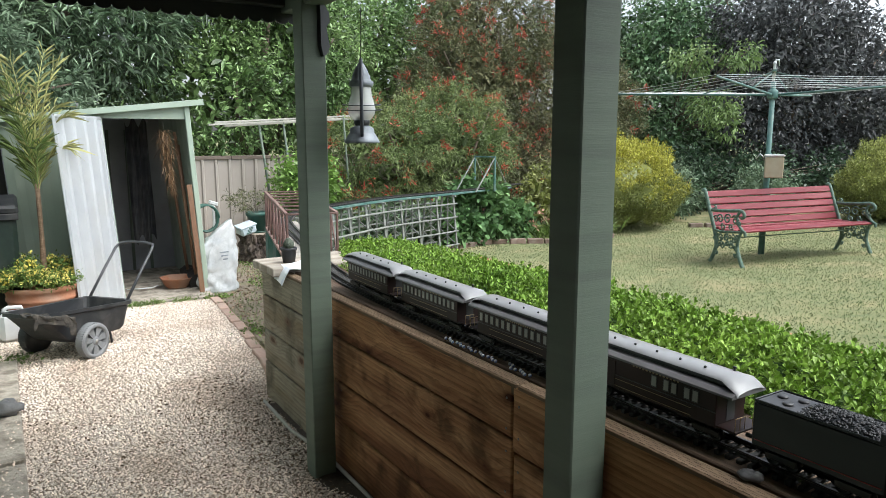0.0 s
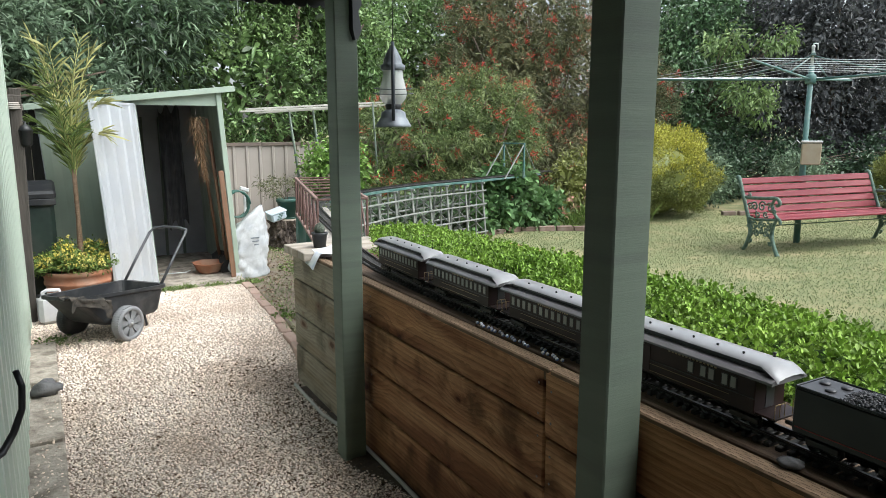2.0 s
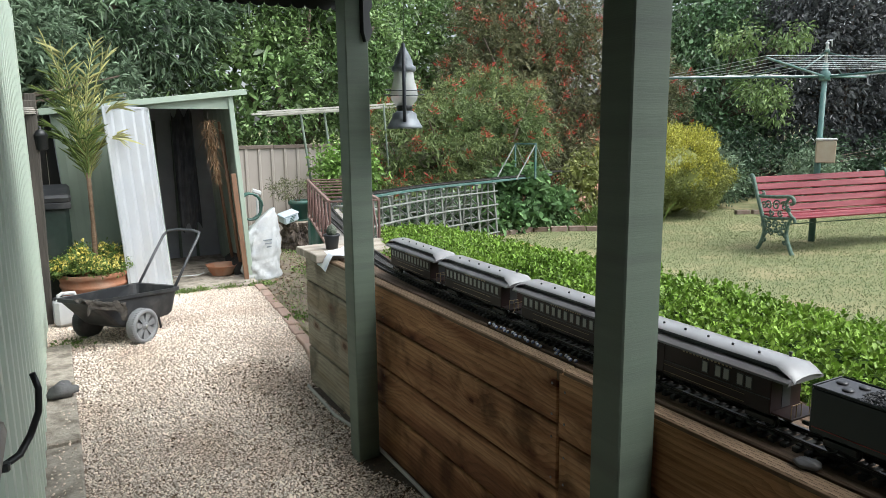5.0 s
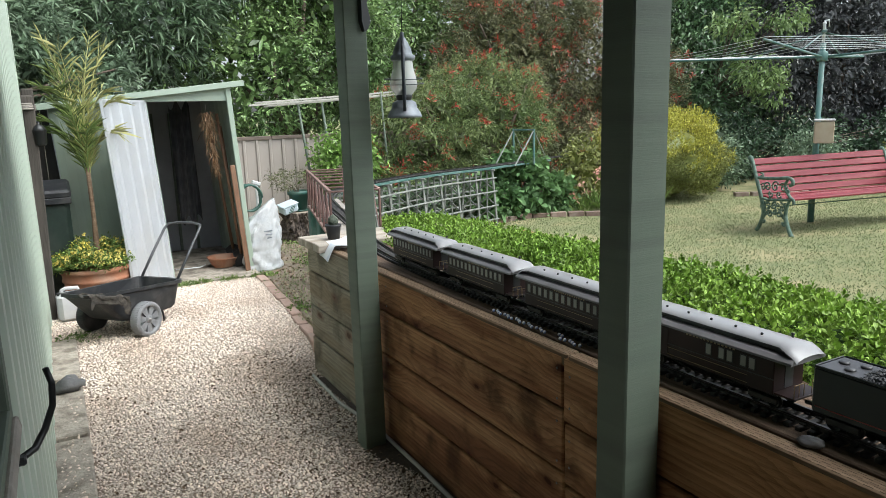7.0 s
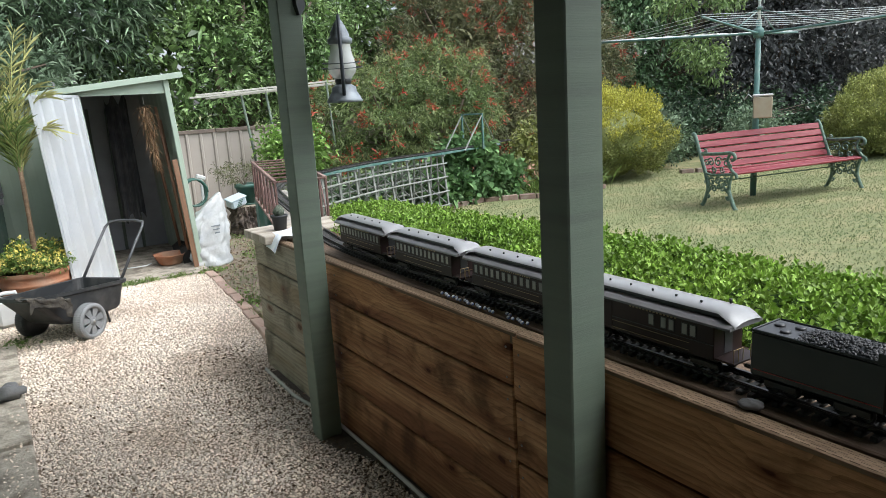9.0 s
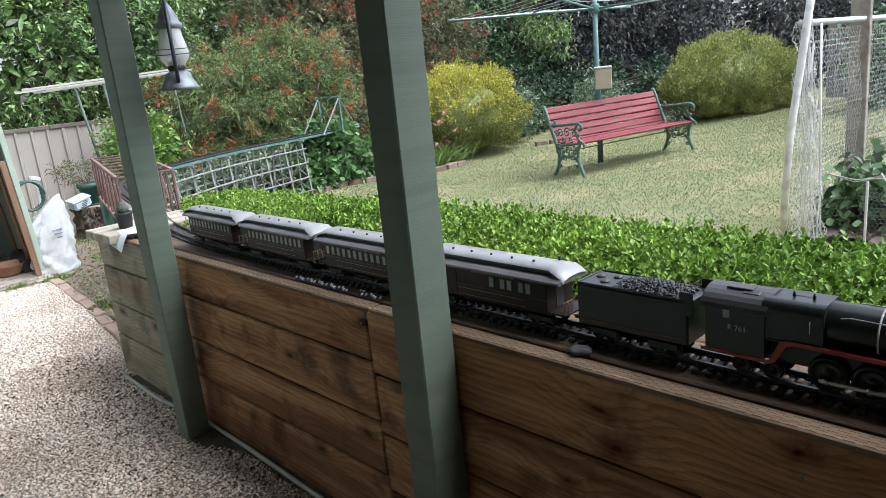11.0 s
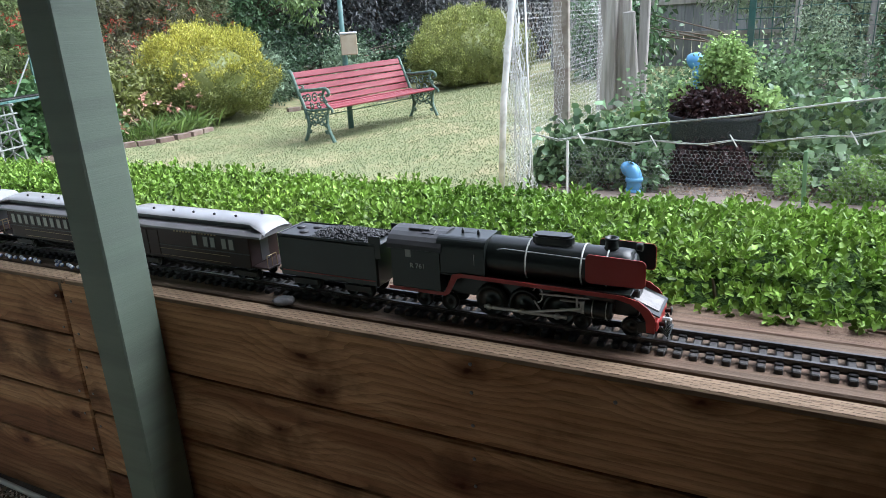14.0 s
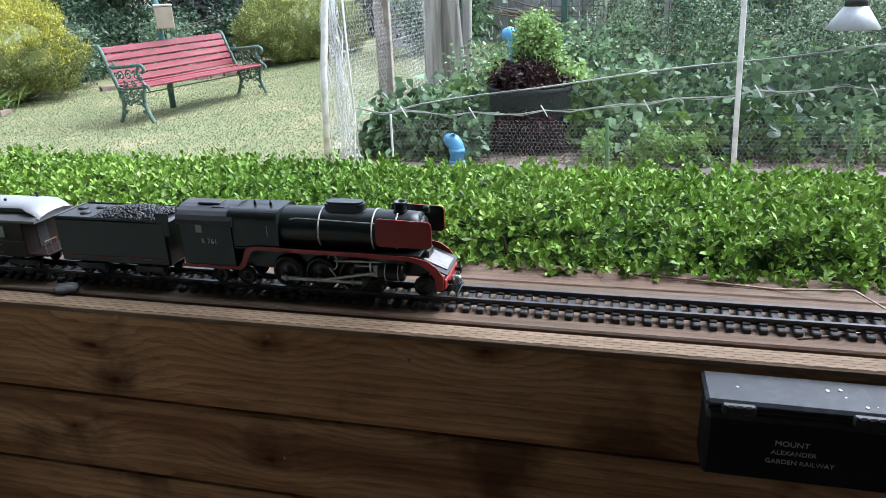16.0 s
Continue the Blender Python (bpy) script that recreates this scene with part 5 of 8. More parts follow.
for s in (1, -1):
    part("handrail", Geo().tube([(u, s * v, w) for u, v, w in hand], 0.0011, 6), M["steel"], loco)
    dfl = []
    for cx, cy, a0 in ((0.101, 0.047, 0), (0.009, 0.044, 90), (0.009, 0.009, 180), (0.101, 0.009, 270)):
        dfl += [(cx + 0.009 * math.cos(radians(a0 + 18 * k)), cy + 0.009 * math.sin(radians(a0 + 18 * k))) for k in range(6)]
    part("smoke_deflector", Geo().prism(dfl, 0.0022, Matrix.Translation((0.024, s * 0.052 + 0.0011, 0.106)) @ pose(0, 0, 0, 90, 0, 0)), M["enginered"], loco, "red smoke deflector plate")
    part("deflector_lining", Geo().prism([(0.001 + a * 0.98, 0.001 + b * 0.965) for a, b in dfl], 0.0012, Matrix.Translation((0.024, s * 0.0505 + 0.0006, 0.1065)) @ pose(0, 0, 0, 90, 0, 0)), M["engine"], loco, "black inner face of the deflector")
    val = [(0.0, 0.022), (0.0, 0.05), (0.012, 0.068), (0.03, 0.081), (0.06, 0.088), (0.39, 0.093), (0.407, 0.089), (0.425, 0.05), (0.43, 0.047), (0.56, 0.047), (0.56, 0.04), (0.425, 0.04), (0.415, 0.046), (0.396, 0.081), (0.386, 0.085), (0.07, 0.08), (0.046, 0.074), (0.026, 0.06), (0.017, 0.045), (0.015, 0.022)]
    part("valance", Geo().prism(val, 0.002, Matrix.Translation((0.004, s * 0.0525 + 0.001, 0.0)) @ pose(0, 0, 0, 90, 0, 0)), M["enginered"], loco, "red curved running-board valance")
    cyl = Geo().lathe([(0.019, 0), (0.0205, 0.003), (0.0205, 0.047), (0.019, 0.05), (0.004, 0.051)], 20, pose(0.085, s * 0.038, 0.052, 0, 90, 0))
    cyl.lathe([(0.013, 0), (0.013, 0.055)], 16, pose(0.083, s * 0.038, 0.078, 0, 90, 0))
    c = part("cylinder", cyl, M["engine"], loco)
    for u in (0.092, 0.118):
        part("cylinder_band", Geo().lathe([(0.0208, 0), (0.0214, 0), (0.0214, 0.002), (0.0208, 0.002)], 20, pose(u, s * 0.038, 0.052, 0, 90, 0), False), M["band"], c, "pale band")
    for u in (0.19, 0.262, 0.334):
        w = wheel_at("driving_wheel", u, s * 0.03, 0.034, loco)
    for u, r in ((0.05, 0.019), (0.145, 0.017), (0.43, 0.019), (0.49, 0.019)):
        wheel_at("bogie_wheel", u, s * 0.03, r, loco)
    rod = Geo().bar((0.17, s * 0.047, 0.026), (0.345, s * 0.047, 0.026), 0.0035, 0.008)
    for u in (0.19, 0.262, 0.334):
        rod.lathe([(0.0065, -0.002), (0.007, 0), (0.0065, 0.0025), (0.001, 0.003)], 12, pose(u, s * 0.047, 0.026, -90 * s, 0, 0))
    part("coupling_rod", rod, M["steel"], loco, "bright steel coupling rod")
    rod = Geo().bar((0.14, s * 0.05, 0.05), (0.262, s * 0.05, 0.026), 0.003, 0.006)
    rod.bar((0.13, s * 0.047, 0.062), (0.185, s * 0.047, 0.062), 0.004, 0.005).bar((0.13, s * 0.047, 0.043), (0.185, s * 0.047, 0.043), 0.004, 0.005)
    rod.bar((0.14, s * 0.048, 0.04), (0.14, s * 0.048, 0.066), 0.003, 0.01)
    part("connecting_rod", rod, M["steel"], loco, "bright steel connecting rod and slide bars")
    rod = Geo().bar((0.125, s * 0.049, 0.073), (0.225, s * 0.049, 0.07), 0.003, 0.0045)
    arc = [(0.228 + 0.01 * math.cos(a), s * 0.05, 0.068 + 0.016 * math.sin(a)) for a in [math.pi * (0.15 + 0.17 * k) for k in range(9)]]
    rod.tube(arc, 0.0016, 6).bar((0.236, s * 0.05, 0.056), (0.222, s * 0.05, 0.034), 0.0025, 0.004).bar((0.15, s * 0.05, 0.075), (0.15, s * 0.05, 0.05), 0.0025, 0.005)
    part("valve_gear", rod, M["steel"], loco, "bright valve gear links")
    part("window", Geo().box(0.014, 0.001, 0.018, pose(0.513, s * 0.0518, 0.125), 0.0004), M["blind"], loco, "cab side window")
    part("step", Geo().box(0.03, 0.002, 0.022, pose(0.02, s * 0.05, 0.03), 0.0006), M["engine"], loco)
cab = Geo()
arc = [(0.0515 * math.cos(a), 0.132 + 0.034 * math.sin(a)) for a in [math.pi * k / 12 for k in range(13)]]
cab.prism([(y, z) for y, z in arc] + [(-0.0515, 0.046), (0.0515, 0.046)], 0.115, Matrix.Translation((0.44, 0, 0)) @ Matrix(((0, 0, 1, 0), (1, 0, 0, 0), (0, 1, 0, 0), (0, 0, 0, 1))))
cab = part("cab", cab, M["engine"], loco)
rf = Geo()
rf.prism([(0.054 * math.cos(a), 0.1335 + 0.0355 * math.sin(a)) for a in [math.pi * k / 12 for k in range(13)]] + [(0.05 * math.cos(a), 0.1315 + 0.0335 * math.sin(a)) for a in [math.pi * (12 - k) / 12 for k in range(13)]],
         0.128, Matrix.Translation((0.436, 0, 0)) @ Matrix(((0, 0, 1, 0), (1, 0, 0, 0), (0, 1, 0, 0), (0, 0, 0, 1))))
rf.box(0.05, 0.028, 0.004, pose(0.5, 0.008, 0.169, 0, 0, 0), 0.001).box(0.03, 0.016, 0.003, pose(0.475, 0.022, 0.1655, -18, 0, 0), 0.001)
part("cab_roof", rf, M["clerestory"], cab)
fb = Geo()
shell = [(0.0485, 0.085)] + [(0.027 + 0.0215 * math.cos(a), 0.1435 + 0.0215 * math.sin(a)) for a in [math.pi / 2 * k / 7 for k in range(8)]]
shell += [(-y, z) for y, z in shell[::-1]]
fb.prism(shell, 0.108, Matrix.Translation((0.34, 0, 0)) @ Matrix(((0, 0, 1, 0), (1, 0, 0, 0), (0, 1, 0, 0), (0, 0, 0, 1))))
part("firebox", fb, M["engine"], loco)
for u in (0.37, 0.405):
    part("whistle", Geo().lathe([(0.003, 0), (0.003, 0.008), (0.0018, 0.009), (0.0018, 0.012)], 8, pose(u, 0.005, 0.163)), M["engine"], loco)
part("wash_band", Geo().box(0.0016, 0.0008, 0.024, pose(0.362, 0.0498, 0.124), 0.0003), M["band"], loco)
words("cab_number", "R 761", 0.0155, Matrix.Translation((0.492, 0.0525, 0.098)) @ pose(0, 0, 0, 90, 0, 180), M["band"], loco, "white painted engine number")
words("cab_number", "R 761", 0.0155, Matrix.Translation((0.492, -0.0525, 0.098)) @ pose(0, 0, 0, 90, 0, 0), M["band"], loco, "white painted engine number")
part("buffer_beam", Geo().box(0.008, 0.1, 0.02, pose(0.004, 0, 0.034), 0.002), M["enginered"], loco, "red buffer beam")
for s in (1, -1):
    part("buffer", Geo().lathe([(0.004, 0), (0.004, 0.01), (0.0085, 0.011), (0.0085, 0.0135), (0.001, 0.0145)], 14, pose(0.001, s * 0.033, 0.034, 0, -90, 0)), M["engine"], loco)
pilot = Geo()
for k in range(-4, 5):
    pilot.bar((-0.002, k * 0.01, 0.028), (-0.016, k * 0.0065, 0.006), 0.0025, 0.0025, 0.0005)
pilot.bar((-0.016, -0.032, 0.006), (-0.016, 0.032, 0.006), 0.003, 0.003, 0.0006)
part("pilot", pilot, M["engine"], loco)
part("front_platform", Geo().box(0.062, 0.096, 0.003, pose(0.026, 0, 0.064, 0, -22, 0), 0.001), M["engine"], loco)
part("tread_plate", Geo().box(0.05, 0.06, 0.002, pose(0.025, 0, 0.0665, 0, -22, 0), 0.0006), M["screw"], loco, "grey tread plate")
part("coupler", Geo().box(0.02, 0.012, 0.012, pose(-0.008, 0, 0.028), 0.003), M["steel"], loco)

# the tender
tender = thing("locomotive_tender", "black model tender heaped with coal", "model tender", "model train", train_pose(0.59))
tb = Geo().box(0.27, 0.104, 0.098, pose(0.137, 0, 0.084), 0.004)
body = part("tank", tb, M["engine"], tender)
for s in (1, -1):
    part("coping", Geo().box(0.262, 0.003, 0.006, pose(0.137, s * 0.0505, 0.1345), 0.0012), M["engine"], body)
    part("lining", Geo().box(0.255, 0.0012, 0.0022, pose(0.137, s * 0.0525, 0.05), 0.0004), M["enginered"], body, "thin red lining")
    part("side_sheet", Geo().box(0.03, 0.003, 0.05, pose(0.006, s * 0.05, 0.128), 0.001), M["engine"], body)
part("coping", Geo().box(0.003, 0.1, 0.006, pose(0.27, 0, 0.1345), 0.0012), M["engine"], body)
part("tank_deck", Geo().box(0.09, 0.09, 0.003, pose(0.222, 0, 0.134), 0.001), M["clerestory"], body)
for u, v in ((0.215, 0.02), (0.245, -0.01), (0.205, -0.02)):
    part("filler_lid", Geo().lathe([(0.011, 0), (0.011, 0.003), (0.008, 0.005), (0.001, 0.005)], 14, pose(u, v, 0.1355)), M["clerestory"], body)
coal = Geo()
cr = random.Random(4)
for k in range(620):
    u, v = cr.uniform(0.018, 0.185), cr.uniform(-0.045, 0.045)
    h = 0.133 + 0.014 * max(0, 1 - ((u - 0.1) / 0.09) ** 2) * (1 - (v / 0.05) ** 2)
    coal.blob((u, v, h), cr.uniform(0.0026, 0.0048), 5, 3, 0.5, k, (1, 1, 0.8))
tagged(part("coal", coal, M["coal"], tender, "heaped lumps of coal"), kind="stuff")
for s in (1, -1):
    for u in (0.045, 0.085, 0.19, 0.23):
        wheel_at("wheel", u, s * 0.03, 0.018, tender)
    for u in (0.065, 0.21):
        part("bogie_side", Geo().box(0.07, 0.004, 0.016, pose(u, s * 0.04, 0.022), 0.002), M["engine"], tender)
part("frame", Geo().box(0.25, 0.06, 0.012, pose(0.137, 0, 0.042), 0.002), M["engine"], tender)


# the carriages
def carriage(windows, baggage):
    c = thing("passenger_carriage", "dark maroon model carriage with a silver clerestory roof", "model carriage", "model train")
    L, W = 0.5, 0.106
    b0, b1 = (0.05, L - 0.05)
    body = part("body", Geo().box(b1 - b0, W, 0.082, pose(L / 2, 0, 0.079), 0.002), M["maroon"], c)
    for s in (1, -1):
        for u in windows:
            f = part("window", Geo().box(0.019, 0.0016, 0.03, pose(u, s * (W / 2 + 0.0006), 0.095), 0.0005), M["clerestory"], c, "dark window frame")
            part("pane", Geo().box(0.014, 0.0012, 0.025, pose(u, s * (W / 2 + 0.0014), 0.0952), 0.0004), M["blind"], f, "pale blind in the window")
        part("waist_rail", Geo().box(b1 - b0, 0.0016, 0.0025, pose(L / 2, s * (W / 2 + 0.0006), 0.074), 0.0005), M["clerestory"], body)
        for w in (0.046, 0.064):
            part("lining", Geo().box(0.27, 0.001, 0.0012, pose(L / 2, s * (W / 2 + 0.0003), w), 0.0003), M["gold"], body, "faded gold line")
        for k in range(14):
            part("letter_bar", Geo().box(0.006, 0.001, 0.006, pose(0.155 + 0.0105 * k, s * (W / 2 + 0.0003), 0.1155), 0.0003), M["gold"], body, "faded gold lettering")
        if baggage:
            for u in (0.37, 0.41):
                part("baggage_door", Geo().box(0.036, 0.002, 0.066, pose(u, s * (W / 2 + 0.0006), 0.078), 0.0006), M["maroon"], c, "sliding baggage door")
        part("truss_rod", Geo().tube([(0.12, s * 0.04, 0.038), (0.2, s * 0.04, 0.022), (0.3, s * 0.04, 0.022), (0.38, s * 0.04, 0.038)], 0.0013, 5), M["engine"], c)
        for u in (0.06, 0.105, 0.395, 0.44):
            wheel_at("wheel", u, s * 0.03, 0.0165, c)
        for u in (0.0825, 0.4175):
            part("bogie_side", Geo().box(0.075, 0.004, 0.014, pose(u, s * 0.041, 0.02), 0.002), M["engine"], c)
    for e, u0 in ((0, 0.0), (1, L)):
        sg = 1 if e == 0 else -1
        part("platform", Geo().box(0.05, 0.1, 0.005, pose(u0 + sg * 0.025, 0, 0.042), 0.001), M["maroon"], c)
        part("end_door", Geo().box(0.0016, 0.03, 0.06, pose(u0 + sg * 0.0496, 0, 0.077), 0.0005), M["clerestory"], c)
        for a, b in ((-0.049, -0.013), (0.013, 0.049)):
            rail = Geo().bar((u0 + sg * 0.003, a, 0.074), (u0 + sg * 0.003, b, 0.074), 0.0018, 0.0018, 0.0003)
            for v in (a + 0.001, (a + b) / 2, b - 0.001):
                rail.bar((u0 + sg * 0.003, v, 0.044), (u0 + sg * 0.003, v, 0.0735), 0.0016, 0.0016, 0.0003)
            part("end_railing", rail, M["gold"], c, "brass end railing")
        part("coupler", Geo().box(0.03, 0.01, 0.008, pose(u0 - sg * 0.008, 0, 0.028), 0.002), M["engine"], c)
    part("underframe", Geo().box(L - 0.1, 0.08, 0.012, pose(L / 2, 0, 0.036), 0.002), M["engine"], c)
    # lower roof, clerestory and upper roof
    turn = Matrix(((0, 0, 1, 0), (1, 0, 0, 0), (0, 1, 0, 0), (0, 0, 0, 1)))
    low = Geo().prism([(0.061, 0.119), (0.06, 0.124), (0.05, 0.131), (0.036, 0.1345), (-0.036, 0.1345), (-0.05, 0.131), (-0.06, 0.124), (-0.061, 0.119)], L - 0.012, Matrix.Translation((0.006, 0, 0)) @ turn)
    part("lower_roof", low, M["lowroof"], c)
    part("clerestory", Geo().box(L - 0.07, 0.07, 0.014, pose(L / 2, 0, 0.14), 0.003), M["clerestory"], c, "dark clerestory strip")
    up = Geo()
    vv, ff = [], []
    prof = [(0.04, 0.146), (0.036, 0.151), (0.02, 0.1555), (0, 0.157), (-0.02, 0.1555), (-0.036, 0.151), (-0.04, 0.146)]
    stations = [(0.0, -0.022), (0.012, -0.012), (0.03, -0.003), (0.05, 0.0), (L - 0.05, 0.0), (L - 0.03, -0.003), (L - 0.012, -0.012), (L, -0.022)]
    for u, dz in stations:
        for y, z in prof:
            vv.append((u, y * (1.0 if dz == 0 else 1.25), z + dz))
    k = len(prof)
    for i in range(len(stations) - 1):
        for j in range(k - 1):
            ff.append((i * k + j, i * k + j + 1, (i + 1) * k + j + 1, (i + 1) * k + j))
    up.add(vv, ff, True)
    part("upper_roof", up, M["carroof"], c, "silver roof with curved ends")
    for u in (0.11, 0.18, 0.25, 0.32, 0.39):
        part("roof_vent", Geo().lathe([(0.003, 0), (0.003, 0.003), (0.004, 0.004), (0.001, 0.006)], 8, pose(u, 0.018, 0.155)), M["engine"], c)
    part("stove_pipe", Geo().lathe([(0.003, 0), (0.003, 0.01), (0.0045, 0.011), (0.004, 0.014)], 8, pose(0.06, -0.02, 0.152)), M["engine"], c)
    return c


van = carriage([0.105, 0.128, 0.165, 0.188, 0.225], True)
van.matrix_world = train_pose(0.9)
coach = carriage([0.075 + 0.0292 * k for k in range(13)], False)
coach.matrix_world = train_pose(1.425)
for u in (1.95, 2.475):
    copy_thing(coach, train_pose(u))

# ---------- things lying on the deck ----------
M["stone"] = material("grey_stone", (0.08, 0.08, 0.083), (0.14, 0.137, 0.133), scale=14, rough=0.55, bump=0.3, bump_scale=60)
g = Geo().blob((0, 0, 0), 0.025, 16, 10, 0.35, 5, (0.75, 1.05, 0.42))
ob = solid("pebble", g, M["stone"], "smooth dark grey pebble lying beside the track", "stone")
ob.matrix_world = pose(0.058, 0.83, DECK + 0.0145, 0, 0, 25)
M["bead"] = material("white_glazed_bead", (0.7, 0.72, 0.75), (0.8, 0.82, 0.85), scale=8, rough=0.15, spots=(0.08, 0.16, 0.4), spot_scale=60, spot_amount=0.9)
bead = thing("bead_string", "string of glossy white and blue glass beads along the track", "bead string")
bm_mesh = Geo().blob((0, 0, 0), 0.0058, 10, 7).mesh("bead")
for k in range(27):
    y = 2.02 - k * 0.0165 - (0.03 if k > 18 else 0)
    ob = part("bead", bm_mesh, M["bead"], bead)
    ob.matrix_local = pose(0.068 + 0.006 * math.sin(k * 1.7) + (0.012 if k in (19, 20) else 0), y, DECK + 0.0105)
M["paper"] = material("white_paper", (0.72, 0.74, 0.76), (0.8, 0.81, 0.82), scale=5, rough=0.8, spots=(0.35, 0.45, 0.6), spot_scale=12, spot_amount=0.4)
g = Geo()
n = 8
vv = []
for i in range(n + 1):
    for j in range(n + 1):
        a, b = i / n, j / n
        z = 0.008 + 0.006 * math.sin(a * 5 + b * 3) + 0.012 * max(0, a - 0.75) * 4
        vv.append((0.17 * a, 0.22 * b, z - max(0, 0.22 - a) * 0.35))
ff = [(i * (n + 1) + j, (i + 1) * (n + 1) + j, (i + 1) * (n + 1) + j + 1, i * (n + 1) + j + 1) for i in range(n) for j in range(n)]
g.add(vv + [(x, y, z - 0.003) for x, y, z in vv], ff + [tuple(k + len(vv) for k in f[::-1]) for f in ff], True)
ob = solid("paper", g, M["paper"], "crumpled white printed paper on the deck end", "paper")
ob.matrix_world = pose(-0.035, 3.42, DECK + 0.024, 0, 0, -8)
M["cactus"] = material("grey_green_cactus", (0.04, 0.055, 0.038), (0.13, 0.15, 0.11), scale=160, rough=0.8, bump=0.6, bump_scale=220)
cactus = thing("potted_cactus", "small cactus in a black plastic pot on the deck", "potted plant", at=pose(0.1, 3.68, DECK + 0.025))
part("pot", Geo().lathe([(0.033, 0), (0.042, 0.07), (0.046, 0.07), (0.046, 0.082), (0.04, 0.082), (0.038, 0.066), (0.002, 0.066)], 20), M["blackplastic"], cactus)
g = Geo()
vv, ff = [], []
for i in range(9):
    th = math.pi * i / 8 / 1.15
    for k in range(24):
        a = 2 * math.pi * k / 24
        r = 0.03 * math.sin(th + 0.25) * (1.0 if k % 2 else 0.82)
        vv.append((r * math.cos(a), r * math.sin(a), 0.135 - 0.075 * i / 8 + 0.0))
for i in range(8):
    for k in range(24):
        ff.append((i * 24 + k, (i + 1) * 24 + k, (i + 1) * 24 + (k + 1) % 24, i * 24 + (k + 1) % 24))
ff.append(tuple(range(24)))
g.add(vv, ff, True)
part("cactus", g, M["cactus"], cactus)
wire = Geo().tube([(0.34, -0.35, DECK + 0.006), (0.31, -0.5, DECK + 0.01), (0.3, -0.62, DECK + 0.006), (0.26, -0.75, DECK + 0.03), (0.16, -0.82, DECK + 0.012), (0.12, -0.7, DECK + 0.006), (0.09, -0.62, DECK + 0.006)], 0.0022, 6)
M["wirered"] = material("brown_insulated_wire", (0.3, 0.2, 0.14), (0.4, 0.28, 0.2), scale=20, rough=0.5)
solid("track_wire", wire, M["wirered"], "thin brown wire lying over the track", "wire")

# ---------- the black case on the planter wall ----------
M["caselid"] = material("dusty_grey_black_lid", (0.016, 0.018, 0.021), (0.03, 0.033, 0.038), scale=12, rough=0.5, spots=(0.06, 0.063, 0.066), spot_scale=45, spot_amount=0.4, spec=0.3)
M["case"] = material("dusty_black_case", (0.006, 0.007, 0.009), (0.012, 0.013, 0.016), scale=8, rough=0.6, spots=(0.022, 0.024, 0.028), spot_scale=7, spot_amount=0.3, spec=0.2)
case = thing("equipment_case", "black plastic case with lettering fixed to the planter wall", "case", at=pose(-0.048, -0.665, 0.656))
part("base", Geo().box(0.08, 0.408, 0.128, pose(0.003, 0, -0.004), 0.006), M["case"], case)
part("front_lip", Geo().box(0.088, 0.414, 0.02, pose(-0.001, 0, 0.052), 0.006), M["caselid"], case, "dusty front lip")
lid = part("lid", Geo().box(0.092, 0.418, 0.014, pose(0.0, 0, 0.0715), 0.005), M["caselid"], case, "dusty lid with white specks")
for y in (0.162, -0.02):
    lt = part("latch", Geo().box(0.016, 0.05, 0.016, pose(-0.046, y, 0.067), 0.003), M["black"], case)
    for k in range(4):
        part("rib", Geo().box(0.005, 0.004, 0.016, pose(-0.0535, y - 0.018 + 0.012 * k, 0.068), 0.001), M["caselid"], lt)
part("seam", Geo().box(0.09, 0.412, 0.005, pose(0, 0, 0.0635), 0.001), M["black"], case)
sr = random.Random(9)
for k in range(9):
    part("paint_speck", Geo().blob((sr.uniform(-0.035, 0.03), sr.uniform(-0.1, 0.18), 0.079), sr.uniform(0.0015, 0.005), 7, 4, 0.6, k, (1, 0.8, 0.2)), M["band"], lid, "white droppings speck")
for k, (txt, dy) in enumerate((("MOUNT", 0.077), ("ALEXANDER", 0.073), ("GARDEN RAILWAY", 0.063))):
    words("lettering", txt, (0.0135, 0.0115, 0.0115)[k], Matrix.Translation((-0.0378, dy, 0.006 - 0.0165 * k)) @ pose(0, 0, 0, 90, 0, -90), M["band"], case, "hand-painted white lettering")


# ---------- hanging lantern ----------
M["lamptube"] = material("dark_blue_tin", (0.02, 0.024, 0.032), (0.05, 0.058, 0.07), scale=18, rough=0.45)
M["lampmetal"] = material("weathered_blue_grey_tin", (0.1, 0.116, 0.135), (0.24, 0.265, 0.29), scale=18, rough=0.5, metal=0.15, spots=(0.3, 0.33, 0.36), spot_scale=12)
M["globe"] = material("whitish_clear_globe", (0.8, 0.82, 0.82), (0.92, 0.93, 0.93), scale=9, rough=0.08, alpha=0.5)
lan = thing("hanging_lantern", "old hurricane lantern hanging from the beam on a wire", "lantern", at=pose(0.052, 2.63, 1.432, 0, 0, -25.8) @ Matrix.Diagonal((1.12, 1.12, 1.14, 1)))
part("base", Geo().lathe([(0.062, 0), (0.064, 0.006), (0.06, 0.012), (0.05, 0.03), (0.045, 0.036), (0.043, 0.052), (0.03, 0.06), (0.02, 0.064)], 24), M["lampmetal"], lan, "flared blue-grey tin base")
part("burner", Geo().lathe([(0.02, 0.05), (0.026, 0.062), (0.03, 0.075), (0.022, 0.088), (0.009, 0.1), (0.006, 0.13), (0.006, 0.2)], 18), M["black"], lan)
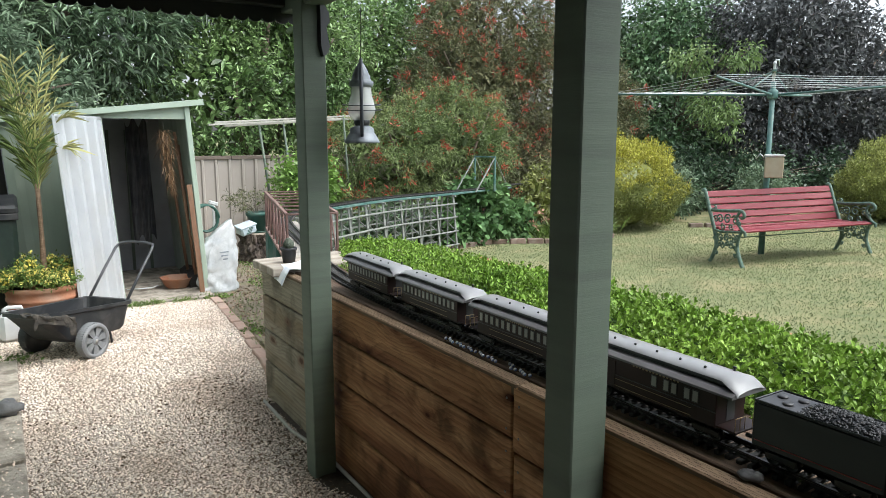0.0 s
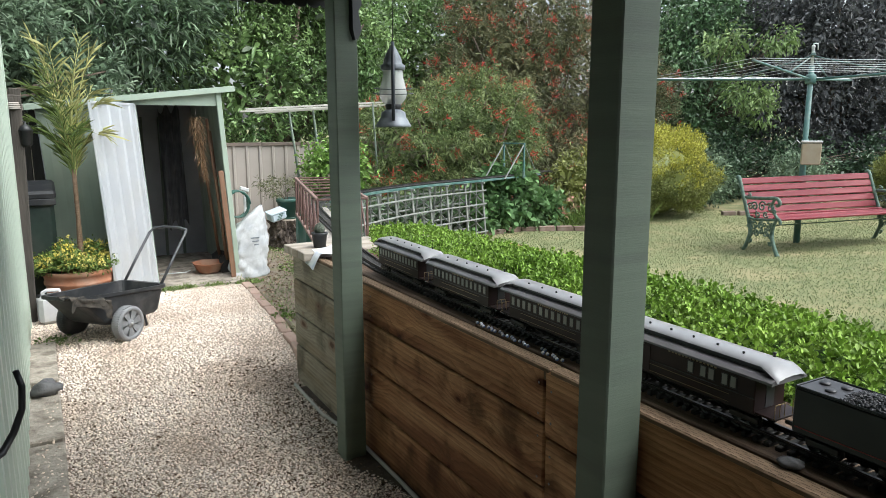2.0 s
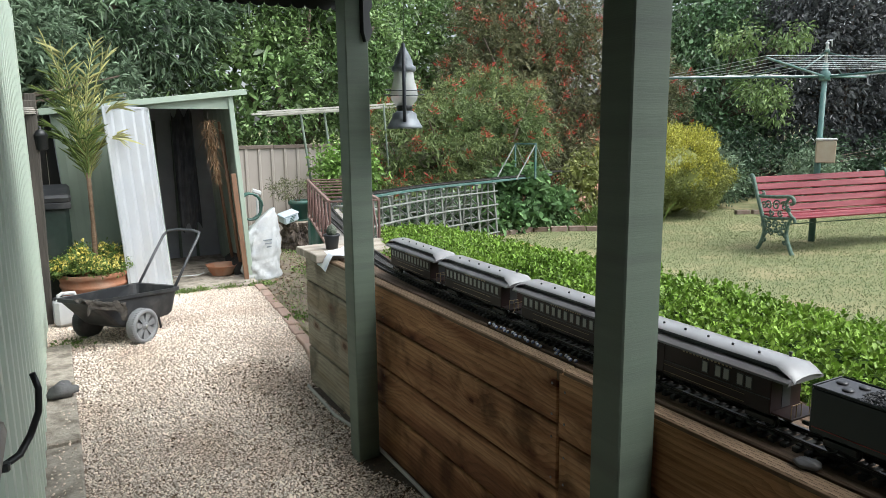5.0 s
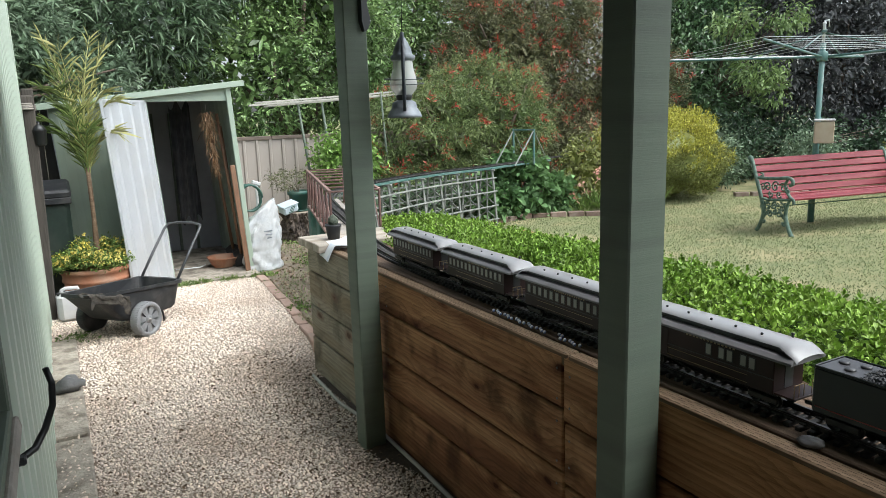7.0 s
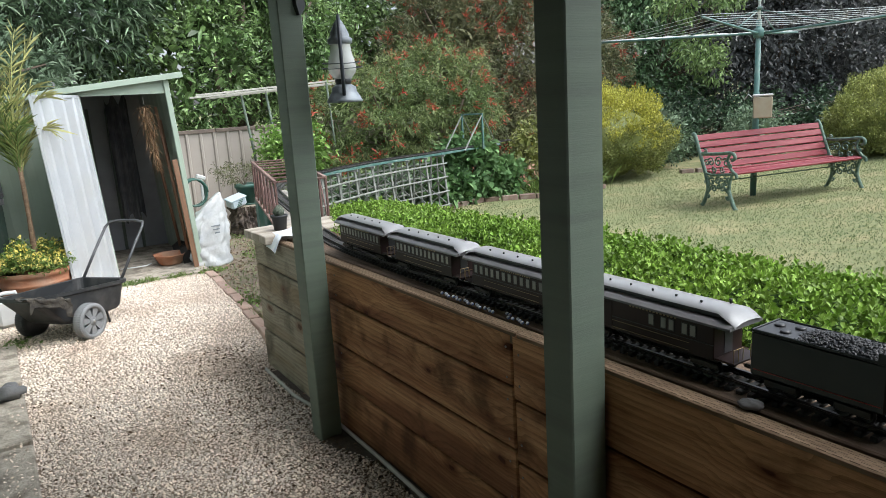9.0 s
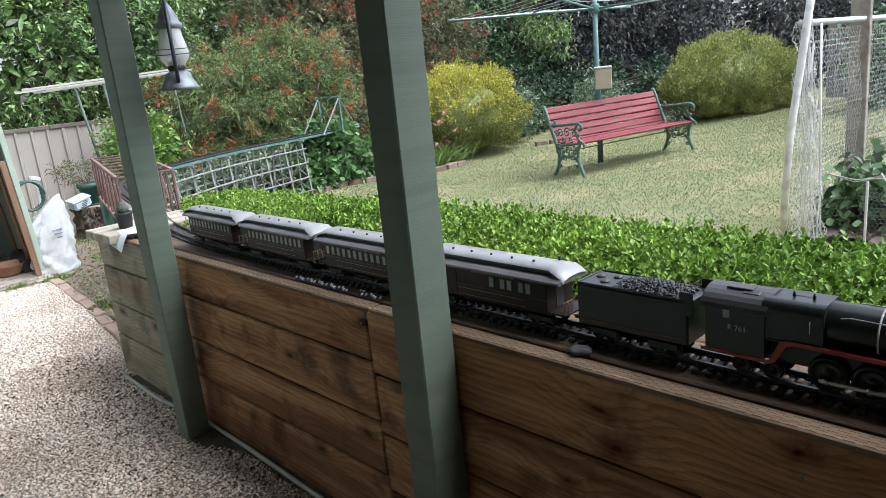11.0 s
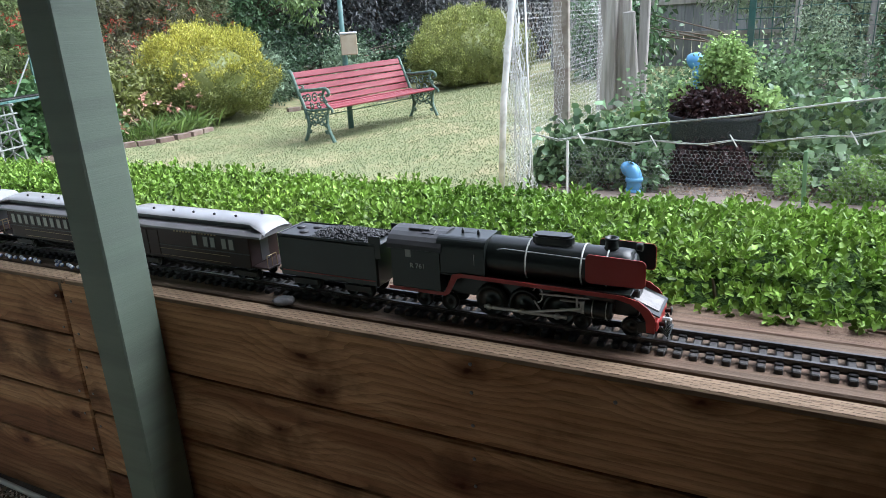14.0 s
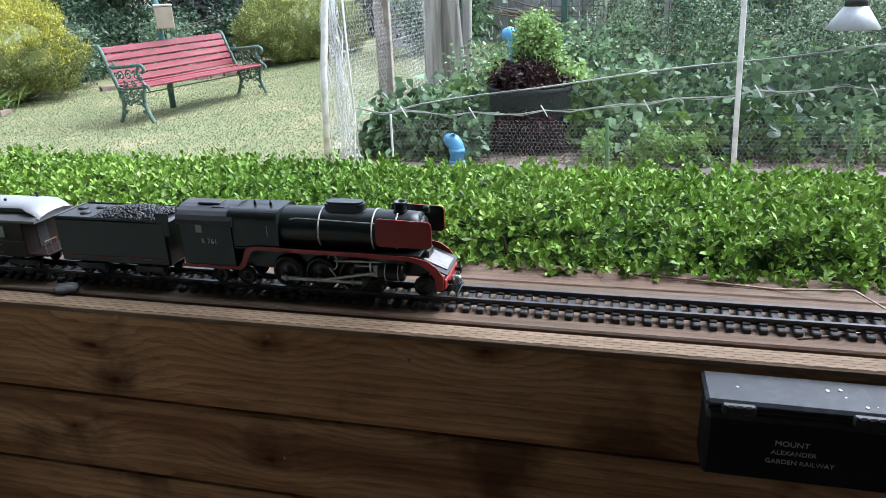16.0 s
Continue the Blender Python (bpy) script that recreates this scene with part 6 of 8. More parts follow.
part("globe", Geo().lathe([(0.03, 0.08), (0.047, 0.1), (0.051, 0.117), (0.046, 0.143), (0.038, 0.17), (0.035, 0.2)], 22, None, False), M["globe"], lan, "whitish glass globe")
part("cap", Geo().lathe([(0.037, 0.196), (0.043, 0.2), (0.044, 0.214), (0.035, 0.219), (0.031, 0.236), (0.022, 0.256), (0.009, 0.278), (0.002, 0.284)], 22), M["lampmetal"], lan, "tin chimney cap")
for s in (1, -1):
    tube = [(0, s * 0.05, 0.025), (0, s * 0.073, 0.08), (0, s * 0.071, 0.16), (0, s * 0.06, 0.22), (0, s * 0.02, 0.29)]
    part("side_tube", Geo().tube(tube, 0.0065, 8), M["lamptube"], lan, "dark tin side tube")
for z, r in ((0.118, 0.072), (0.135, 0.068)):
    ring = [(r * math.cos(a), r * math.sin(a), z + 0.006 * math.sin(a)) for a in [2 * math.pi * k / 28 for k in range(28)]]
    part("wire_guard", Geo().tube(ring, 0.0016, 6, False, True), M["lamptube"], lan)
for s in (1, -1):
    part("hanger", Geo().tube([(0, s * 0.012, 0.295), (0.003, s * 0.016, 0.42), (0, s * 0.01, 0.53), (-0.045, s * 0.004, 0.56)], 0.0014, 6), M["black"], lan)

# ---------- window beside the camera ----------
win = thing("window_1", "green framed window with a black catch in the steel wall", "window")
tagged(win, kind="structure")
for a, b, c, d in ((-5.2, 1.75, 0.8, 0.86), (-5.2, 1.75, 1.94, 2.0)):
    part("window_frame", Geo().box(0.06, b - a, d - c, pose(WX - 0.02, (a + b) / 2, (c + d) / 2), 0.004), M["post"], win)
for y in (1.72, 0.6, -1.0, -2.6):
    part("window_frame", Geo().box(0.06, 0.06, 1.09, pose(WX - 0.02, y, 1.4), 0.004), M["post"], win)
part("pane", Geo().box(0.006, 6.91, 1.1, pose(WX - 0.03, -1.745, 1.4), 0.001), M["black"], win, "dark reflecting pane")
part("window_sill", Geo().box(0.03, 1.1, 0.03, pose(WX + 0.008, 1.18, 0.815, 0, -12, 0), 0.004), M["greywood"], win, "grey timber sill")
br = Geo().tube([(WX, 1.62, 0.765), (WX + 0.045, 1.68, 0.768), (WX + 0.068, 1.7, 0.8), (WX + 0.088, 1.7, 0.85), (WX + 0.092, 1.7, 0.9), (WX + 0.084, 1.7, 0.935)], [0.008, 0.008, 0.0075, 0.007, 0.007, 0.0065], 10)
part("catch", br, M["black"], win, "curved black iron catch")
part("catch_plate", Geo().box(0.04, 0.025, 0.018, pose(WX + 0.01, 1.64, 0.765), 0.004), M["black"], win)

# ---------- dark timber post, bin and lantern by the shed corner ----------
post = thing("timber_post", "dark weathered timber post beside the steel wall", "post")
part("shaft", Geo().box(0.075, 0.09, 1.72, pose(-1.335, 5.9, 0.84, 0, 1.5, 0), 0.006), M["greypost"], post)
part("top_block", Geo().box(0.1, 0.12, 0.07, pose(-1.335, 5.9, 1.62, 0, 0, 12), 0.01), M["greypost"], post)
rope = [(-1.335 + 0.06 * math.cos(a), 5.9 + 0.07 * math.sin(a), 1.55 + 0.012 * a / 6.28) for a in [0.5 * k for k in range(50)]]
part("rope_wrap", Geo().tube(rope, 0.006, 6), M["greywood"], post, "pale rope wound round it")
M["bingreen"] = material("dark_bin_plastic", (0.01, 0.02, 0.015), (0.02, 0.036, 0.027), scale=9, rough=0.5, spots=(0.05, 0.055, 0.048), spot_scale=7, spot_amount=0.4)
bin_ = thing("compost_bin", "dark green compost bin with a grey lid", "compost bin")
part("tub", Geo().box(0.34, 0.36, 0.84, pose(-1.305, 6.4, 0.44), 0.03), M["bingreen"], bin_)
part("lid", Geo().box(0.38, 0.42, 0.07, pose(-1.305, 6.4, 0.94, 9, 0, 0), 0.02), M["blackplastic"], bin_, "grey hinged lid")
part("lid_rib", Geo().box(0.37, 0.02, 0.05, pose(-1.305, 6.2, 0.86), 0.005), M["blackplastic"], bin_)
part("stand", Geo().box(0.34, 0.34, 0.07, pose(-1.305, 6.4, 0.03), 0.01), M["blackplastic"], bin_)
ol = thing("wall_lantern", "small black carriage lantern on the timber post", "lantern", at=pose(-1.27, 5.86, 1.3))
part("body", Geo().lathe([(0.03, 0), (0.04, 0.01), (0.045, 0.1), (0.05, 0.105), (0.03, 0.14), (0.008, 0.15), (0.008, 0.17)], 6), M["black"], ol)
part("arm", Geo().tube([(0, 0, 0.16), (-0.03, 0.01, 0.19), (-0.06, 0.02, 0.18)], 0.006, 6), M["black"], ol)

# ---------- wheeled cart ----------
M["tubegrey"] = material("dark_grey_tube_paint", (0.035, 0.037, 0.04), (0.06, 0.062, 0.066), scale=10, rough=0.35)
M["tyre"] = material("grey_plastic_tyre", (0.16, 0.165, 0.17), (0.22, 0.225, 0.23), scale=10, rough=0.6, bump=0.2, bump_scale=90)
cart = thing("garden_cart", "black plastic two-wheeled garden cart with a tube handle", "cart", at=pose(-0.938, 5.233, 0.0, 0, 0, 41.5))
L = 0.64


def rounded(l0, l1, w, z, r, k=5):
    out = []
    for cx, cy, a0 in ((l1 - r, w / 2 - r, 0), (l0 + r, w / 2 - r, 90), (l0 + r, -w / 2 + r, 180), (l1 - r, -w / 2 + r, 270)):
        for i in range(k):
            a = radians(a0 + 90 * i / (k - 1))
            out.append((cx + r * math.cos(a), cy + r * math.sin(a), z))
    return out


rings = [rounded(-0.1, 0.38, 0.3, 0.1, 0.04), rounded(-0.14, 0.395, 0.33, 0.12, 0.04), rounded(-0.325, 0.425, 0.39, 0.272, 0.05), rounded(-0.35, 0.445, 0.425, 0.277, 0.05),
         rounded(-0.35, 0.445, 0.425, 0.3, 0.05), rounded(-0.315, 0.415, 0.375, 0.3, 0.045), rounded(-0.14, 0.38, 0.31, 0.135, 0.04), rounded(-0.09, 0.365, 0.28, 0.112, 0.04)]
k = len(rings[0])
vv = [p for r in rings for p in r]
# the nose end lifts
vv = [(x, y * (1 - 1.15 * max(0.0, -x - 0.02)), z + max(0, 0.05 - x) * 0.17) for x, y, z in vv]
ff = [(i * k + j, i * k + (j + 1) % k, (i + 1) * k + (j + 1) % k, (i + 1) * k + j) for i in range(len(rings) - 1) for j in range(k)]
ff += [tuple(range(k))[::-1], tuple(range((len(rings) - 1) * k, len(rings) * k))]
part("tub", Geo().add(vv, ff, False), M["blackplastic"], cart)
for s in (1, -1):
    w = Geo().lathe([(0.08, -0.03), (0.106, -0.036), (0.118, -0.028), (0.121, 0), (0.118, 0.028), (0.106, 0.036), (0.09, 0.034), (0.086, 0.0), (0.03, 0.0)], 36)
    for t in range(48):
        a = 2 * math.pi * t / 48
        w.box(0.006, 0.008, 0.06, pose(0, 0, 0, 0, 0, math.degrees(a)) @ pose(0.1175, 0, 0), 0.0015)
    # the far wheel is coloured black for the shade it stands in
    wh = part("wheel", w, M["tyre" if s < 0 else "blackplastic"], cart, "grey plastic wheel" if s < 0 else "far wheel coloured black for the shade under the cart")
    wh.matrix_local = pose(0.0, s * 0.235, 0.121, -90 * (1 if s > 0 else -1), 0, 0)
    rim = Geo().lathe([(0.03, 0.002), (0.03, 0.026), (0.014, 0.032), (0.001, 0.032)], 18)
    for t in range(7):
        wedge = [(0.02, -0.011), (0.09, -0.026), (0.09, 0.026), (0.02, 0.011)]
        rim.prism(wedge, 0.014, pose(0, 0, 0.012, 0, 0, 360 / 7 * t + 12))
    part("spokes", rim, M["tyre" if s < 0 else "blackplastic"], wh)
    # a black disc puts the shade of the spoke gaps into colour
    part("wheel_back", Geo().lathe([(0.089, -0.006), (0.089, -0.002), (0.001, -0.002)], 24), M["black"], wh, "black disc for the shade in the spoke gaps")
    part("hub_cap", Geo().lathe([(0.011, 0.03), (0.011, 0.037), (0.001, 0.039)], 12), M["steel"], wh)
part("axle", Geo().tube([(0.0, -0.2, 0.121), (0.0, 0.2, 0.121)], 0.008, 8), M["steel"], cart)
hp = [(0.42, -0.165, 0.29), (0.58, -0.165, 0.47), (0.72, -0.165, 0.62), (0.755, -0.15, 0.65), (0.77, -0.07, 0.662), (0.77, 0.07, 0.662), (0.755, 0.15, 0.65), (0.72, 0.165, 0.62), (0.58, 0.165, 0.47), (0.42, 0.165, 0.29)]
part("handle", Geo().tube(hp, 0.0105, 10), M["tubegrey"], cart, "bent dark grey tube handle")
part("prop_stand", Geo().tube([(0.28, -0.12, 0.12), (0.3, -0.12, 0.008), (0.3, 0.12, 0.008), (0.28, 0.12, 0.12)], 0.009, 6), M["black"], cart)
rag = Geo()
na, nb = 30, 34
vv = []
for i in range(na + 1):
    for j in range(nb + 1):
        a, b = i / na, j / nb
        x = -0.365 + 0.235 * a + 0.02 * noise.noise(Vector((b * 5, a * 3, 2.0)))
        rim = -0.225 * (0.62 + 0.38 * a)
        inner = 0.16 * (0.6 + 0.3 * noise.noise(Vector((a * 4, 0.3, 0))))
        drop = 0.055 + 0.1 * max(0.0, noise.noise(Vector((a * 5.5, 1.7, 0)))) + (0.07 if a > 0.86 else 0.0)
        way = b * (inner + drop)
        crease = 0.016 * noise.noise(Vector((a * 7, b * 6, 4.0))) + 0.008 * noise.noise(Vector((a * 17, b * 15, 8.0)))
        if way < inner:
            y, z = rim + inner - way, 0.374 - 0.06 * a - 0.02 * math.sin(math.pi * way / inner) + crease
        else:
            y, z = rim - 0.014 - 0.25 * abs(crease), 0.372 - 0.06 * a - (way - inner) + 0.3 * crease
            x += 0.5 * crease
        vv.append((x, y, z + 0.006))
ff = [(i * (nb + 1) + j, (i + 1) * (nb + 1) + j, (i + 1) * (nb + 1) + j + 1, i * (nb + 1) + j + 1) for i in range(na) for j in range(nb)]
rag.add(vv + [(x, y + 0.003, z - 0.003) for x, y, z in vv], ff + [tuple(q + len(vv) for q in f[::-1]) for f in ff], True)
M["rag"] = material("dirty_black_cloth", (0.015, 0.014, 0.013), (0.085, 0.073, 0.058), scale=30, rough=0.9, bump=0.5, bump_scale=50)
rg = solid("rag", rag, M["rag"], "dirty dark cloth draped over the cart nose", "cloth")
rg.matrix_world = pose(-0.938, 5.233, 0.0, 0, 0, 41.5)

# ---------- jerrycan ----------
M["can"] = material("grey_white_plastic", (0.5, 0.5, 0.5), (0.6, 0.6, 0.59), scale=6, rough=0.45, spots=(0.35, 0.34, 0.33), spot_scale=5)
can = thing("jerrycan", "grubby white plastic jerrycan standing on the gravel", "jerrycan", at=pose(-1.215, 5.78, 0.01, 0, 0, 8))
part("body", Geo().box(0.19, 0.13, 0.215, pose(0, 0, 0.107), 0.028), M["can"], can)
part("handle", Geo().tube([(-0.06, 0, 0.19), (-0.055, 0, 0.235), (-0.03, 0, 0.245), (0.05, 0, 0.24), (0.06, 0, 0.2)], 0.014, 8), M["can"], can)
part("cap", Geo().lathe([(0.02, 0), (0.02, 0.02), (0.001, 0.022)], 14, pose(-0.07, 0, 0.2)), M["black"], can)

# ---------- palm in a terracotta pot with yellow flowers ----------
M["terracotta"] = material("terracotta", (0.36, 0.15, 0.08), (0.45, 0.22, 0.13), scale=7, rough=0.85, bump=0.25, bump_scale=50, spots=(0.4, 0.3, 0.23), spot_scale=5)
M["palmstem"] = material("brown_palm_stem", (0.12, 0.075, 0.045), (0.21, 0.14, 0.085), scale=12, rough=0.85, bump=0.6, bump_scale=40, stretch=(1, 1, 4))
M["frond"] = leaf_material("palm_leaflet", (0.15, 0.22, 0.065), (0.27, 0.335, 0.11), spread=0.5, rough=0.4)
M["frondyellow"] = leaf_material("yellowing_palm_leaflet", (0.38, 0.4, 0.14), (0.6, 0.57, 0.26), spread=0.45, rough=0.4)
M["yellow"] = leaf_material("yellow_petal", (0.75, 0.62, 0.1), (0.85, 0.76, 0.3), spread=0.2)
PX, PY = -1.01, 6.14
pot = thing("terracotta_pot", "large terracotta pot on the ground by the shed", "pot", at=pose(PX, PY, 0) @ Matrix.Diagonal((0.95, 0.95, 0.97, 1)))
part("pot_body", Geo().lathe([(0.19, 0), (0.205, 0.02), (0.235, 0.14), (0.24, 0.15), (0.248, 0.155), (0.248, 0.172), (0.241, 0.178), (0.252, 0.235), (0.262, 0.24), (0.262, 0.258), (0.255, 0.264), (0.264, 0.31), (0.276, 0.315), (0.278, 0.345), (0.268, 0.352), (0.252, 0.34), (0.24, 0.29), (0.002, 0.29)], 40), M["terracotta"], pot)
fl = thing("yellow_flowers", "mass of small yellow flowers filling the pot", "flowers", at=pose(PX, PY, 0.3))
fr = np.random.default_rng(8)
n = 1300
th, ra = fr.uniform(0, 6.283, n), 0.285 * np.sqrt(fr.uniform(0, 1, n))
hh = (0.15 + 0.07 * np.sin(th * 3 + 1)) * np.sqrt(np.maximum(0, 1 - (ra / 0.33) ** 2)) * fr.uniform(0.3, 1.0, n)
c = np.stack([ra * np.cos(th) - 0.025, ra * np.sin(th), 0.03 + hh], 1)
v, f = foliage(fr, c, unit(c), 6, 0.02, 0.028, 0.012, "leaf", 0.4, 0.1)
part("leaves", arr_mesh("leaves", v, f, M["weed"]), M["weed"], fl)
c2 = c[:560] + np.array([0, 0, 0.025])
v, f = foliage(fr, c2, unit(c2) + np.array([0, 0, 0.6]), 5, 0.005, 0.018, 0.016, "leaf", 0.3, 0.1)
part("petals", arr_mesh("petals", v, f, M["yellow"]), M["yellow"], fl, "small yellow petals")
palm = thing("potted_palm", "young slender palm with narrow upright green and yellowing fronds", "palm", at=pose(PX, PY, 0.27))
part("stem", Geo().tube([(0.04, 0, 0.0), (0.025, 0, 0.2), (0.03, 0.01, 0.45), (0.03, 0, 0.66), (0.03, 0, 0.84)], [0.028, 0.024, 0.017, 0.018, 0.016], 10), M["palmstem"], palm)
pr = random.Random(3)
for k in range(18):
    az = k * 2.4 + pr.uniform(-0.3, 0.3)
    rise = k / 17
    ln = pr.uniform(0.62, 0.8) + 0.42 * rise
    base = Vector((0.03, 0, 0.74 + 0.12 * rise))
    dirn = Vector((math.cos(az), math.sin(az), 0))
    pts = []
    for i in range(9):
        t = i / 8
        out = ln * ((0.2 - 0.14 * rise) * t + (0.19 - 0.08 * rise) * t * t)
        up = ln * ((0.9 + 0.12 * rise) * t - (0.4 - 0.3 * rise) * t * t * t)
        pts.append(base + dirn * out + Vector((-0.03 * t, 0, up)))
    mt = M["frondyellow" if k % 5 in (0, 3) or k > 14 else "frond"]
    fr_ob = part("frond", Geo().tube(pts, [0.006 - 0.0005 * i for i in range(9)], 5), mt, palm)
    P, D = [], []
    for i in range(19):
        t = 0.14 + 0.86 * i / 19
        q = t * 8
        a = pts[min(7, int(q))].lerp(pts[min(8, int(q) + 1)], q - int(q))
        tang = (pts[min(8, int(q) + 1)] - pts[min(7, int(q))]).normalized()
        side = tang.cross(Vector((-dirn.y, dirn.x, 0.3))).cross(tang).normalized()
        for s in (1, -1):
            P.append(a)
            D.append(side * s * pr.uniform(0.35, 0.8) + tang * 0.9 + Vector((pr.uniform(-0.3, 0.3), pr.uniform(-0.3, 0.3), pr.uniform(-0.2, 0.25))))
    v, f = leaf_arrays(np.array(P), np.array(D), fr, 0.175, 0.008, 0.5, 0.2, 0.3, 0.35)
    part("blade", arr_mesh("blade", v, f, mt), mt, fr_ob)

# ---------- shed contents ----------
M["raffia"] = leaf_material("dry_stalk", (0.15, 0.085, 0.04), (0.25, 0.155, 0.08), spread=0.5, through=0.1)
rf = thing("dried_bunch", "bunch of dry brown stalks hanging in the shed", "dried plants", at=pose(0.07, 6.78, 1.53))
run = fr.uniform(0, 1, 700) ** 1.3
P = np.stack([0.05 * run + fr.normal(size=700) * (0.032 - 0.02 * run), fr.normal(size=700) * 0.022, -0.54 * run], 1)
D = fr.normal(size=(700, 3)) * np.array([0.34, 0.3, 0.35]) + np.array([0.1, 0, -1.0])
v, f = thin_arrays(P, D, fr, 0.1, 0.004, 0.5)
tagged(part("dry_stalk", arr_mesh("dry_stalk", v, f, M["raffia"]), M["raffia"], rf), kind="stuff")
part("string", Geo().tube([(0, 0, 0.06), (0, 0, 0)], 0.003, 5), M["greywood"], rf)
M["handle"] = material("worn_tool_handle", (0.15, 0.075, 0.04), (0.23, 0.13, 0.075), scale=8, rough=0.6, stretch=(4, 4, 0.5))
for k, (x, y, lean, h) in enumerate(((0.31, 6.86, 4.2, 1.48), (0.33, 7.0, 3.2, 1.36), (0.3, 7.15, 5, 1.5))):
    tool = thing("garden_tool", "long-handled garden tool leaning inside the shed", "garden tool", "garden tools", pose(x, y, 0.03, -4, -lean, 0))
    part("handle", Geo().tube([(0, 0, 0.12), (0, 0, h)], [0.015, 0.014], 8), M["handle"], tool)
    bl = [(-0.07, 0), (0.07, 0), (0.075, 0.14), (0.02, 0.17), (-0.02, 0.17), (-0.075, 0.14)]
    part("blade", Geo().prism(bl, 0.004, pose(0, 0.0, 0.0, 86, 0, 0)), M["rail"], tool)
plank_ = solid("loose_plank", Geo().box(0.045, 0.022, 1.0, pose(0.262, 6.61, 0.53, -2, -3.4, 0), 0.003), M["handle"], "brown board standing in the shed doorway", "plank")
hoe = thing("terracotta_tray", "terracotta tray standing on the shed floor", "tray", at=pose(0.14, 6.95, 0.03))
part("tray_body", Geo().lathe([(0.1, 0), (0.12, 0.02), (0.16, 0.1), (0.165, 0.1), (0.15, 0.085), (0.11, 0.02), (0.002, 0.015)], 7), M["terracotta"], hoe)
solid("float_ball", Geo().blob((-0.36, 7.2, 0.62), 0.06, 14, 10, 0.0, 0, (0.6, 0.6, 1.25)), M["blackplastic"], "black oval bag hanging on the shed wall", "bag")
for k, x in enumerate((-0.42, -0.24, -0.06, 0.12)):
    solid("shed_stud", Geo().box(0.028, 0.03, 1.5, pose(x, 8.12, 0.78), 0.003), M["post"], "dark steel upright on the shed back wall", "post", "shed studs")
g = Geo()
nu, nv = 16, 12
vv = [(-0.16 + 0.2 * i / nu + 0.02 * (j / nv), 7.42 + 0.03 * math.sin(i * 1.3 + j * 0.25) + 0.02 * noise.noise(Vector((i * 0.4, j * 0.3, 2))), 1.6 - 1.15 * j / nv - 0.05 * math.sin(i * 0.8)) for j in range(nv + 1) for i in range(nu + 1)]
ff = [(j * (nu + 1) + i, j * (nu + 1) + i + 1, (j + 1) * (nu + 1) + i + 1, (j + 1) * (nu + 1) + i) for j in range(nv) for i in range(nu)]
g.add(vv + [(x, y + 0.006, z) for x, y, z in vv], ff + [tuple(q + len(vv) for q in f[::-1]) for f in ff], True)
solid("hanging_tarp", g, M["blackplastic"], "black tarpaulin hanging in folds inside the shed", "tarpaulin")
rake = Geo().tube([(-0.3, 7.0, 0.045), (-0.18, 6.95, 0.05), (-0.08, 6.97, 0.045), (-0.02, 7.02, 0.05)], 0.006, 6)
solid("wire_loop", rake, M["wire"], "bent wire lying on the shed floor", "wire")

# ---------- white bag, hoses, stump, tubs ----------
M["bag"] = material("white_woven_sack", (0.42, 0.43, 0.43), (0.55, 0.56, 0.56), scale=9, rough=0.45, bump=0.4, bump_scale=30, spots=(0.4, 0.44, 0.48), spot_scale=7, spot_amount=0.4)
bag = thing("white_sack", "crumpled white plastic sack standing by the shed", "sack", at=pose(0.47, 6.72, 0.0))
vv, ff = [], []
ni, nk = 44, 40
for i in range(ni + 1):
    t = i / ni
    w = 0.165 * (1 - 0.28 * t ** 3) * (1.0 if i else 0.93)
    for k in range(nk):
        a = 2 * math.pi * k / nk
        e = abs(math.cos(a)) ** 0.75 * (1 if math.cos(a) > 0 else -1), abs(math.sin(a)) ** 0.75 * (1 if math.sin(a) > 0 else -1)
        fold = abs(noise.noise(Vector((e[0] * 2.4 + 1.5 * t, e[1] * 2.4, t * 3.0))))
        fine = abs(noise.noise(Vector((e[0] * 6 - 2 * t, e[1] * 6, t * 8.0 + 3))))
        cr_ = 0.86 + 0.55 * fold + 0.2 * fine
        top = 0.6 + 0.09 * e[0] - 0.05 * abs(noise.noise(Vector((e[0] * 5, e[1] * 5, 9.0))))
        vv.append((e[0] * w * cr_ + 0.03 * t, e[1] * 0.12 * (1 - 0.65 * t) * cr_, top * t))
for i in range(ni):
    for k in range(nk):
        ff.append((i * nk + k, i * nk + (k + 1) % nk, (i + 1) * nk + (k + 1) % nk, (i + 1) * nk + k))
ff.append(tuple(range(nk))[::-1])
ff.append(tuple(range(ni * nk, (ni + 1) * nk)))
part("sack_body", Geo().add(vv, ff, True), M["bag"], bag)
for k in range(3):
    part("print_bar", Geo().box(0.05 + 0.02 * k, 0.004, 0.012, pose(0.05, -0.125 + 0.02 * k, 0.32 + 0.03 * k, 0, 0, 12), 0.001), M["lampmetal"], bag, "faded blue print")
hs = thing("garden_hose", "coiled green garden hose hung behind the sack", "hose")
coil = [(0.44 + 0.11 * math.cos(a), 6.86 + 0.006 * a, 0.68 + 0.13 * math.sin(a)) for a in [0.35 * k for k in range(64)]]
part("coil", Geo().tube(coil, 0.009, 7), M["darkgreen"], hs)
tap = thing("white_tap_fitting", "white plastic pipe fitting standing by the fence", "pipe", at=pose(0.52, 6.95, 0.0))
part("pipe", Geo().tube([(0, 0, 0), (0, 0, 0.82)], 0.014, 8), M["can"], tap)
part("head", Geo().box(0.09, 0.04, 0.04, pose(0, 0, 0.82, 0, 20, 0), 0.008), M["can"], tap)
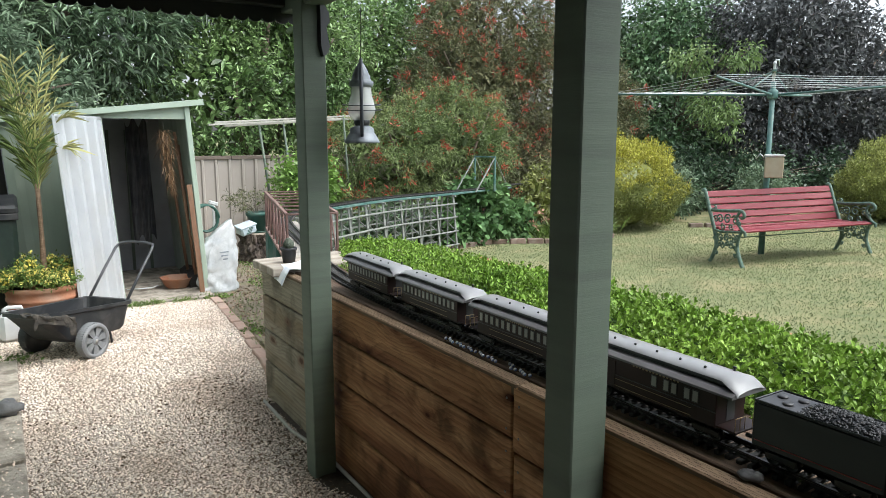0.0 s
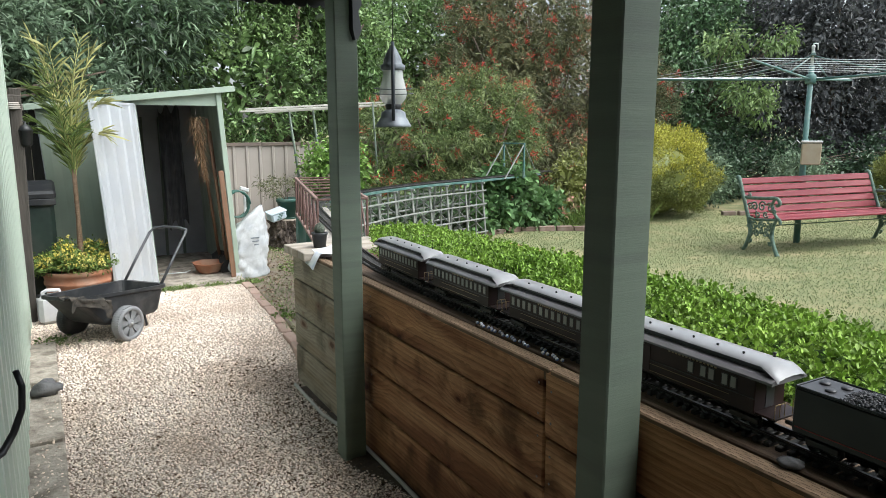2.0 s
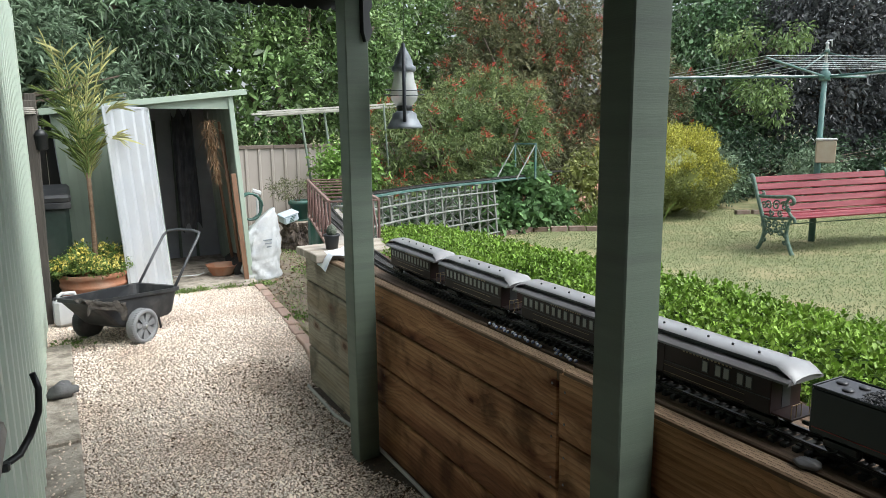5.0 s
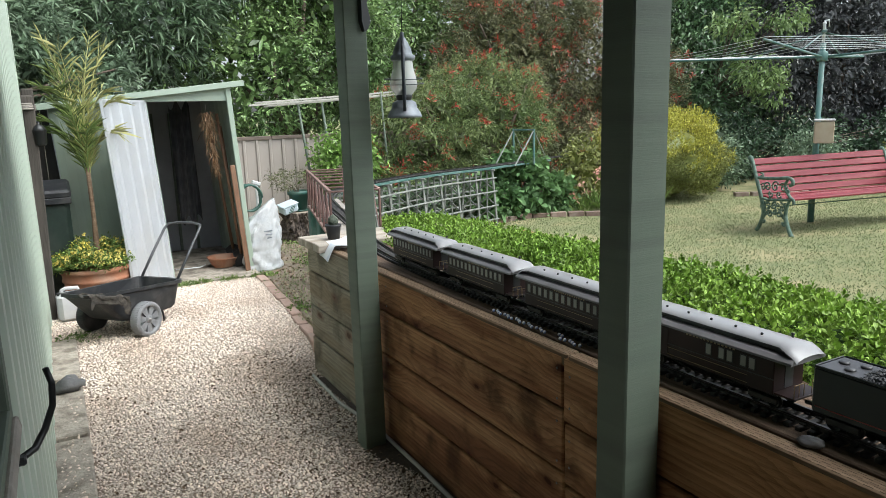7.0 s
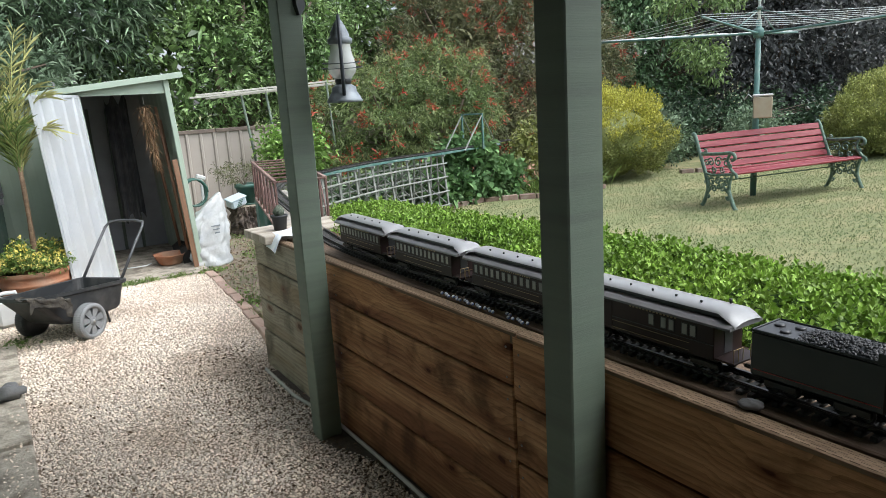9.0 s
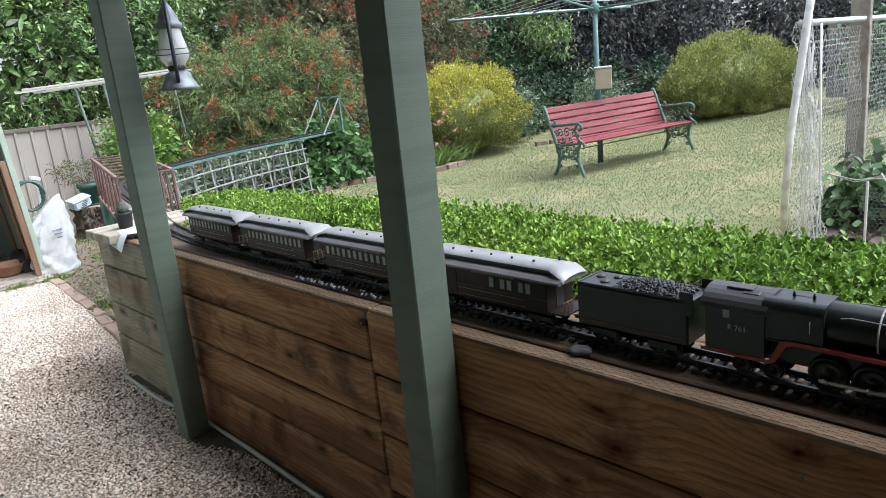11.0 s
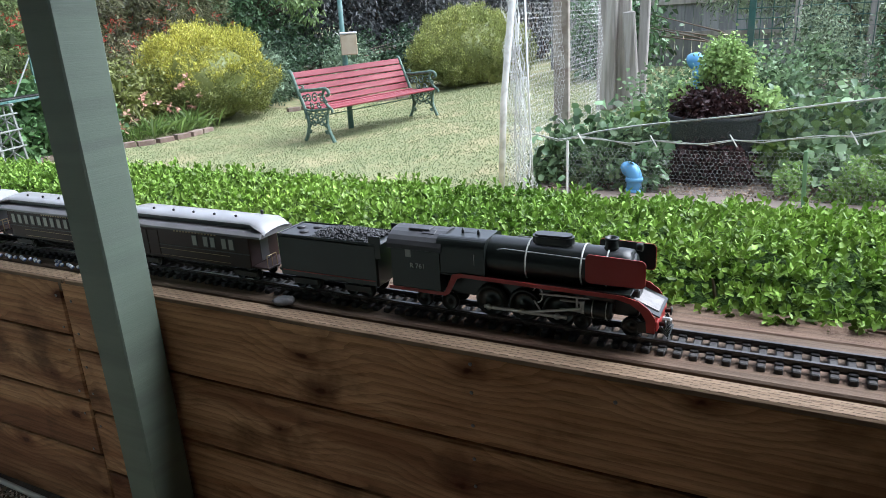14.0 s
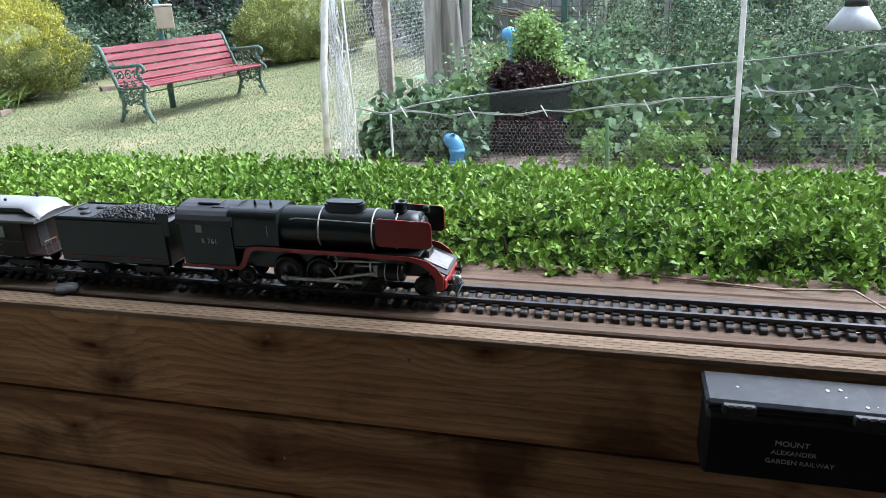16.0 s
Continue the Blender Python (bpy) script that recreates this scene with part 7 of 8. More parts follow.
st = thing("tree_stump", "gnarled dark tree stump on the bare ground", "stump", at=pose(1.29, 8.15, 0.0))
M["stumpwood"] = material("gnarled_stump_wood", (0.045, 0.034, 0.027), (0.16, 0.125, 0.1), scale=14, rough=0.95, bump=1.0, bump_scale=34, spots=(0.02, 0.016, 0.014), spot_scale=9, spot_amount=0.8)
M["sawncut"] = material("weathered_sawn_end", (0.22, 0.18, 0.14), (0.32, 0.27, 0.21), scale=12, rough=0.9, bump=0.4, bump_scale=40, spots=(0.12, 0.095, 0.075), spot_scale=6)
vv, ff = [], []
sk, sn = 72, 18
for i in range(sn):
    t = i / (sn - 1)
    for k in range(sk):
        a = 2 * math.pi * k / sk
        ca, sa = math.cos(a), math.sin(a)
        groove = abs(noise.noise(Vector((ca * 4, sa * 4, t * 3.2)))) + 0.5 * abs(noise.noise(Vector((ca * 9, sa * 9, t * 6 + 2))))
        r = (0.155 + 0.035 * (1 - t) ** 2 + 0.02 * t) * (0.82 + 0.55 * groove + 0.1 * noise.noise(Vector((ca * 2, sa * 2, t))))
        vv.append((r * ca, r * sa, 0.33 * t))
for i in range(sn - 1):
    for k in range(sk):
        ff.append((i * sk + k, i * sk + (k + 1) % sk, (i + 1) * sk + (k + 1) % sk, (i + 1) * sk + k))
part("wood", Geo().add(vv, ff, False), M["stumpwood"], st)
part("sawn_top", Geo().add([Vector(v) + Vector((0, 0, 0.001)) for v in vv[-sk:]], [tuple(range(sk))], False), M["sawncut"], st, "weathered sawn top")
tb_ = thing("plastic_tub", "pale blue translucent tub tilted on the stump", "tub", at=pose(1.17, 8.08, 0.345, 10, -14, 12))
M["bluetub"] = material("pale_blue_plastic", (0.42, 0.5, 0.55), (0.54, 0.61, 0.66), scale=6, rough=0.4)
part("tub_body", Geo().box(0.2, 0.15, 0.1, pose(0, 0, 0.05), 0.02), M["bluetub"], tb_)
part("lid", Geo().box(0.215, 0.165, 0.016, pose(0, 0, 0.105), 0.006), M["bluetub"], tb_)
for k in range(4):
    part("print_bar", Geo().box(0.07 - 0.012 * (k % 2), 0.003, 0.01, pose(-0.01 + 0.012 * k, -0.0765, 0.03 + 0.017 * k), 0.001), M["darkgreen"], tb_, "faded green print")
gp = thing("green_pot_plant", "wispy bronze shrub in a dark green pot on the stump", "potted plant", at=pose(1.34, 8.22, 0.331))
part("pot", Geo().lathe([(0.085, 0), (0.115, 0.2), (0.13, 0.2), (0.13, 0.245), (0.115, 0.245), (0.11, 0.2), (0.002, 0.2)], 24), M["darkgreen"], gp)
part("saucer", Geo().lathe([(0.002, 0.002), (0.11, 0.002), (0.12, 0.02), (0.112, 0.02), (0.1, 0.008), (0.002, 0.008)], 24), M["darkgreen"], gp)
for k in range(9):
    a = k * 2.4
    part("twig", Geo().tube([(0, 0, 0.2), (0.06 * math.cos(a) - 0.04, 0.05 * math.sin(a), 0.3), (0.2 * math.cos(a) - 0.09, 0.12 * math.sin(a), 0.36 + 0.03 * (k % 3))], [0.004, 0.003, 0.0015], 5), M["bark"], gp)
c, o = clumps(fr, (-0.08, 0, 0.38), (0.27, 0.16, 0.1), 70, 0.3)
v, f = foliage(fr, c, o, 10, 0.03, 0.05, 0.009, "thin", 0.4)
tagged(part("twig_sprays", arr_mesh("twigs", v, f, M["needlered"]), M["needlered"], gp), kind="stuff")

# ---------- pipe frame over the fence ----------
M["pipe"] = material("grey_weathered_pipe", (0.33, 0.32, 0.28), (0.44, 0.42, 0.37), scale=8, rough=0.6)
fr_ = thing("trellis_frame", "old pipe frame with grey battens over the fence", "trellis")
for k, (y, z) in enumerate(((8.6, 1.6), (8.7, 1.63), (8.66, 1.585))):
    part("batten", Geo().bar((0.92 + 0.1 * k, y, z), (2.95 - 0.06 * k, y, z + 0.11), 0.03, 0.022), M["pipe"], fr_)
for x0, x1, z1 in ((1.72, 1.55, 1.62), (2.02, 1.86, 1.66)):
    part("strut", Geo().tube([(x0, 8.62, 0.0), ((x0 + x1) / 2, 8.64, 0.85), (x1, 8.66, z1)], 0.016, 8), M["post"], fr_)
part("pole", Geo().tube([(2.72, 8.5, 0), (2.62, 8.5, 1.72)], 0.014, 8), M["post"], fr_, "green garden pole")

# ---------- truss bridge ----------
M["truss"] = material("brown_bridge_timber", (0.08, 0.042, 0.036), (0.17, 0.095, 0.08), scale=14, rough=0.7)
M["trusschord"] = material("bleached_bridge_timber", (0.15, 0.085, 0.07), (0.28, 0.19, 0.16), scale=14, rough=0.75)
tb = thing("truss_bridge", "brown model truss bridge carrying the railway", "model bridge")
A, Bp = Vector((0.36, 3.98, 0)), Vector((0.8, 5.72, 0))
dv = (Bp - A).normalized()
sd = Vector((dv.y, -dv.x, 0))
n = 7
for s in (-1, 1):
    for z in (0.7, 1.0):
        part("chord", Geo().bar(A + sd * s * 0.15 + Vector((0, 0, z)), Bp + sd * s * 0.15 + Vector((0, 0, z)), 0.02, 0.02), M["trusschord"], tb)
    for k in range(n + 1):
        p = A.lerp(Bp, k / n) + sd * s * 0.15
        part("upright", Geo().bar(p + Vector((0, 0, 0.7)), p + Vector((0, 0, 1.0)), 0.013, 0.013, up=(1, 0, 0)), M["truss"], tb)
        if k < n:
            q = A.lerp(Bp, (k + 1) / n) + sd * s * 0.15
            part("diagonal", Geo().bar(p + Vector((0, 0, 0.7 if k < n / 2 else 1.0)), q + Vector((0, 0, 1.0 if k < n / 2 else 0.7)), 0.008, 0.008), M["truss"], tb)
for k in range(n + 1):
    p = A.lerp(Bp, k / n)
    for z in (0.7, 1.0):
        part("cross_beam", Geo().bar(p - sd * 0.15 + Vector((0, 0, z)), p + sd * 0.15 + Vector((0, 0, z)), 0.011, 0.011), M["truss"], tb)
part("bridge_deck", Geo().bar(A + Vector((0, 0, 0.738)), Bp + Vector((0, 0, 0.738)), 0.2, 0.02), M["greywood"], tb)
for p in (A.lerp(Bp, 0.55), Bp):
    for s in (-1, 1):
        q = p + sd * s * 0.12
        part("pier", Geo().box(0.07, 0.07, 0.72, pose(q.x, q.y, 0.34), 0.005), M["darkgreen"], tb, "green bridge pier")

# ---------- trestle ----------
M["trestle"] = material("grey_green_trestle_timber", (0.16, 0.17, 0.155), (0.3, 0.31, 0.285), scale=10, rough=0.8, stretch=(1, 1, 0.3))
tv = thing("railway_trestle", "curved grey model trestle viaduct with crossed braces", "model trestle")
span = [i for i, p in enumerate(TRACK) if p.x > 1.05 and p.x < 3.62]
bents = [span[int(round(k * (len(span) - 1) / 9))] for k in range(10)]
levels = (0.1, 0.27, 0.45, 0.62)
def bent_point(i, off, z):
    d = heading(i)
    p = TRACK[i]
    return Vector((p.x + d.y * off, p.y - d.x * off, z))
for j, i in enumerate(bents):
    for off in (-0.12, 0.12):
        part("leg", Geo().bar(bent_point(i, off * 1.35, -0.01), bent_point(i, off * 0.75, 0.71), 0.022, 0.022, 0.002, (1, 0, 0)), M["trestle"], tv)
    part("leg", Geo().bar(bent_point(i, 0, -0.01), bent_point(i, 0, 0.71), 0.016, 0.016, 0.002, (1, 0, 0)), M["trestle"], tv)
    part("cap", Geo().bar(bent_point(i, -0.13, 0.715), bent_point(i, 0.13, 0.715), 0.022, 0.022), M["trestle"], tv)
    for a, b in zip(levels, levels[1:]):
        part("brace", Geo().bar(bent_point(i, -0.14, a), bent_point(i, 0.12, b), 0.011, 0.014), M["trestle"], tv)
        part("brace", Geo().bar(bent_point(i, 0.14, a), bent_point(i, -0.12, b), 0.011, 0.014), M["trestle"], tv)
    if j:
        h = bents[j - 1]
        for z in levels:
            for off in (-0.14, 0.14):
                k = 1.25 - z * 0.5
                d0, d1 = heading(h) * 0.03, heading(i) * 0.03
                part("girt", Geo().bar(bent_point(h, off * k, z) - Vector(d0), bent_point(i, off * k, z) + Vector(d1), 0.016, 0.016), M["trestle"], tv)
        for off in (-0.06, 0.06):
            part("stringer", Geo().bar(bent_point(h, off, 0.735), bent_point(i, off, 0.735), 0.03, 0.022), M["hoist"], tv, "green painted stringer")
last = bents[-1]
endp = [i for i, p in enumerate(TRACK) if p.x < 5.0][-1]
for off in (-0.07, 0.07):
    part("stringer", Geo().bar(bent_point(last, off, 0.735), bent_point(endp, off, 0.735), 0.03, 0.022), M["hoist"], tv, "green painted stringer")
tw = [i for i, p in enumerate(TRACK) if p.x < 4.42][-1]
for off in (-0.16, 0.16):
    part("tower_post", Geo().bar(bent_point(tw, off, 0.725), bent_point(tw, off, 1.2), 0.025, 0.025, 0.003, (1, 0, 0)), M["hoist"], tv, "green tower post")
    part("tower_stay", Geo().bar(bent_point(tw - 16, off, 0.74), bent_point(tw, off, 1.18), 0.014, 0.014), M["trestle"], tv)
    part("tower_stay", Geo().bar(bent_point(tw + 14, off, 0.74), bent_point(tw, off, 1.18), 0.01, 0.01), M["trestle"], tv)
part("tower_cap", Geo().bar(bent_point(tw, -0.16, 1.19), bent_point(tw, 0.16, 1.19), 0.02, 0.02), M["hoist"], tv)

# ---------- border beds ----------
def brick_row(name, label, pts, size=(0.22, 0.1, 0.08), z=0.03, mat="brick", gap=0.012):
    t = thing(name, label, "edging")
    tagged(t, kind="structure")
    me = Geo().box(*size, Matrix(), 0.006).mesh("brick")
    for (x0, y0), (x1, y1) in zip(pts, pts[1:]):
        d = Vector((x1 - x0, y1 - y0))
        k = max(1, int(d.length / (size[0] + gap)))
        for i in range(k):
            f0 = (i + 0.5) / k
            x, y = x0 + d.x * f0, y0 + d.y * f0
            ob = part("brick", me, M[mat], t)
            ob.matrix_local = pose(x + random.uniform(-0.006, 0.006), y + random.uniform(-0.006, 0.006), lawn_z(x, y) + z + random.uniform(-0.006, 0.006), random.uniform(-2, 2), random.uniform(-2, 2), math.degrees(math.atan2(d.y, d.x)) + random.uniform(-3, 3))


brick_row("path_edging", "worn red brick edging along the gravel path", [(0.34, 6.35), (0.27, 5.4), (0.17, 4.4), (0.1, 3.95)], (0.215, 0.078, 0.07), z=-0.012, mat="pathbrick")
brick_row("border_edging", "low brick edging of the flower border", [(3.2, 7.5), (3.95, 7.72), (4.5, 7.78), (5.35, 7.3), (5.9, 7.25), (6.4, 7.35)], z=0.012)
brick_row("rear_edging", "low brick edging at the back of the lawn", [(8.3, 7.5), (9.2, 6.95), (10.2, 6.2)], z=0.012)
tree("climbing_shrub", "leafy green shrub beside the trestle", (4.3, 7.9, 0), [((4.35, 8.0, 0.42), (0.6, 0.3, 0.42)), ((3.95, 7.85, 0.22), (0.35, 0.2, 0.25)), ((4.9, 7.95, 0.25), (0.4, 0.25, 0.28))], M["ivy"], per=18, density=110, twig=0.05, length=0.085, width=0.06, up=0.2, trunk=0.02, category="shrub", inner=0.7)
tree("border_shrub", "dense low shrub in the flower border", (5.75, 8.0, 0), [((5.8, 8.1, 0.5), (0.55, 0.35, 0.55))], M["goldgreen"], per=16, density=80, twig=0.05, length=0.06, width=0.02, up=0.3, trunk=0.02, category="shrub", inner=0.7)
tree("ground_cover", "dark low shrub filling the bed behind the trestle", (2.6, 7.8, 0), [((1.95, 7.5, 0.2), (0.5, 0.22, 0.32)), ((2.55, 7.75, 0.22), (0.55, 0.25, 0.36)), ((3.25, 8.0, 0.25), (0.55, 0.25, 0.38))], M["olive"], per=16, density=130, twig=0.05, length=0.07, width=0.02, up=0.2, trunk=0.02, category="shrub", inner=0.5)
M["pink"] = leaf_material("pink_lily_petal", (0.62, 0.28, 0.2), (0.74, 0.5, 0.42), spread=0.25)
lil = np.random.default_rng(31)
for x, y, h in ((5.55, 7.55, 0.52), (5.85, 7.5, 0.42), (6.15, 7.5, 0.6), (6.35, 7.55, 0.36), (5.25, 7.65, 0.3)):
    lily = thing("lily_clump", "pink lilies with strappy leaves in the border", "flowers", "lilies", pose(x, y, 0))
    P = lil.normal(size=(110, 3)) * np.array([0.09, 0.09, 0.02]) + np.array([0, 0, 0.03])
    D = lil.normal(size=(110, 3)) * np.array([0.5, 0.5, 0.1]) + np.array([0, 0, 0.9])
    v, f = thin_arrays(P, D, lil, h * 0.75, 0.02, 0.4, 0.25)
    part("leaves", arr_mesh("leaves", v, f, M["weed"]), M["weed"], lily)
    c = lil.normal(size=(4, 3)) * np.array([0.08, 0.08, 0.06]) + np.array([0, 0, h])
    v, f = foliage(lil, c, np.tile([[0, -0.3, 1.0]], (4, 1)), 9, 0.012, 0.055, 0.028, "leaf", 0.2, 0.2)
    tagged(part("petals", arr_mesh("petals", v, f, M["pink"]), M["pink"], lily, "pink petals"), kind="stuff")
for k in range(7):
    P = lil.normal(size=(60, 3)) * np.array([0.06, 0.06, 0.005])
    D = lil.normal(size=(60, 3)) * np.array([0.6, 0.6, 0.1]) + np.array([0, 0, 0.6])
    v, f = leaf_arrays(P, D, lil, 0.032, 0.016)
    x, y = ((-1.24, 5.2), (-1.2, 5.28), (0.28, 6.45), (-0.1, 6.5), (0.42, 6.4), (0.3, 5.1), (-0.35, 6.52))[k]
    w = tagged(part("weed", arr_mesh("weed", v, f, M["weed"]), M["weed"]), "small green weed at the edge of the gravel", "weed", "path weeds", "stuff")
    w.matrix_world = pose(x, y, 0.005)
solid("rock", Geo().blob((0, 0, 0.035), 0.075, 14, 9, 0.55, 12, (1.0, 0.85, 0.62)), M["stone"], "dark rough rock lying on the edging slab", "rock").matrix_world = pose(-1.285, 4.24, -0.005)
hose = Geo().tube([(-0.05, 3.75, -0.02), (-0.055, 3.3, -0.03), (-0.02, 2.95, -0.02), (-0.018, 2.5, -0.025), (-0.03, 2.0, -0.03), (-0.045, 1.4, -0.03), (-0.05, 0.0, -0.03), (-0.05, -2.0, -0.03)], 0.009, 8)
solid("drip_hose", hose, M["pipe"], "grey irrigation hose along the foot of the planter", "hose")


# ---------- park bench ----------
bench = thing("park_bench", "red slatted bench with verdigris cast-iron ends on the lawn", "bench", at=pose(5.607, 4.641, 0.028, 0, -0.95, -15.0))
BL = 1.81


def bez(pts, k=10):
    """A smooth curve through points."""
    pts = [Vector(p) for p in pts]
    pts = [pts[0] * 2 - pts[1]] + pts + [pts[-1] * 2 - pts[-2]]
    out = []
    for i in range(1, len(pts) - 2):
        a, b, c, d = pts[i - 1:i + 3]
        for j in range(k):
            t = j / k
            out.append(0.5 * ((2 * b) + (c - a) * t + (2 * a - 5 * b + 4 * c - d) * t * t + (3 * b - a - 3 * c + d) * t ** 3))
    out.append(pts[-2])
    return out


def scroll(y, z, r, turns, a0, sg=1):
    out = []
    for k in range(22):
        t = k / 21
        a = a0 + sg * turns * 2 * math.pi * t
        out.append((0, y + r * (1 - 0.85 * t) * math.cos(a), z + r * (1 - 0.85 * t) * math.sin(a)))
    return out


for x in (-0.012, BL + 0.012):
    e = new("end_frame")
    e.parent = bench
    e.matrix_local = pose(x, 0, 0)
    tagged(e, "ornate green cast-iron end")
    part("front_leg", Geo().tube(bez([(0, -0.04, 0.0), (0, 0.0, 0.05), (0, 0.07, 0.2), (0, 0.06, 0.32), (0, 0.02, 0.4)]), [0.024 - 0.0002 * k for k in range(41)], 8), M["verdigris"], e)
    part("back_leg", Geo().tube(bez([(0, 0.52, 0.0), (0, 0.48, 0.05), (0, 0.42, 0.2), (0, 0.45, 0.34), (0, 0.505, 0.47), (0, 0.585, 0.65), (0, 0.645, 0.79), (0, 0.675, 0.82), (0, 0.69, 0.8)]), 0.021, 8), M["verdigris"], e)
    part("seat_rail", Geo().tube(bez([(0, 0.0, 0.4), (0, 0.15, 0.385), (0, 0.35, 0.365), (0, 0.46, 0.38)]), 0.015, 8), M["verdigris"], e)
    part("arm", Geo().tube(bez([(0, 0.52, 0.6), (0, 0.4, 0.6), (0, 0.2, 0.615), (0, 0.06, 0.63), (0, 0.0, 0.61), (0, -0.01, 0.57), (0, 0.03, 0.55)]), 0.019, 8), M["verdigris"], e)
    part("arm_support", Geo().tube(bez([(0, 0.06, 0.62), (0, 0.1, 0.55), (0, 0.06, 0.47), (0, 0.01, 0.42), (0, -0.03, 0.4), (0, -0.04, 0.36)]), 0.016, 8), M["verdigris"], e)
    lace = Geo()
    for y, z, r, tn, a0, sg in ((0.13, 0.52, 0.055, 1.3, 0.5, 1), (0.25, 0.52, 0.06, 1.4, 2.5, -1), (0.37, 0.51, 0.055, 1.3, 0.2, 1), (0.19, 0.44, 0.04, 1.2, 3.5, 1), (0.31, 0.43, 0.04, 1.2, 1.0, -1),
                                (0.13, 0.3, 0.05, 1.3, 1.0, 1), (0.25, 0.31, 0.045, 1.3, 2.0, -1), (0.36, 0.29, 0.05, 1.3, 2.5, -1), (0.1, 0.2, 0.035, 1.2, 0.0, 1), (0.4, 0.19, 0.035, 1.2, 3.0, -1), (0.47, 0.62, 0.035, 1.2, 1.0, 1),
                                (0.18, 0.23, 0.04, 1.2, 2.0, 1), (0.31, 0.22, 0.04, 1.2, 0.5, -1), (0.245, 0.25, 0.03, 1.2, 1.5, 1), (0.09, 0.13, 0.03, 1.2, 0.5, -1), (0.42, 0.12, 0.03, 1.2, 2.5, 1), (0.06, 0.49, 0.04, 1.2, 1.5, -1), (0.44, 0.5, 0.045, 1.2, 0.4, 1)):
        lace.tube(scroll(y, z, r, tn, a0, sg), 0.009, 6)
    for k in range(14):
        lace.tube(scroll(0.09 + 0.028 * k, (0.27 if k % 2 else 0.345) + 0.03 * math.sin(k), 0.026, 1.1, 0.9 * k, 1 if k % 2 else -1), 0.006, 5)
    lace.tube(bez([(0, 0.08, 0.17), (0, 0.16, 0.25), (0, 0.25, 0.22), (0, 0.34, 0.25), (0, 0.42, 0.17)]), 0.009, 6)
    part("scrollwork", lace, M["verdigris"], e, "lacy cast scrollwork")
for k in range(5):
    y = 0.05 + 0.101 * k
    part("seat_slat", Geo().box(BL, 0.092, 0.024, pose(BL / 2, y, 0.405 - 0.022 * math.sin(k / 4 * 2.6), 8 if k == 0 else -3, 0, 0), 0.006), M["benchred"], bench)
for k in range(5):
    part("back_slat", Geo().box(BL, 0.022, 0.0725, pose(BL / 2, 0.508 + 0.0335 * k, 0.448 + 0.0795 * k, -22.5, 0, 0), 0.006), M["benchred"], bench)
part("tie_rod", Geo().tube([(0, 0.25, 0.3), (BL, 0.25, 0.3)], 0.007, 6), M["verdigris"], bench)

# ---------- rotary clothes hoist ----------
hz = thing("clothes_hoist", "green rotary clothes hoist with wire lines", "clothes line", at=pose(6.7, 5.13, -0.073) @ Matrix.Diagonal((1.03, 1.03, 1.03, 1)))
part("pole", Geo().lathe([(0.036, 0), (0.036, 1.3), (0.03, 1.31), (0.03, 2.12)], 16), M["hoist"], hz)
part("top_mast", Geo().lathe([(0.016, 2.08), (0.016, 2.32), (0.02, 2.325), (0.018, 2.345), (0.008, 2.35)], 12), M["wire"], hz, "grey mast top")
part("hub", Geo().lathe([(0.05, 1.92), (0.06, 1.94), (0.06, 2.0), (0.045, 2.03)], 16), M["hoist"], hz)
part("crown_plate", Geo().box(0.26, 0.05, 0.03, pose(0, 0, 2.24, 0, 0, 35), 0.006), M["hoist"], hz)
part("crank", Geo().tube([(0, 0, 2.36), (0.08, 0, 2.37), (0.09, 0, 2.3)], 0.008, 6), M["wire"], hz)
arms = [(-0.947, -0.322), (-0.322, 0.947), (0.947, 0.322), (0.322, -0.947)]
AL = 2.0
for ax, ay in arms:
    part("arm", Geo().tube([(0, 0, 1.97), (ax * AL, ay * AL, 2.05)], 0.013, 8), M["hoist"], hz)
    part("stay", Geo().tube([(0, 0, 2.23), (ax * AL * 0.42, ay * AL * 0.42, 2.0)], 0.008, 6), M["hoist"], hz)
for k in range(7):
    r = AL * (0.34 + 0.66 * k / 6)
    z = 1.985 + 0.065 * r / AL + 0.02
    for (a, b), (c, d) in zip(arms, arms[1:] + arms[:1]):
        mid = ((a + c) * r / 2, (b + d) * r / 2, z - 0.012)
        part("line", Geo().tube([(a * r, b * r, z), mid, (c * r, d * r, z)], 0.0024, 5), M["wire"], hz)
M["pegbox"] = material("beige_tin_box", (0.34, 0.3, 0.21), (0.42, 0.37, 0.27), scale=7, rough=0.6, spots=(0.3, 0.22, 0.14), spot_scale=5)
pb = thing("peg_box", "beige tin peg box with a white lid on the hoist pole", "box", at=pose(6.6, 5.054, -0.042, 0, 0, -54) @ Matrix.Diagonal((1.03, 1.03, 1.03, 1)))
part("box_body", Geo().box(0.2, 0.11, 0.24, pose(0.06, 0, 1.105), 0.008), M["pegbox"], pb)
part("lid", Geo().box(0.215, 0.125, 0.025, pose(0.06, 0, 1.243), 0.008), M["can"], pb, "white lid")
part("hook", Geo().tube([(-0.05, 0.05, 1.22), (-0.09, 0.1, 1.26), (-0.13, 0.1, 1.2)], 0.006, 6), M["wire"], pb)

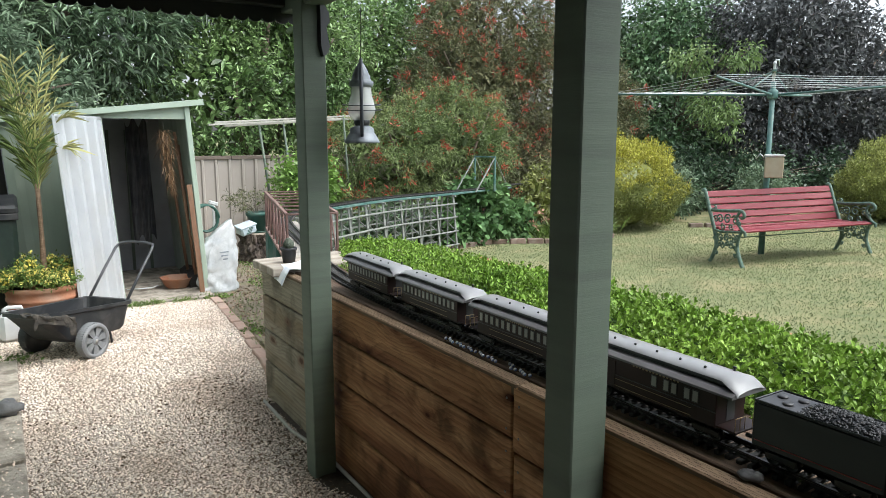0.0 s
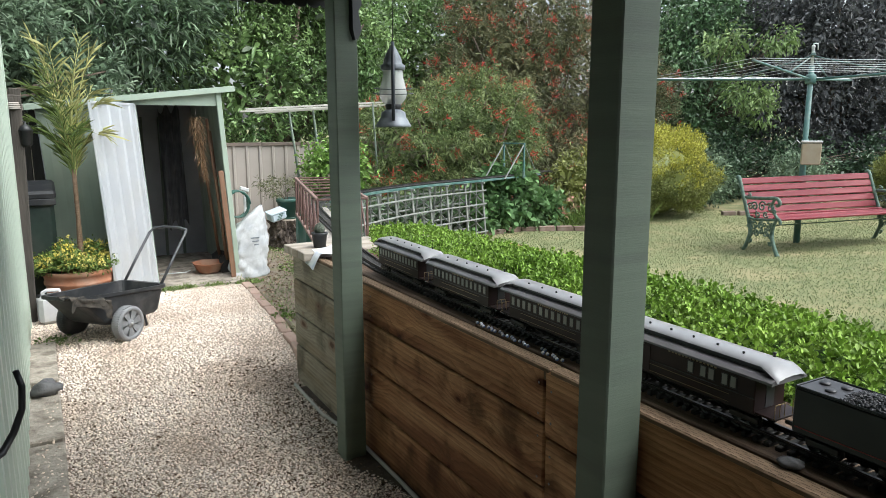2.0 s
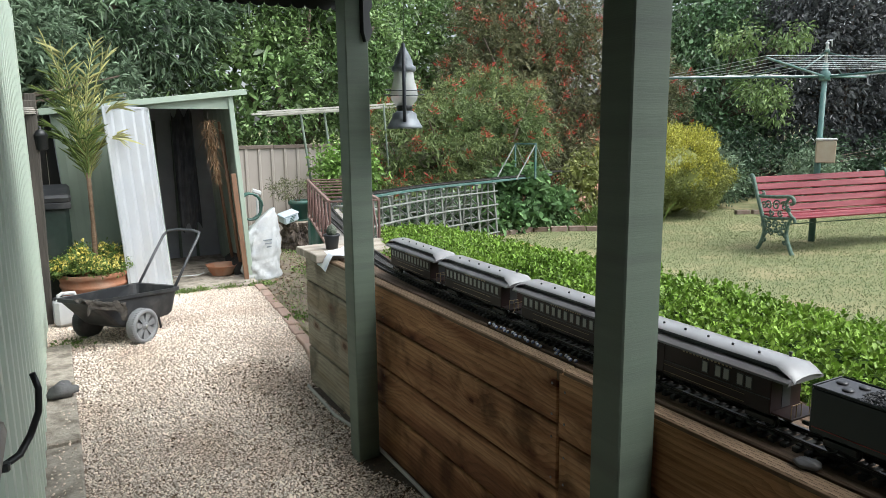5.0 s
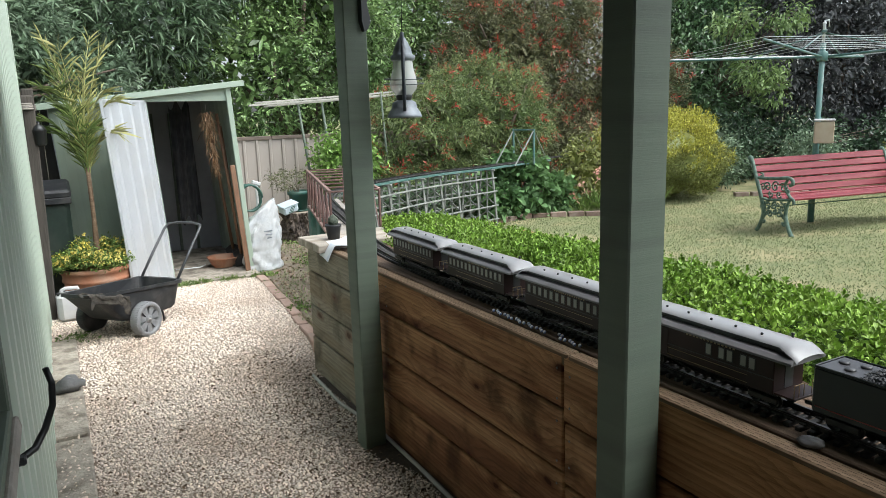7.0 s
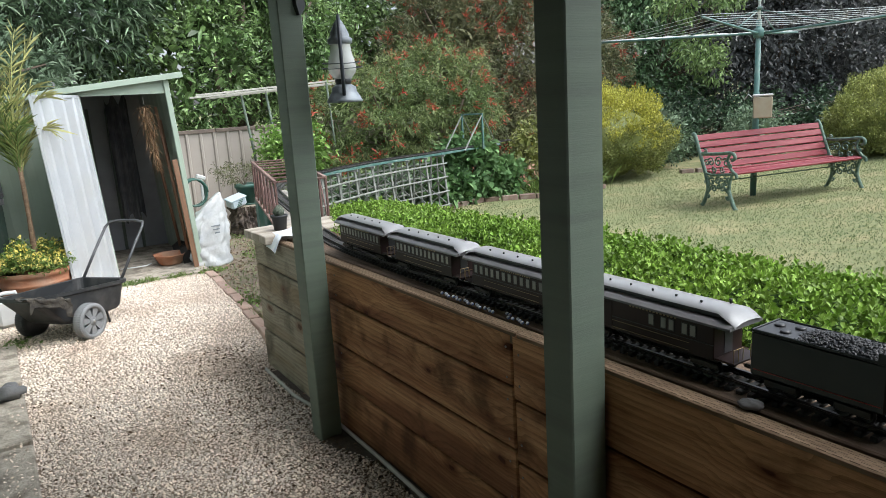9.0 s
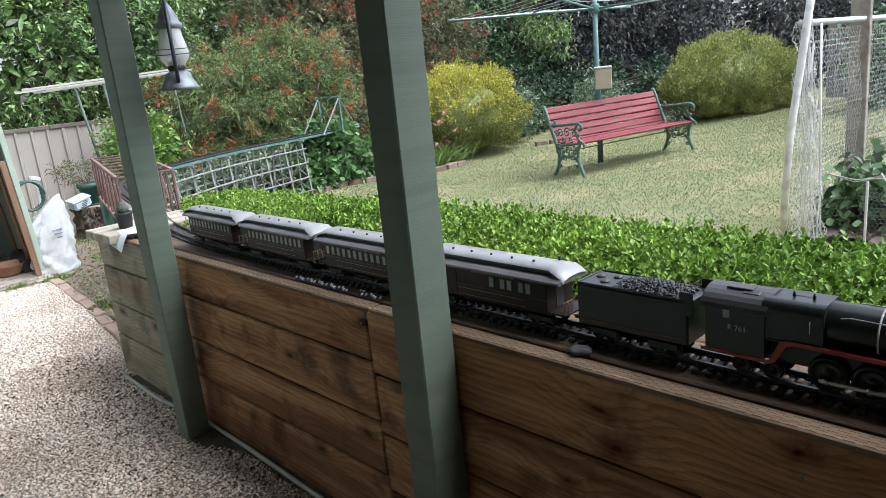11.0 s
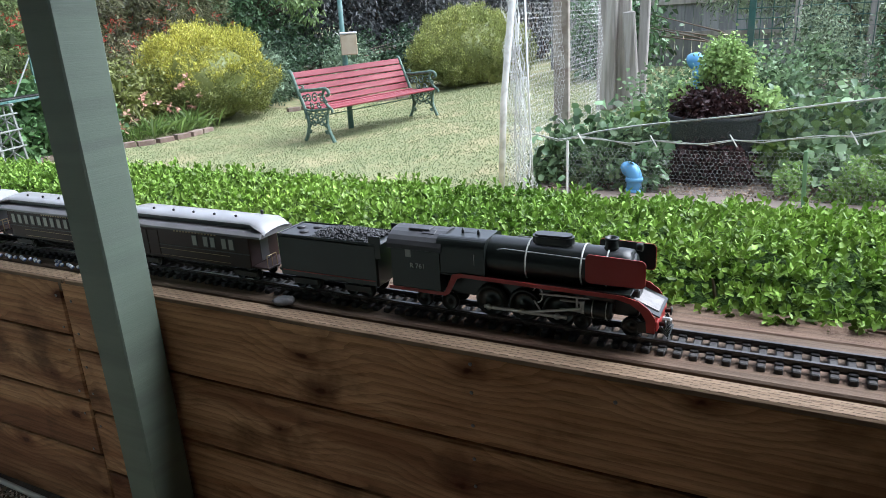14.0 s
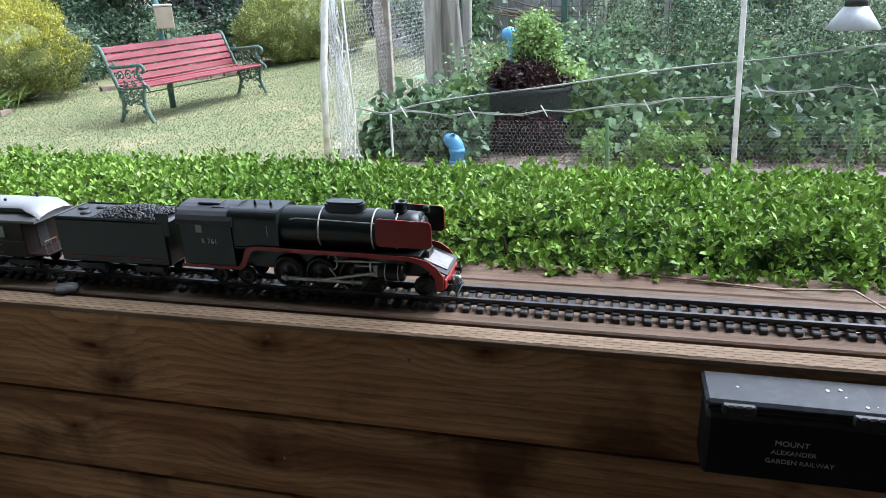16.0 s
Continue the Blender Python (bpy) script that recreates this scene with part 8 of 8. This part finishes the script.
# ---------- vegetable bed behind nets ----------
M["net"] = material("pale_netting", (0.6, 0.6, 0.58), (0.74, 0.74, 0.72), scale=9, rough=0.6)
M["cord"] = material("weathered_grey_cord", (0.3, 0.32, 0.28), (0.5, 0.51, 0.47), scale=30, rough=0.85, bump=0.4, bump_scale=160)
M["chicken"] = material("galvanised_netting", (0.28, 0.29, 0.28), (0.42, 0.43, 0.42), scale=9, rough=0.5, metal=0.3)
M["whitepost"] = material("flaking_white_paint", (0.82, 0.82, 0.8), (0.88, 0.88, 0.86), scale=9, rough=0.6, bump=0.3, bump_scale=40, spots=(0.3, 0.28, 0.25), spot_scale=14, spot_amount=0.45)
M["shadecloth"] = material("sheer_shade_cloth", (0.03, 0.045, 0.038), (0.05, 0.068, 0.058), scale=300, rough=0.8, alpha=0.42)
M["tub"] = material("black_fabric_tub", (0.015, 0.014, 0.015), (0.03, 0.027, 0.027), scale=20, rough=0.85, bump=0.6, bump_scale=60)
M["bedsoil"] = material("mulched_soil", (0.075, 0.056, 0.042), (0.16, 0.125, 0.095), scale=25, rough=0.95, bump=0.8, bump_scale=70)
GZ = 0.3


def hexnet(name, place, w, h, cell, r, mat, parent, jitter=0.0, tall=1.0, label=""):
    """Hexagon wire netting; place(u, v) gives the point."""
    k = random.Random(7)
    gg = []
    rows, cols = int(h / (cell * 0.75 * tall)), int(w / (cell * 0.866))
    V, E = {}, set()
    pts = []

    def vid(u, v):
        key = (round(u / cell * 20), round(v / cell * 20))
        if key not in V:
            V[key] = len(pts)
            p = Vector(place(u, v))
            pts.append(p + Vector((k.uniform(-1, 1), k.uniform(-1, 1), k.uniform(-1, 1))) * jitter)
        return V[key]

    for j in range(rows):
        for i in range(cols):
            cu, cv = (i + 0.5 * (j % 2)) * cell * 0.866, j * cell * 0.75 * tall
            ring = []
            for a in range(6):
                an = math.pi / 6 + a * math.pi / 3
                ring.append(vid(cu + cell / 2 * math.cos(an), cv + cell / 2 * math.sin(an) * tall))
            for a in range(6):
                E.add(tuple(sorted((ring[a], ring[(a + 1) % 6]))))
    P = np.array([tuple(p) for p in pts])
    E = np.array(sorted(E))
    a, b = P[E[:, 0]], P[E[:, 1]]
    d = unit(b - a)
    x = unit(np.cross(d, np.array([0.31, 0.22, 0.93])))
    y = np.cross(d, x)
    vs = []
    for t in range(3):
        an = 2 * math.pi * t / 3
        o = (x * math.cos(an) + y * math.sin(an)) * r
        vs += [a + o, b + o]
    vv = np.stack(vs, 1).reshape(-1, 3)
    f = np.array([[0, 2, 3, 1], [2, 4, 5, 3], [4, 0, 1, 5]])
    F = (np.arange(len(E))[:, None, None] * 6 + f[None]).reshape(-1, 4)
    return tagged(part(name, arr_mesh(name, vv, F, mat), mat, parent, label), kind="stuff")


# soil of the bed
g = Geo()
n = 14
vv = [(2.93 + 6.5 * i / n, -4.5 + 5.75 * j / n, GZ + 0.012 + 0.02 * noise.noise(Vector((i * 0.9, j * 0.9, 3)))) for i in range(n + 1) for j in range(n + 1)]
g.add(vv, [(i * (n + 1) + j, (i + 1) * (n + 1) + j, (i + 1) * (n + 1) + j + 1, i * (n + 1) + j + 1) for i in range(n) for j in range(n)], True)
solid("vegetable_bed", g, M["bedsoil"], "mulched brown soil of the vegetable bed", "bed", kind="structure")
for k, (a, b) in enumerate(((0.98, -0.55), (-0.56, -1.9), (-1.91, -3.4))):
    solid("bed_plank", Geo().box(0.16, a - b, 0.05, pose(2.88 + 0.015 * k, (a + b) / 2, GZ + 0.005, 0, 0, 0.5 * k), 0.006), M["fencecap"], "weathered plank edging the vegetable bed", "plank", "bed planks")

litter("mulch", "brown bark mulch and dead leaves on the bed", 5200, (2.97, 4.6, -2.8, 1.15), lambda x, y: x > 2.95, lambda x, y: GZ + 0.02, M["litter"], 0.028, 0.013, 63)

cage = thing("net_cage", "white pipe frame hung with bird netting over the bed", "net frame")
part("front_pole", Geo().tube([(2.7, 1.365, GZ - 0.05), (2.7, 1.33, 0.9), (2.715, 1.265, 1.5), (2.72, 1.25, 1.64)], 0.02, 10), M["whitepost"], cage)
part("top_rail", Geo().tube([(2.72, 1.3, 1.46), (4.5, 1.33, 1.46), (6.9, 1.38, 1.46)], 0.018, 10), M["wire"], cage)
part("mid_post", Geo().box(0.05, 0.11, 1.5, pose(3.85, 1.34, 0.95, 0, -1, 0), 0.004), M["capwood"], cage, "silvered timber post")
part("rope", Geo().tube([(2.86, 1.25, 1.45), (2.87, 1.24, 0.9), (2.9, 1.23, 0.35)], 0.006, 6), M["net"], cage)
hexnet("side_net", lambda u, v: (2.8 + u, 1.32 + 0.02 * math.sin(u * 3) + 0.012 * math.sin(v * 9 + u * 5), GZ + v), 2.1, 1.16, 0.031, 0.0007, M["net"], cage, 0.003, 1.25, "stretched grey bird netting")
bunch = Geo()
for k in range(9):
    an = k * 0.7
    o = 0.012 + 0.05 * (k / 9)
    pts = [(2.74 + 0.02 * math.sin(an + t * 3) + o * 0.3, 1.3 - o * (0.6 + 1.6 * t / 9) + 0.01 * math.sin(an * 3 + t * 2.1), 1.5 - 1.18 * t / 9 + 0.02 * math.sin(an)) for t in range(10)]
    bunch.tube(pts, 0.0028, 4)
tagged(part("gathered_net", bunch, M["net"], cage, "gathered white netting hanging by the pole"), kind="stuff")
hexnet("gathered_mesh", lambda u, v: (2.745 + 0.05 * u + 0.025 * math.sin(v * 21), 1.33 - u * (0.75 - 0.5 * v / 1.18) + 0.01 * math.sin(v * 30 + u * 40), GZ + v), 0.24, 1.18, 0.024, 0.0014, M["whitepost"], cage, 0.006, 1.0)

M["stakegreen"] = material("green_stake_paint", (0.1, 0.21, 0.1), (0.15, 0.28, 0.14), scale=8, rough=0.6)
wf = thing("wire_fence", "low chicken wire fence with green stakes round the bed", "wire fence")
def fence_x(y):
    return 2.98 + 0.04 * math.sin(y * 2) - 0.06 * ease(-0.6, 0.3, y)
hexnet("wire_netting", lambda u, v: (fence_x(1.05 - u), 1.05 - u, GZ + 0.01 + v * (1 + 0.03 * u)), 4.6, 0.3, 0.027, 0.0007, M["chicken"], wf, 0.002, 1.0, "hexagon wire netting")
nu, nv = 60, 6
def cloth(u, v):
    """The shade cloth hangs between the two cords."""
    rise = 0.36 * min(1, u / 2.7) ** 0.8
    return (2.968 + 0.012 * math.sin(u * 4 + v * 3), 1.04 - u, 0.635 + 0.012 * math.sin(u * 5) * (1 - v) + v * (rise + 0.002))
vv = [cloth(4.35 * i / nu, j / nv) for i in range(nu + 1) for j in range(nv + 1)]
part("shade_cloth", Geo().add(vv, [(i * (nv + 1) + j, (i + 1) * (nv + 1) + j, (i + 1) * (nv + 1) + j + 1, i * (nv + 1) + j + 1) for i in range(nu) for j in range(nv)], True), M["shadecloth"], wf, "sheer dark green shade cloth")
for x, y, h, mt in ((2.86, 1.0, 0.34, "net"), (2.87, -0.26, 0.32, "hoist"), (3.1, -1.56, 0.36, "hoist"), (3.0, -3.0, 0.4, "hoist")):
    part("stake", Geo().box(0.026 if mt == "hoist" else 0.012, 0.02 if mt == "hoist" else 0.012, h + 0.1, pose(x, y, GZ + h / 2 - 0.05, random.uniform(-3, 3), random.uniform(-3, 3), 0), 0.003), M["stakegreen"] if mt == "hoist" else M["net"], wf, "green fence stake")
tw = [(fence_x(1.36 - k * 0.14) - 0.008, 1.36 - k * 0.14, 0.66 - 0.05 * math.sin(k * 0.24) + 0.012 * math.sin(k * 2.3) + 0.003 * k) for k in range(32)]
part("top_cord", Geo().tube(tw, 0.0038, 6), M["cord"], wf, "grey twisted cord")
part("top_cord", Geo().tube([(x + 0.012 * math.sin(i * 1.9), y, z + 0.012 * math.cos(i * 1.9)) for i, (x, y, z) in enumerate(tw)], 0.0022, 5), M["cord"], wf)
hi = [(2.97, 1.05 - k * 0.2, 0.63 + 0.36 * min(1, k * 0.2 / 2.7) ** 0.8 + 0.006 * math.sin(k)) for k in range(22)]
part("high_cord", Geo().tube(hi, 0.0055, 6), M["cord"], wf, "pale cord strung above the fence")
for k, i in enumerate((3, 6, 9, 13, 17, 21)):
    x, y, z = tw[i]
    part("tie", Geo().tube([(x - 0.01, y + 0.02, z + 0.03), (x - 0.015, y, z), (x - 0.012, y - 0.02, z - 0.035)], 0.004, 5), M["whitepost"], wf, "pale rag tie")
wp = thing("white_stake", "tall white painted timber stake in the bed", "stake")
part("shaft", Geo().box(0.022, 0.026, 1.75, pose(2.93, -0.907, GZ + 0.8, -2.5, 0, 0), 0.003), M["whitepost"], wp)
hl = thing("hanging_cone", "galvanised cone shade hanging over the bed", "shade", at=pose(3.0, -1.44, 1.06))
part("cone", Geo().lathe([(0.125, 0), (0.127, 0.004), (0.055, 0.11), (0.05, 0.11), (0.118, 0.004)], 28, None, False), M["chicken"], hl, "grey metal cone")
part("socket", Geo().lathe([(0.055, 0.105), (0.052, 0.15), (0.02, 0.17)], 14), M["black"], hl)
part("hanger", Geo().tube([(0, 0, 0.16), (0.02, 0, 0.6), (0.05, 0, 1.1)], 0.004, 5), M["black"], hl)
part("cross_wire", Geo().tube([(0.05, 1.8, 0.9), (0.05, 0.0, 1.12), (0.05, -2.5, 1.1)], 0.004, 5), M["wire"], hl)
M["bluepipe"] = material("blue_pipe_plastic", (0.1, 0.3, 0.55), (0.15, 0.38, 0.63), scale=7, rough=0.4)
for x, y, s in ((2.98, 0.63, 0.88), (3.95, 0.4, 1.15)):
    z0 = GZ if x < 3.2 else 0.79
    bp = thing("blue_pipe_elbow", "blue plastic pipe elbow standing in the bed", "pipe", "blue pipes", pose(x, y, z0, 0, 0, 60) @ Matrix.Diagonal((s, s, s, 1)))
    pts = [(0, 0, 0), (0, 0, 0.12)] + [(0.05 - 0.05 * math.cos(a), 0, 0.12 + 0.06 * math.sin(a)) for a in [math.pi / 2 * k / 6 for k in range(1, 9)]]
    part("elbow", Geo().tube(pts, 0.05, 14), M["bluepipe"], bp)
    if x > 3.2:
        part("riser", Geo().tube([(0, 0, (GZ - z0) / s), (0, 0, 0.01)], 0.046, 14), M["bluepipe"], bp)
    for z in (0.02, 0.1):
        part("collar", Geo().lathe([(0.05, z), (0.057, z), (0.057, z + 0.03), (0.05, z + 0.03)], 16, None, False), M["bluepipe"], bp)
tubt = thing("black_planter_tub", "large black planter tub in the bed", "planter", at=pose(3.62, 0.27, GZ))
part("tub_body", Geo().lathe([(0.25, 0), (0.265, 0.1), (0.272, 0.39), (0.276, 0.4), (0.262, 0.4), (0.25, 0.36), (0.002, 0.36)], 30), M["tub"], tubt)
part("rim", Geo().lathe([(0.276, 0.375), (0.286, 0.38), (0.286, 0.4), (0.274, 0.405)], 30, None, False), M["tub"], tubt)
M["marrow"] = leaf_material("marrow_leaf", (0.11, 0.185, 0.085), (0.25, 0.335, 0.18), spread=0.65, rough=0.55, spec=0.25)
M["parsley"] = leaf_material("pale_parsley_leaf", (0.235, 0.35, 0.115), (0.4, 0.53, 0.205), spread=0.4, rough=0.6, spec=0.2)
M["tomato"] = leaf_material("tomato_leaf", (0.13, 0.18, 0.105), (0.3, 0.35, 0.235), spread=0.7, rough=0.65, spec=0.2)
M["redleaf"] = leaf_material("dark_red_lettuce", (0.03, 0.014, 0.014), (0.06, 0.026, 0.024), spread=0.5)
vr = np.random.default_rng(77)


def plant(name, label, c, size, count, per, length, width, mat, kind="leaf", twig=0.03, up=0.3, category="plant", group="", inner=0.6):
    t = thing(name, label, category, group, pose(c[0], c[1], c[2]))
    cc, oo = clumps(vr, (0, 0, size[2] * 0.6), size, count, 0.3, inner)
    k = cc[:, 2] > 0.01
    v, f = foliage(vr, cc[k], oo[k], per, twig, length, width, kind, up, 0.25)
    part("leaves", arr_mesh("leaves", v, f, mat), mat, t)
    part("stem", Geo().tube([(0, 0, -0.03), (0.01, 0, size[2] * 0.5), (0, 0.01, size[2])], [0.012, 0.009, 0.004], 6), M["weed"], t)
    return t


plant("red_lettuce", "dark red frilly plant heaped in the tub", (3.6, 0.27, 0.67), (0.2, 0.2, 0.1), 620, 12, 0.03, 0.02, M["redleaf"], category="vegetable")
plant("red_lettuce", "dark red frilly plants growing round the tub", (3.36, 0.27, GZ), (0.08, 0.24, 0.15), 420, 10, 0.03, 0.02, M["redleaf"], category="vegetable")
plant("bolting_parsley", "tall fresh green parsley above the tub", (3.72, 0.235, 0.77), (0.12, 0.12, 0.22), 700, 13, 0.024, 0.02, M["parsley"], category="vegetable")
plant("trailing_parsley", "fresh green leaves spilling over the tub", (3.68, 0.03, 0.73), (0.12, 0.12, 0.05), 80, 10, 0.032, 0.024, M["parsley"], category="vegetable")
plant("trailing_parsley", "fresh green leaves spilling over the tub", (3.66, 0.47, 0.68), (0.06, 0.06, 0.1), 60, 10, 0.032, 0.024, M["parsley"], category="vegetable")
for k in range(30):
    x, y = vr.uniform(3.4, 6.2), vr.uniform(-3.6, 0.95)
    if abs(y - 0.22) < 0.4 and x < 4.0:
        x += 1.0
    plant("pumpkin_vine", "broad-leaved pumpkin vine sprawling in the bed", (x, y, GZ), (vr.uniform(0.25, 0.42), vr.uniform(0.25, 0.42), vr.uniform(0.14, 0.26)), 54, 8, 0.072, 0.062, M["marrow"] if k % 2 else M["laurel"], twig=0.07, up=0.5, category="vegetable", group="pumpkin vines")
for k, (x, y, r, h) in enumerate(((3.8, -0.38, 0.24, 0.24), (3.55, -0.66, 0.2, 0.16), (3.9, -0.92, 0.3, 0.26), (3.5, -1.15, 0.2, 0.15), (4.2, -0.5, 0.3, 0.3), (3.45, -1.6, 0.24, 0.18), (3.35, -2.1, 0.22, 0.18), (4.3, -1.3, 0.32, 0.32), (4.4, -2.0, 0.34, 0.34), (3.62, -0.12, 0.17, 0.22), (3.4, -0.35, 0.15, 0.16), (3.75, -0.2, 0.2, 0.26), (3.3, -0.75, 0.14, 0.13), (3.3, 0.75, 0.2, 0.24), (3.5, 0.98, 0.24, 0.2), (3.75, 0.75, 0.24, 0.22))):
    plant("marrow_plant", "low broad-leaved marrow plant on the mulch", (x, y, GZ), (r, r, h), 56, 8, 0.064, 0.056, M["marrow"] if k % 3 else M["weed"], twig=0.05, up=0.4, category="vegetable", group="marrow plants")
for k in range(12):
    plant("seedling", "small fresh green seedling behind the wire", (vr.uniform(3.03, 3.35), vr.uniform(-2.4, -0.12), GZ), (0.07, 0.07, vr.uniform(0.09, 0.16)), 36, 6, 0.035, 0.022, M["lime"], twig=0.015, category="vegetable", group="seedlings")
for k in range(18):
    x, y = vr.uniform(4.4, 7.2), vr.uniform(-3.8, -0.25)
    plant("tomato_plant", "tall straggly grey-green tomato plant", (x, y, GZ), (0.34, 0.34, vr.uniform(0.42, 0.66)), 170, 13, 0.042, 0.015, M["tomato"] if k % 3 else M["laurel"], twig=0.06, up=0.1, category="vegetable", group="tomato plants")
for k in range(26):
    plant("strawberry", "low leafy strawberry plant by the net", (vr.uniform(3.1, 4.6), vr.uniform(0.62, 1.26), GZ), (0.16, 0.14, vr.uniform(0.1, 0.17)), 46, 8, 0.052, 0.044, M["marrow"] if k % 3 else M["laurel"], twig=0.03, up=0.4, category="vegetable", group="strawberries")

for x, y, h in ((5.6, 0.95, 0.3), (6.0, 0.6, 0.34), (6.3, 0.15, 0.4), (5.4, 0.45, 0.26), (6.6, -0.3, 0.42), (5.8, 0.0, 0.36)):
    plant("bean_row", "leafy bean plants growing behind the tub", (x, y, GZ), (0.3, 0.3, h), 90, 10, 0.052, 0.034, M["marrow"], twig=0.06, up=0.3, category="vegetable", group="bean plants")

M["palewood"] = material("sun_bleached_timber", (0.3, 0.275, 0.24), (0.5, 0.465, 0.415), scale=5, rough=0.85, bump=0.4, bump_scale=50, stretch=(3, 3, 0.25), spots=(0.15, 0.13, 0.11), spot_scale=5, spot_amount=0.75, per_object=0.2)
# old sleepers standing on end, wire panels and a board fence behind the bed
for k, (x, y, w, h, ln) in enumerate(((6.85, 1.75, 0.2, 1.35, 0.5), (6.8, 1.47, 0.12, 1.05, -5), (6.9, 1.37, 0.1, 1.5, 1.0), (6.95, 1.6, 0.16, 1.55, -1))):
    solid("old_sleeper", Geo().box(0.1, w, h, pose(x, y, GZ + h / 2 - 0.03, ln, 0, 0), 0.012), M["palewood"], "silvered old timber sleeper standing on end", "sleeper", "old sleepers")
M["greyfence"] = material("weathered_grey_board", (0.2, 0.2, 0.2), (0.3, 0.3, 0.29), scale=6, rough=0.85, per_object=0.25, stretch=(3, 3, 0.4))
bf = thing("board_fence", "weathered grey board fence behind the vegetable bed", "fence")
tagged(bf, kind="structure")
bmesh_ = Geo().box(0.02, 0.14, 1.3, Matrix(), 0.003).mesh("board")
for k in range(86):
    ob = part("board", bmesh_, M["greyfence"], bf)
    ob.matrix_local = pose(12.6 + random.uniform(-0.004, 0.004), 4.2 - 0.147 * k, GZ + 0.6 + random.uniform(-0.02, 0.02))
for z in (0.55, 1.1):
    part("rail", Geo().box(0.05, 12.6, 0.08, pose(12.56, -2.05, GZ + z), 0.004), M["greywood"], bf)
pl = thing("mesh_screen", "dark green wire mesh screen on posts", "screen")
for y in (0.35, -0.1, -0.8, -1.6):
    part("panel_post", Geo().box(0.07, 0.07, 1.35, pose(7.6, y, GZ + 0.62), 0.005), M["greywood"] if y < 0 else M["darkgreen"], pl)
for k in range(12):
    part("wire", Geo().tube([(7.57, 0.5, GZ + 0.1 + 0.11 * k), (7.57, -2.6, GZ + 0.1 + 0.11 * k)], 0.006, 5), M["darkgreen"], pl)
for k in range(26):
    part("wire", Geo().tube([(7.565, 0.5 - 0.12 * k, GZ), (7.565, 0.5 - 0.12 * k, GZ + 1.35)], 0.005, 5), M["darkgreen"], pl)
tree("apple_tree", "small garden tree with grey-green leaves behind the bed", (9.0, -1.0, 0.25), [((8.8, -0.6, 1.5), (0.9, 0.9, 0.8)), ((9.2, -2.2, 1.6), (1.0, 1.1, 0.9)), ((9.0, 0.6, 1.9), (0.8, 0.7, 0.7))], M["tomato"], per=20, density=46, twig=0.1, length=0.06, width=0.016, trunk=0.035, fill=420)
tree("back_shrub", "mixed green shrubs along the far boundary", (11.0, 0.0, 0.25), [((10.8, 2.6, 1.0), (0.8, 0.8, 0.8)), ((11.2, -1.4, 1.1), (1.0, 1.4, 1.0)), ((10.8, -3.6, 1.2), (1.0, 1.3, 1.1))], M["laurel"], per=16, density=30, twig=0.12, length=0.1, width=0.04, trunk=0.05, category="shrub")
tree("street_tree", "tall green tree beyond the far fence", (15.0, -1.0, 0.2), [((14.5, 1.5, 2.4), (1.6, 2.0, 1.7)), ((15.0, -2.0, 2.2), (1.8, 2.2, 1.8)), ((15.5, -5.0, 2.4), (1.8, 2.0, 1.9))], M["laurel"], per=16, density=16, twig=0.18, length=0.14, width=0.06, trunk=0.14, fill=300)
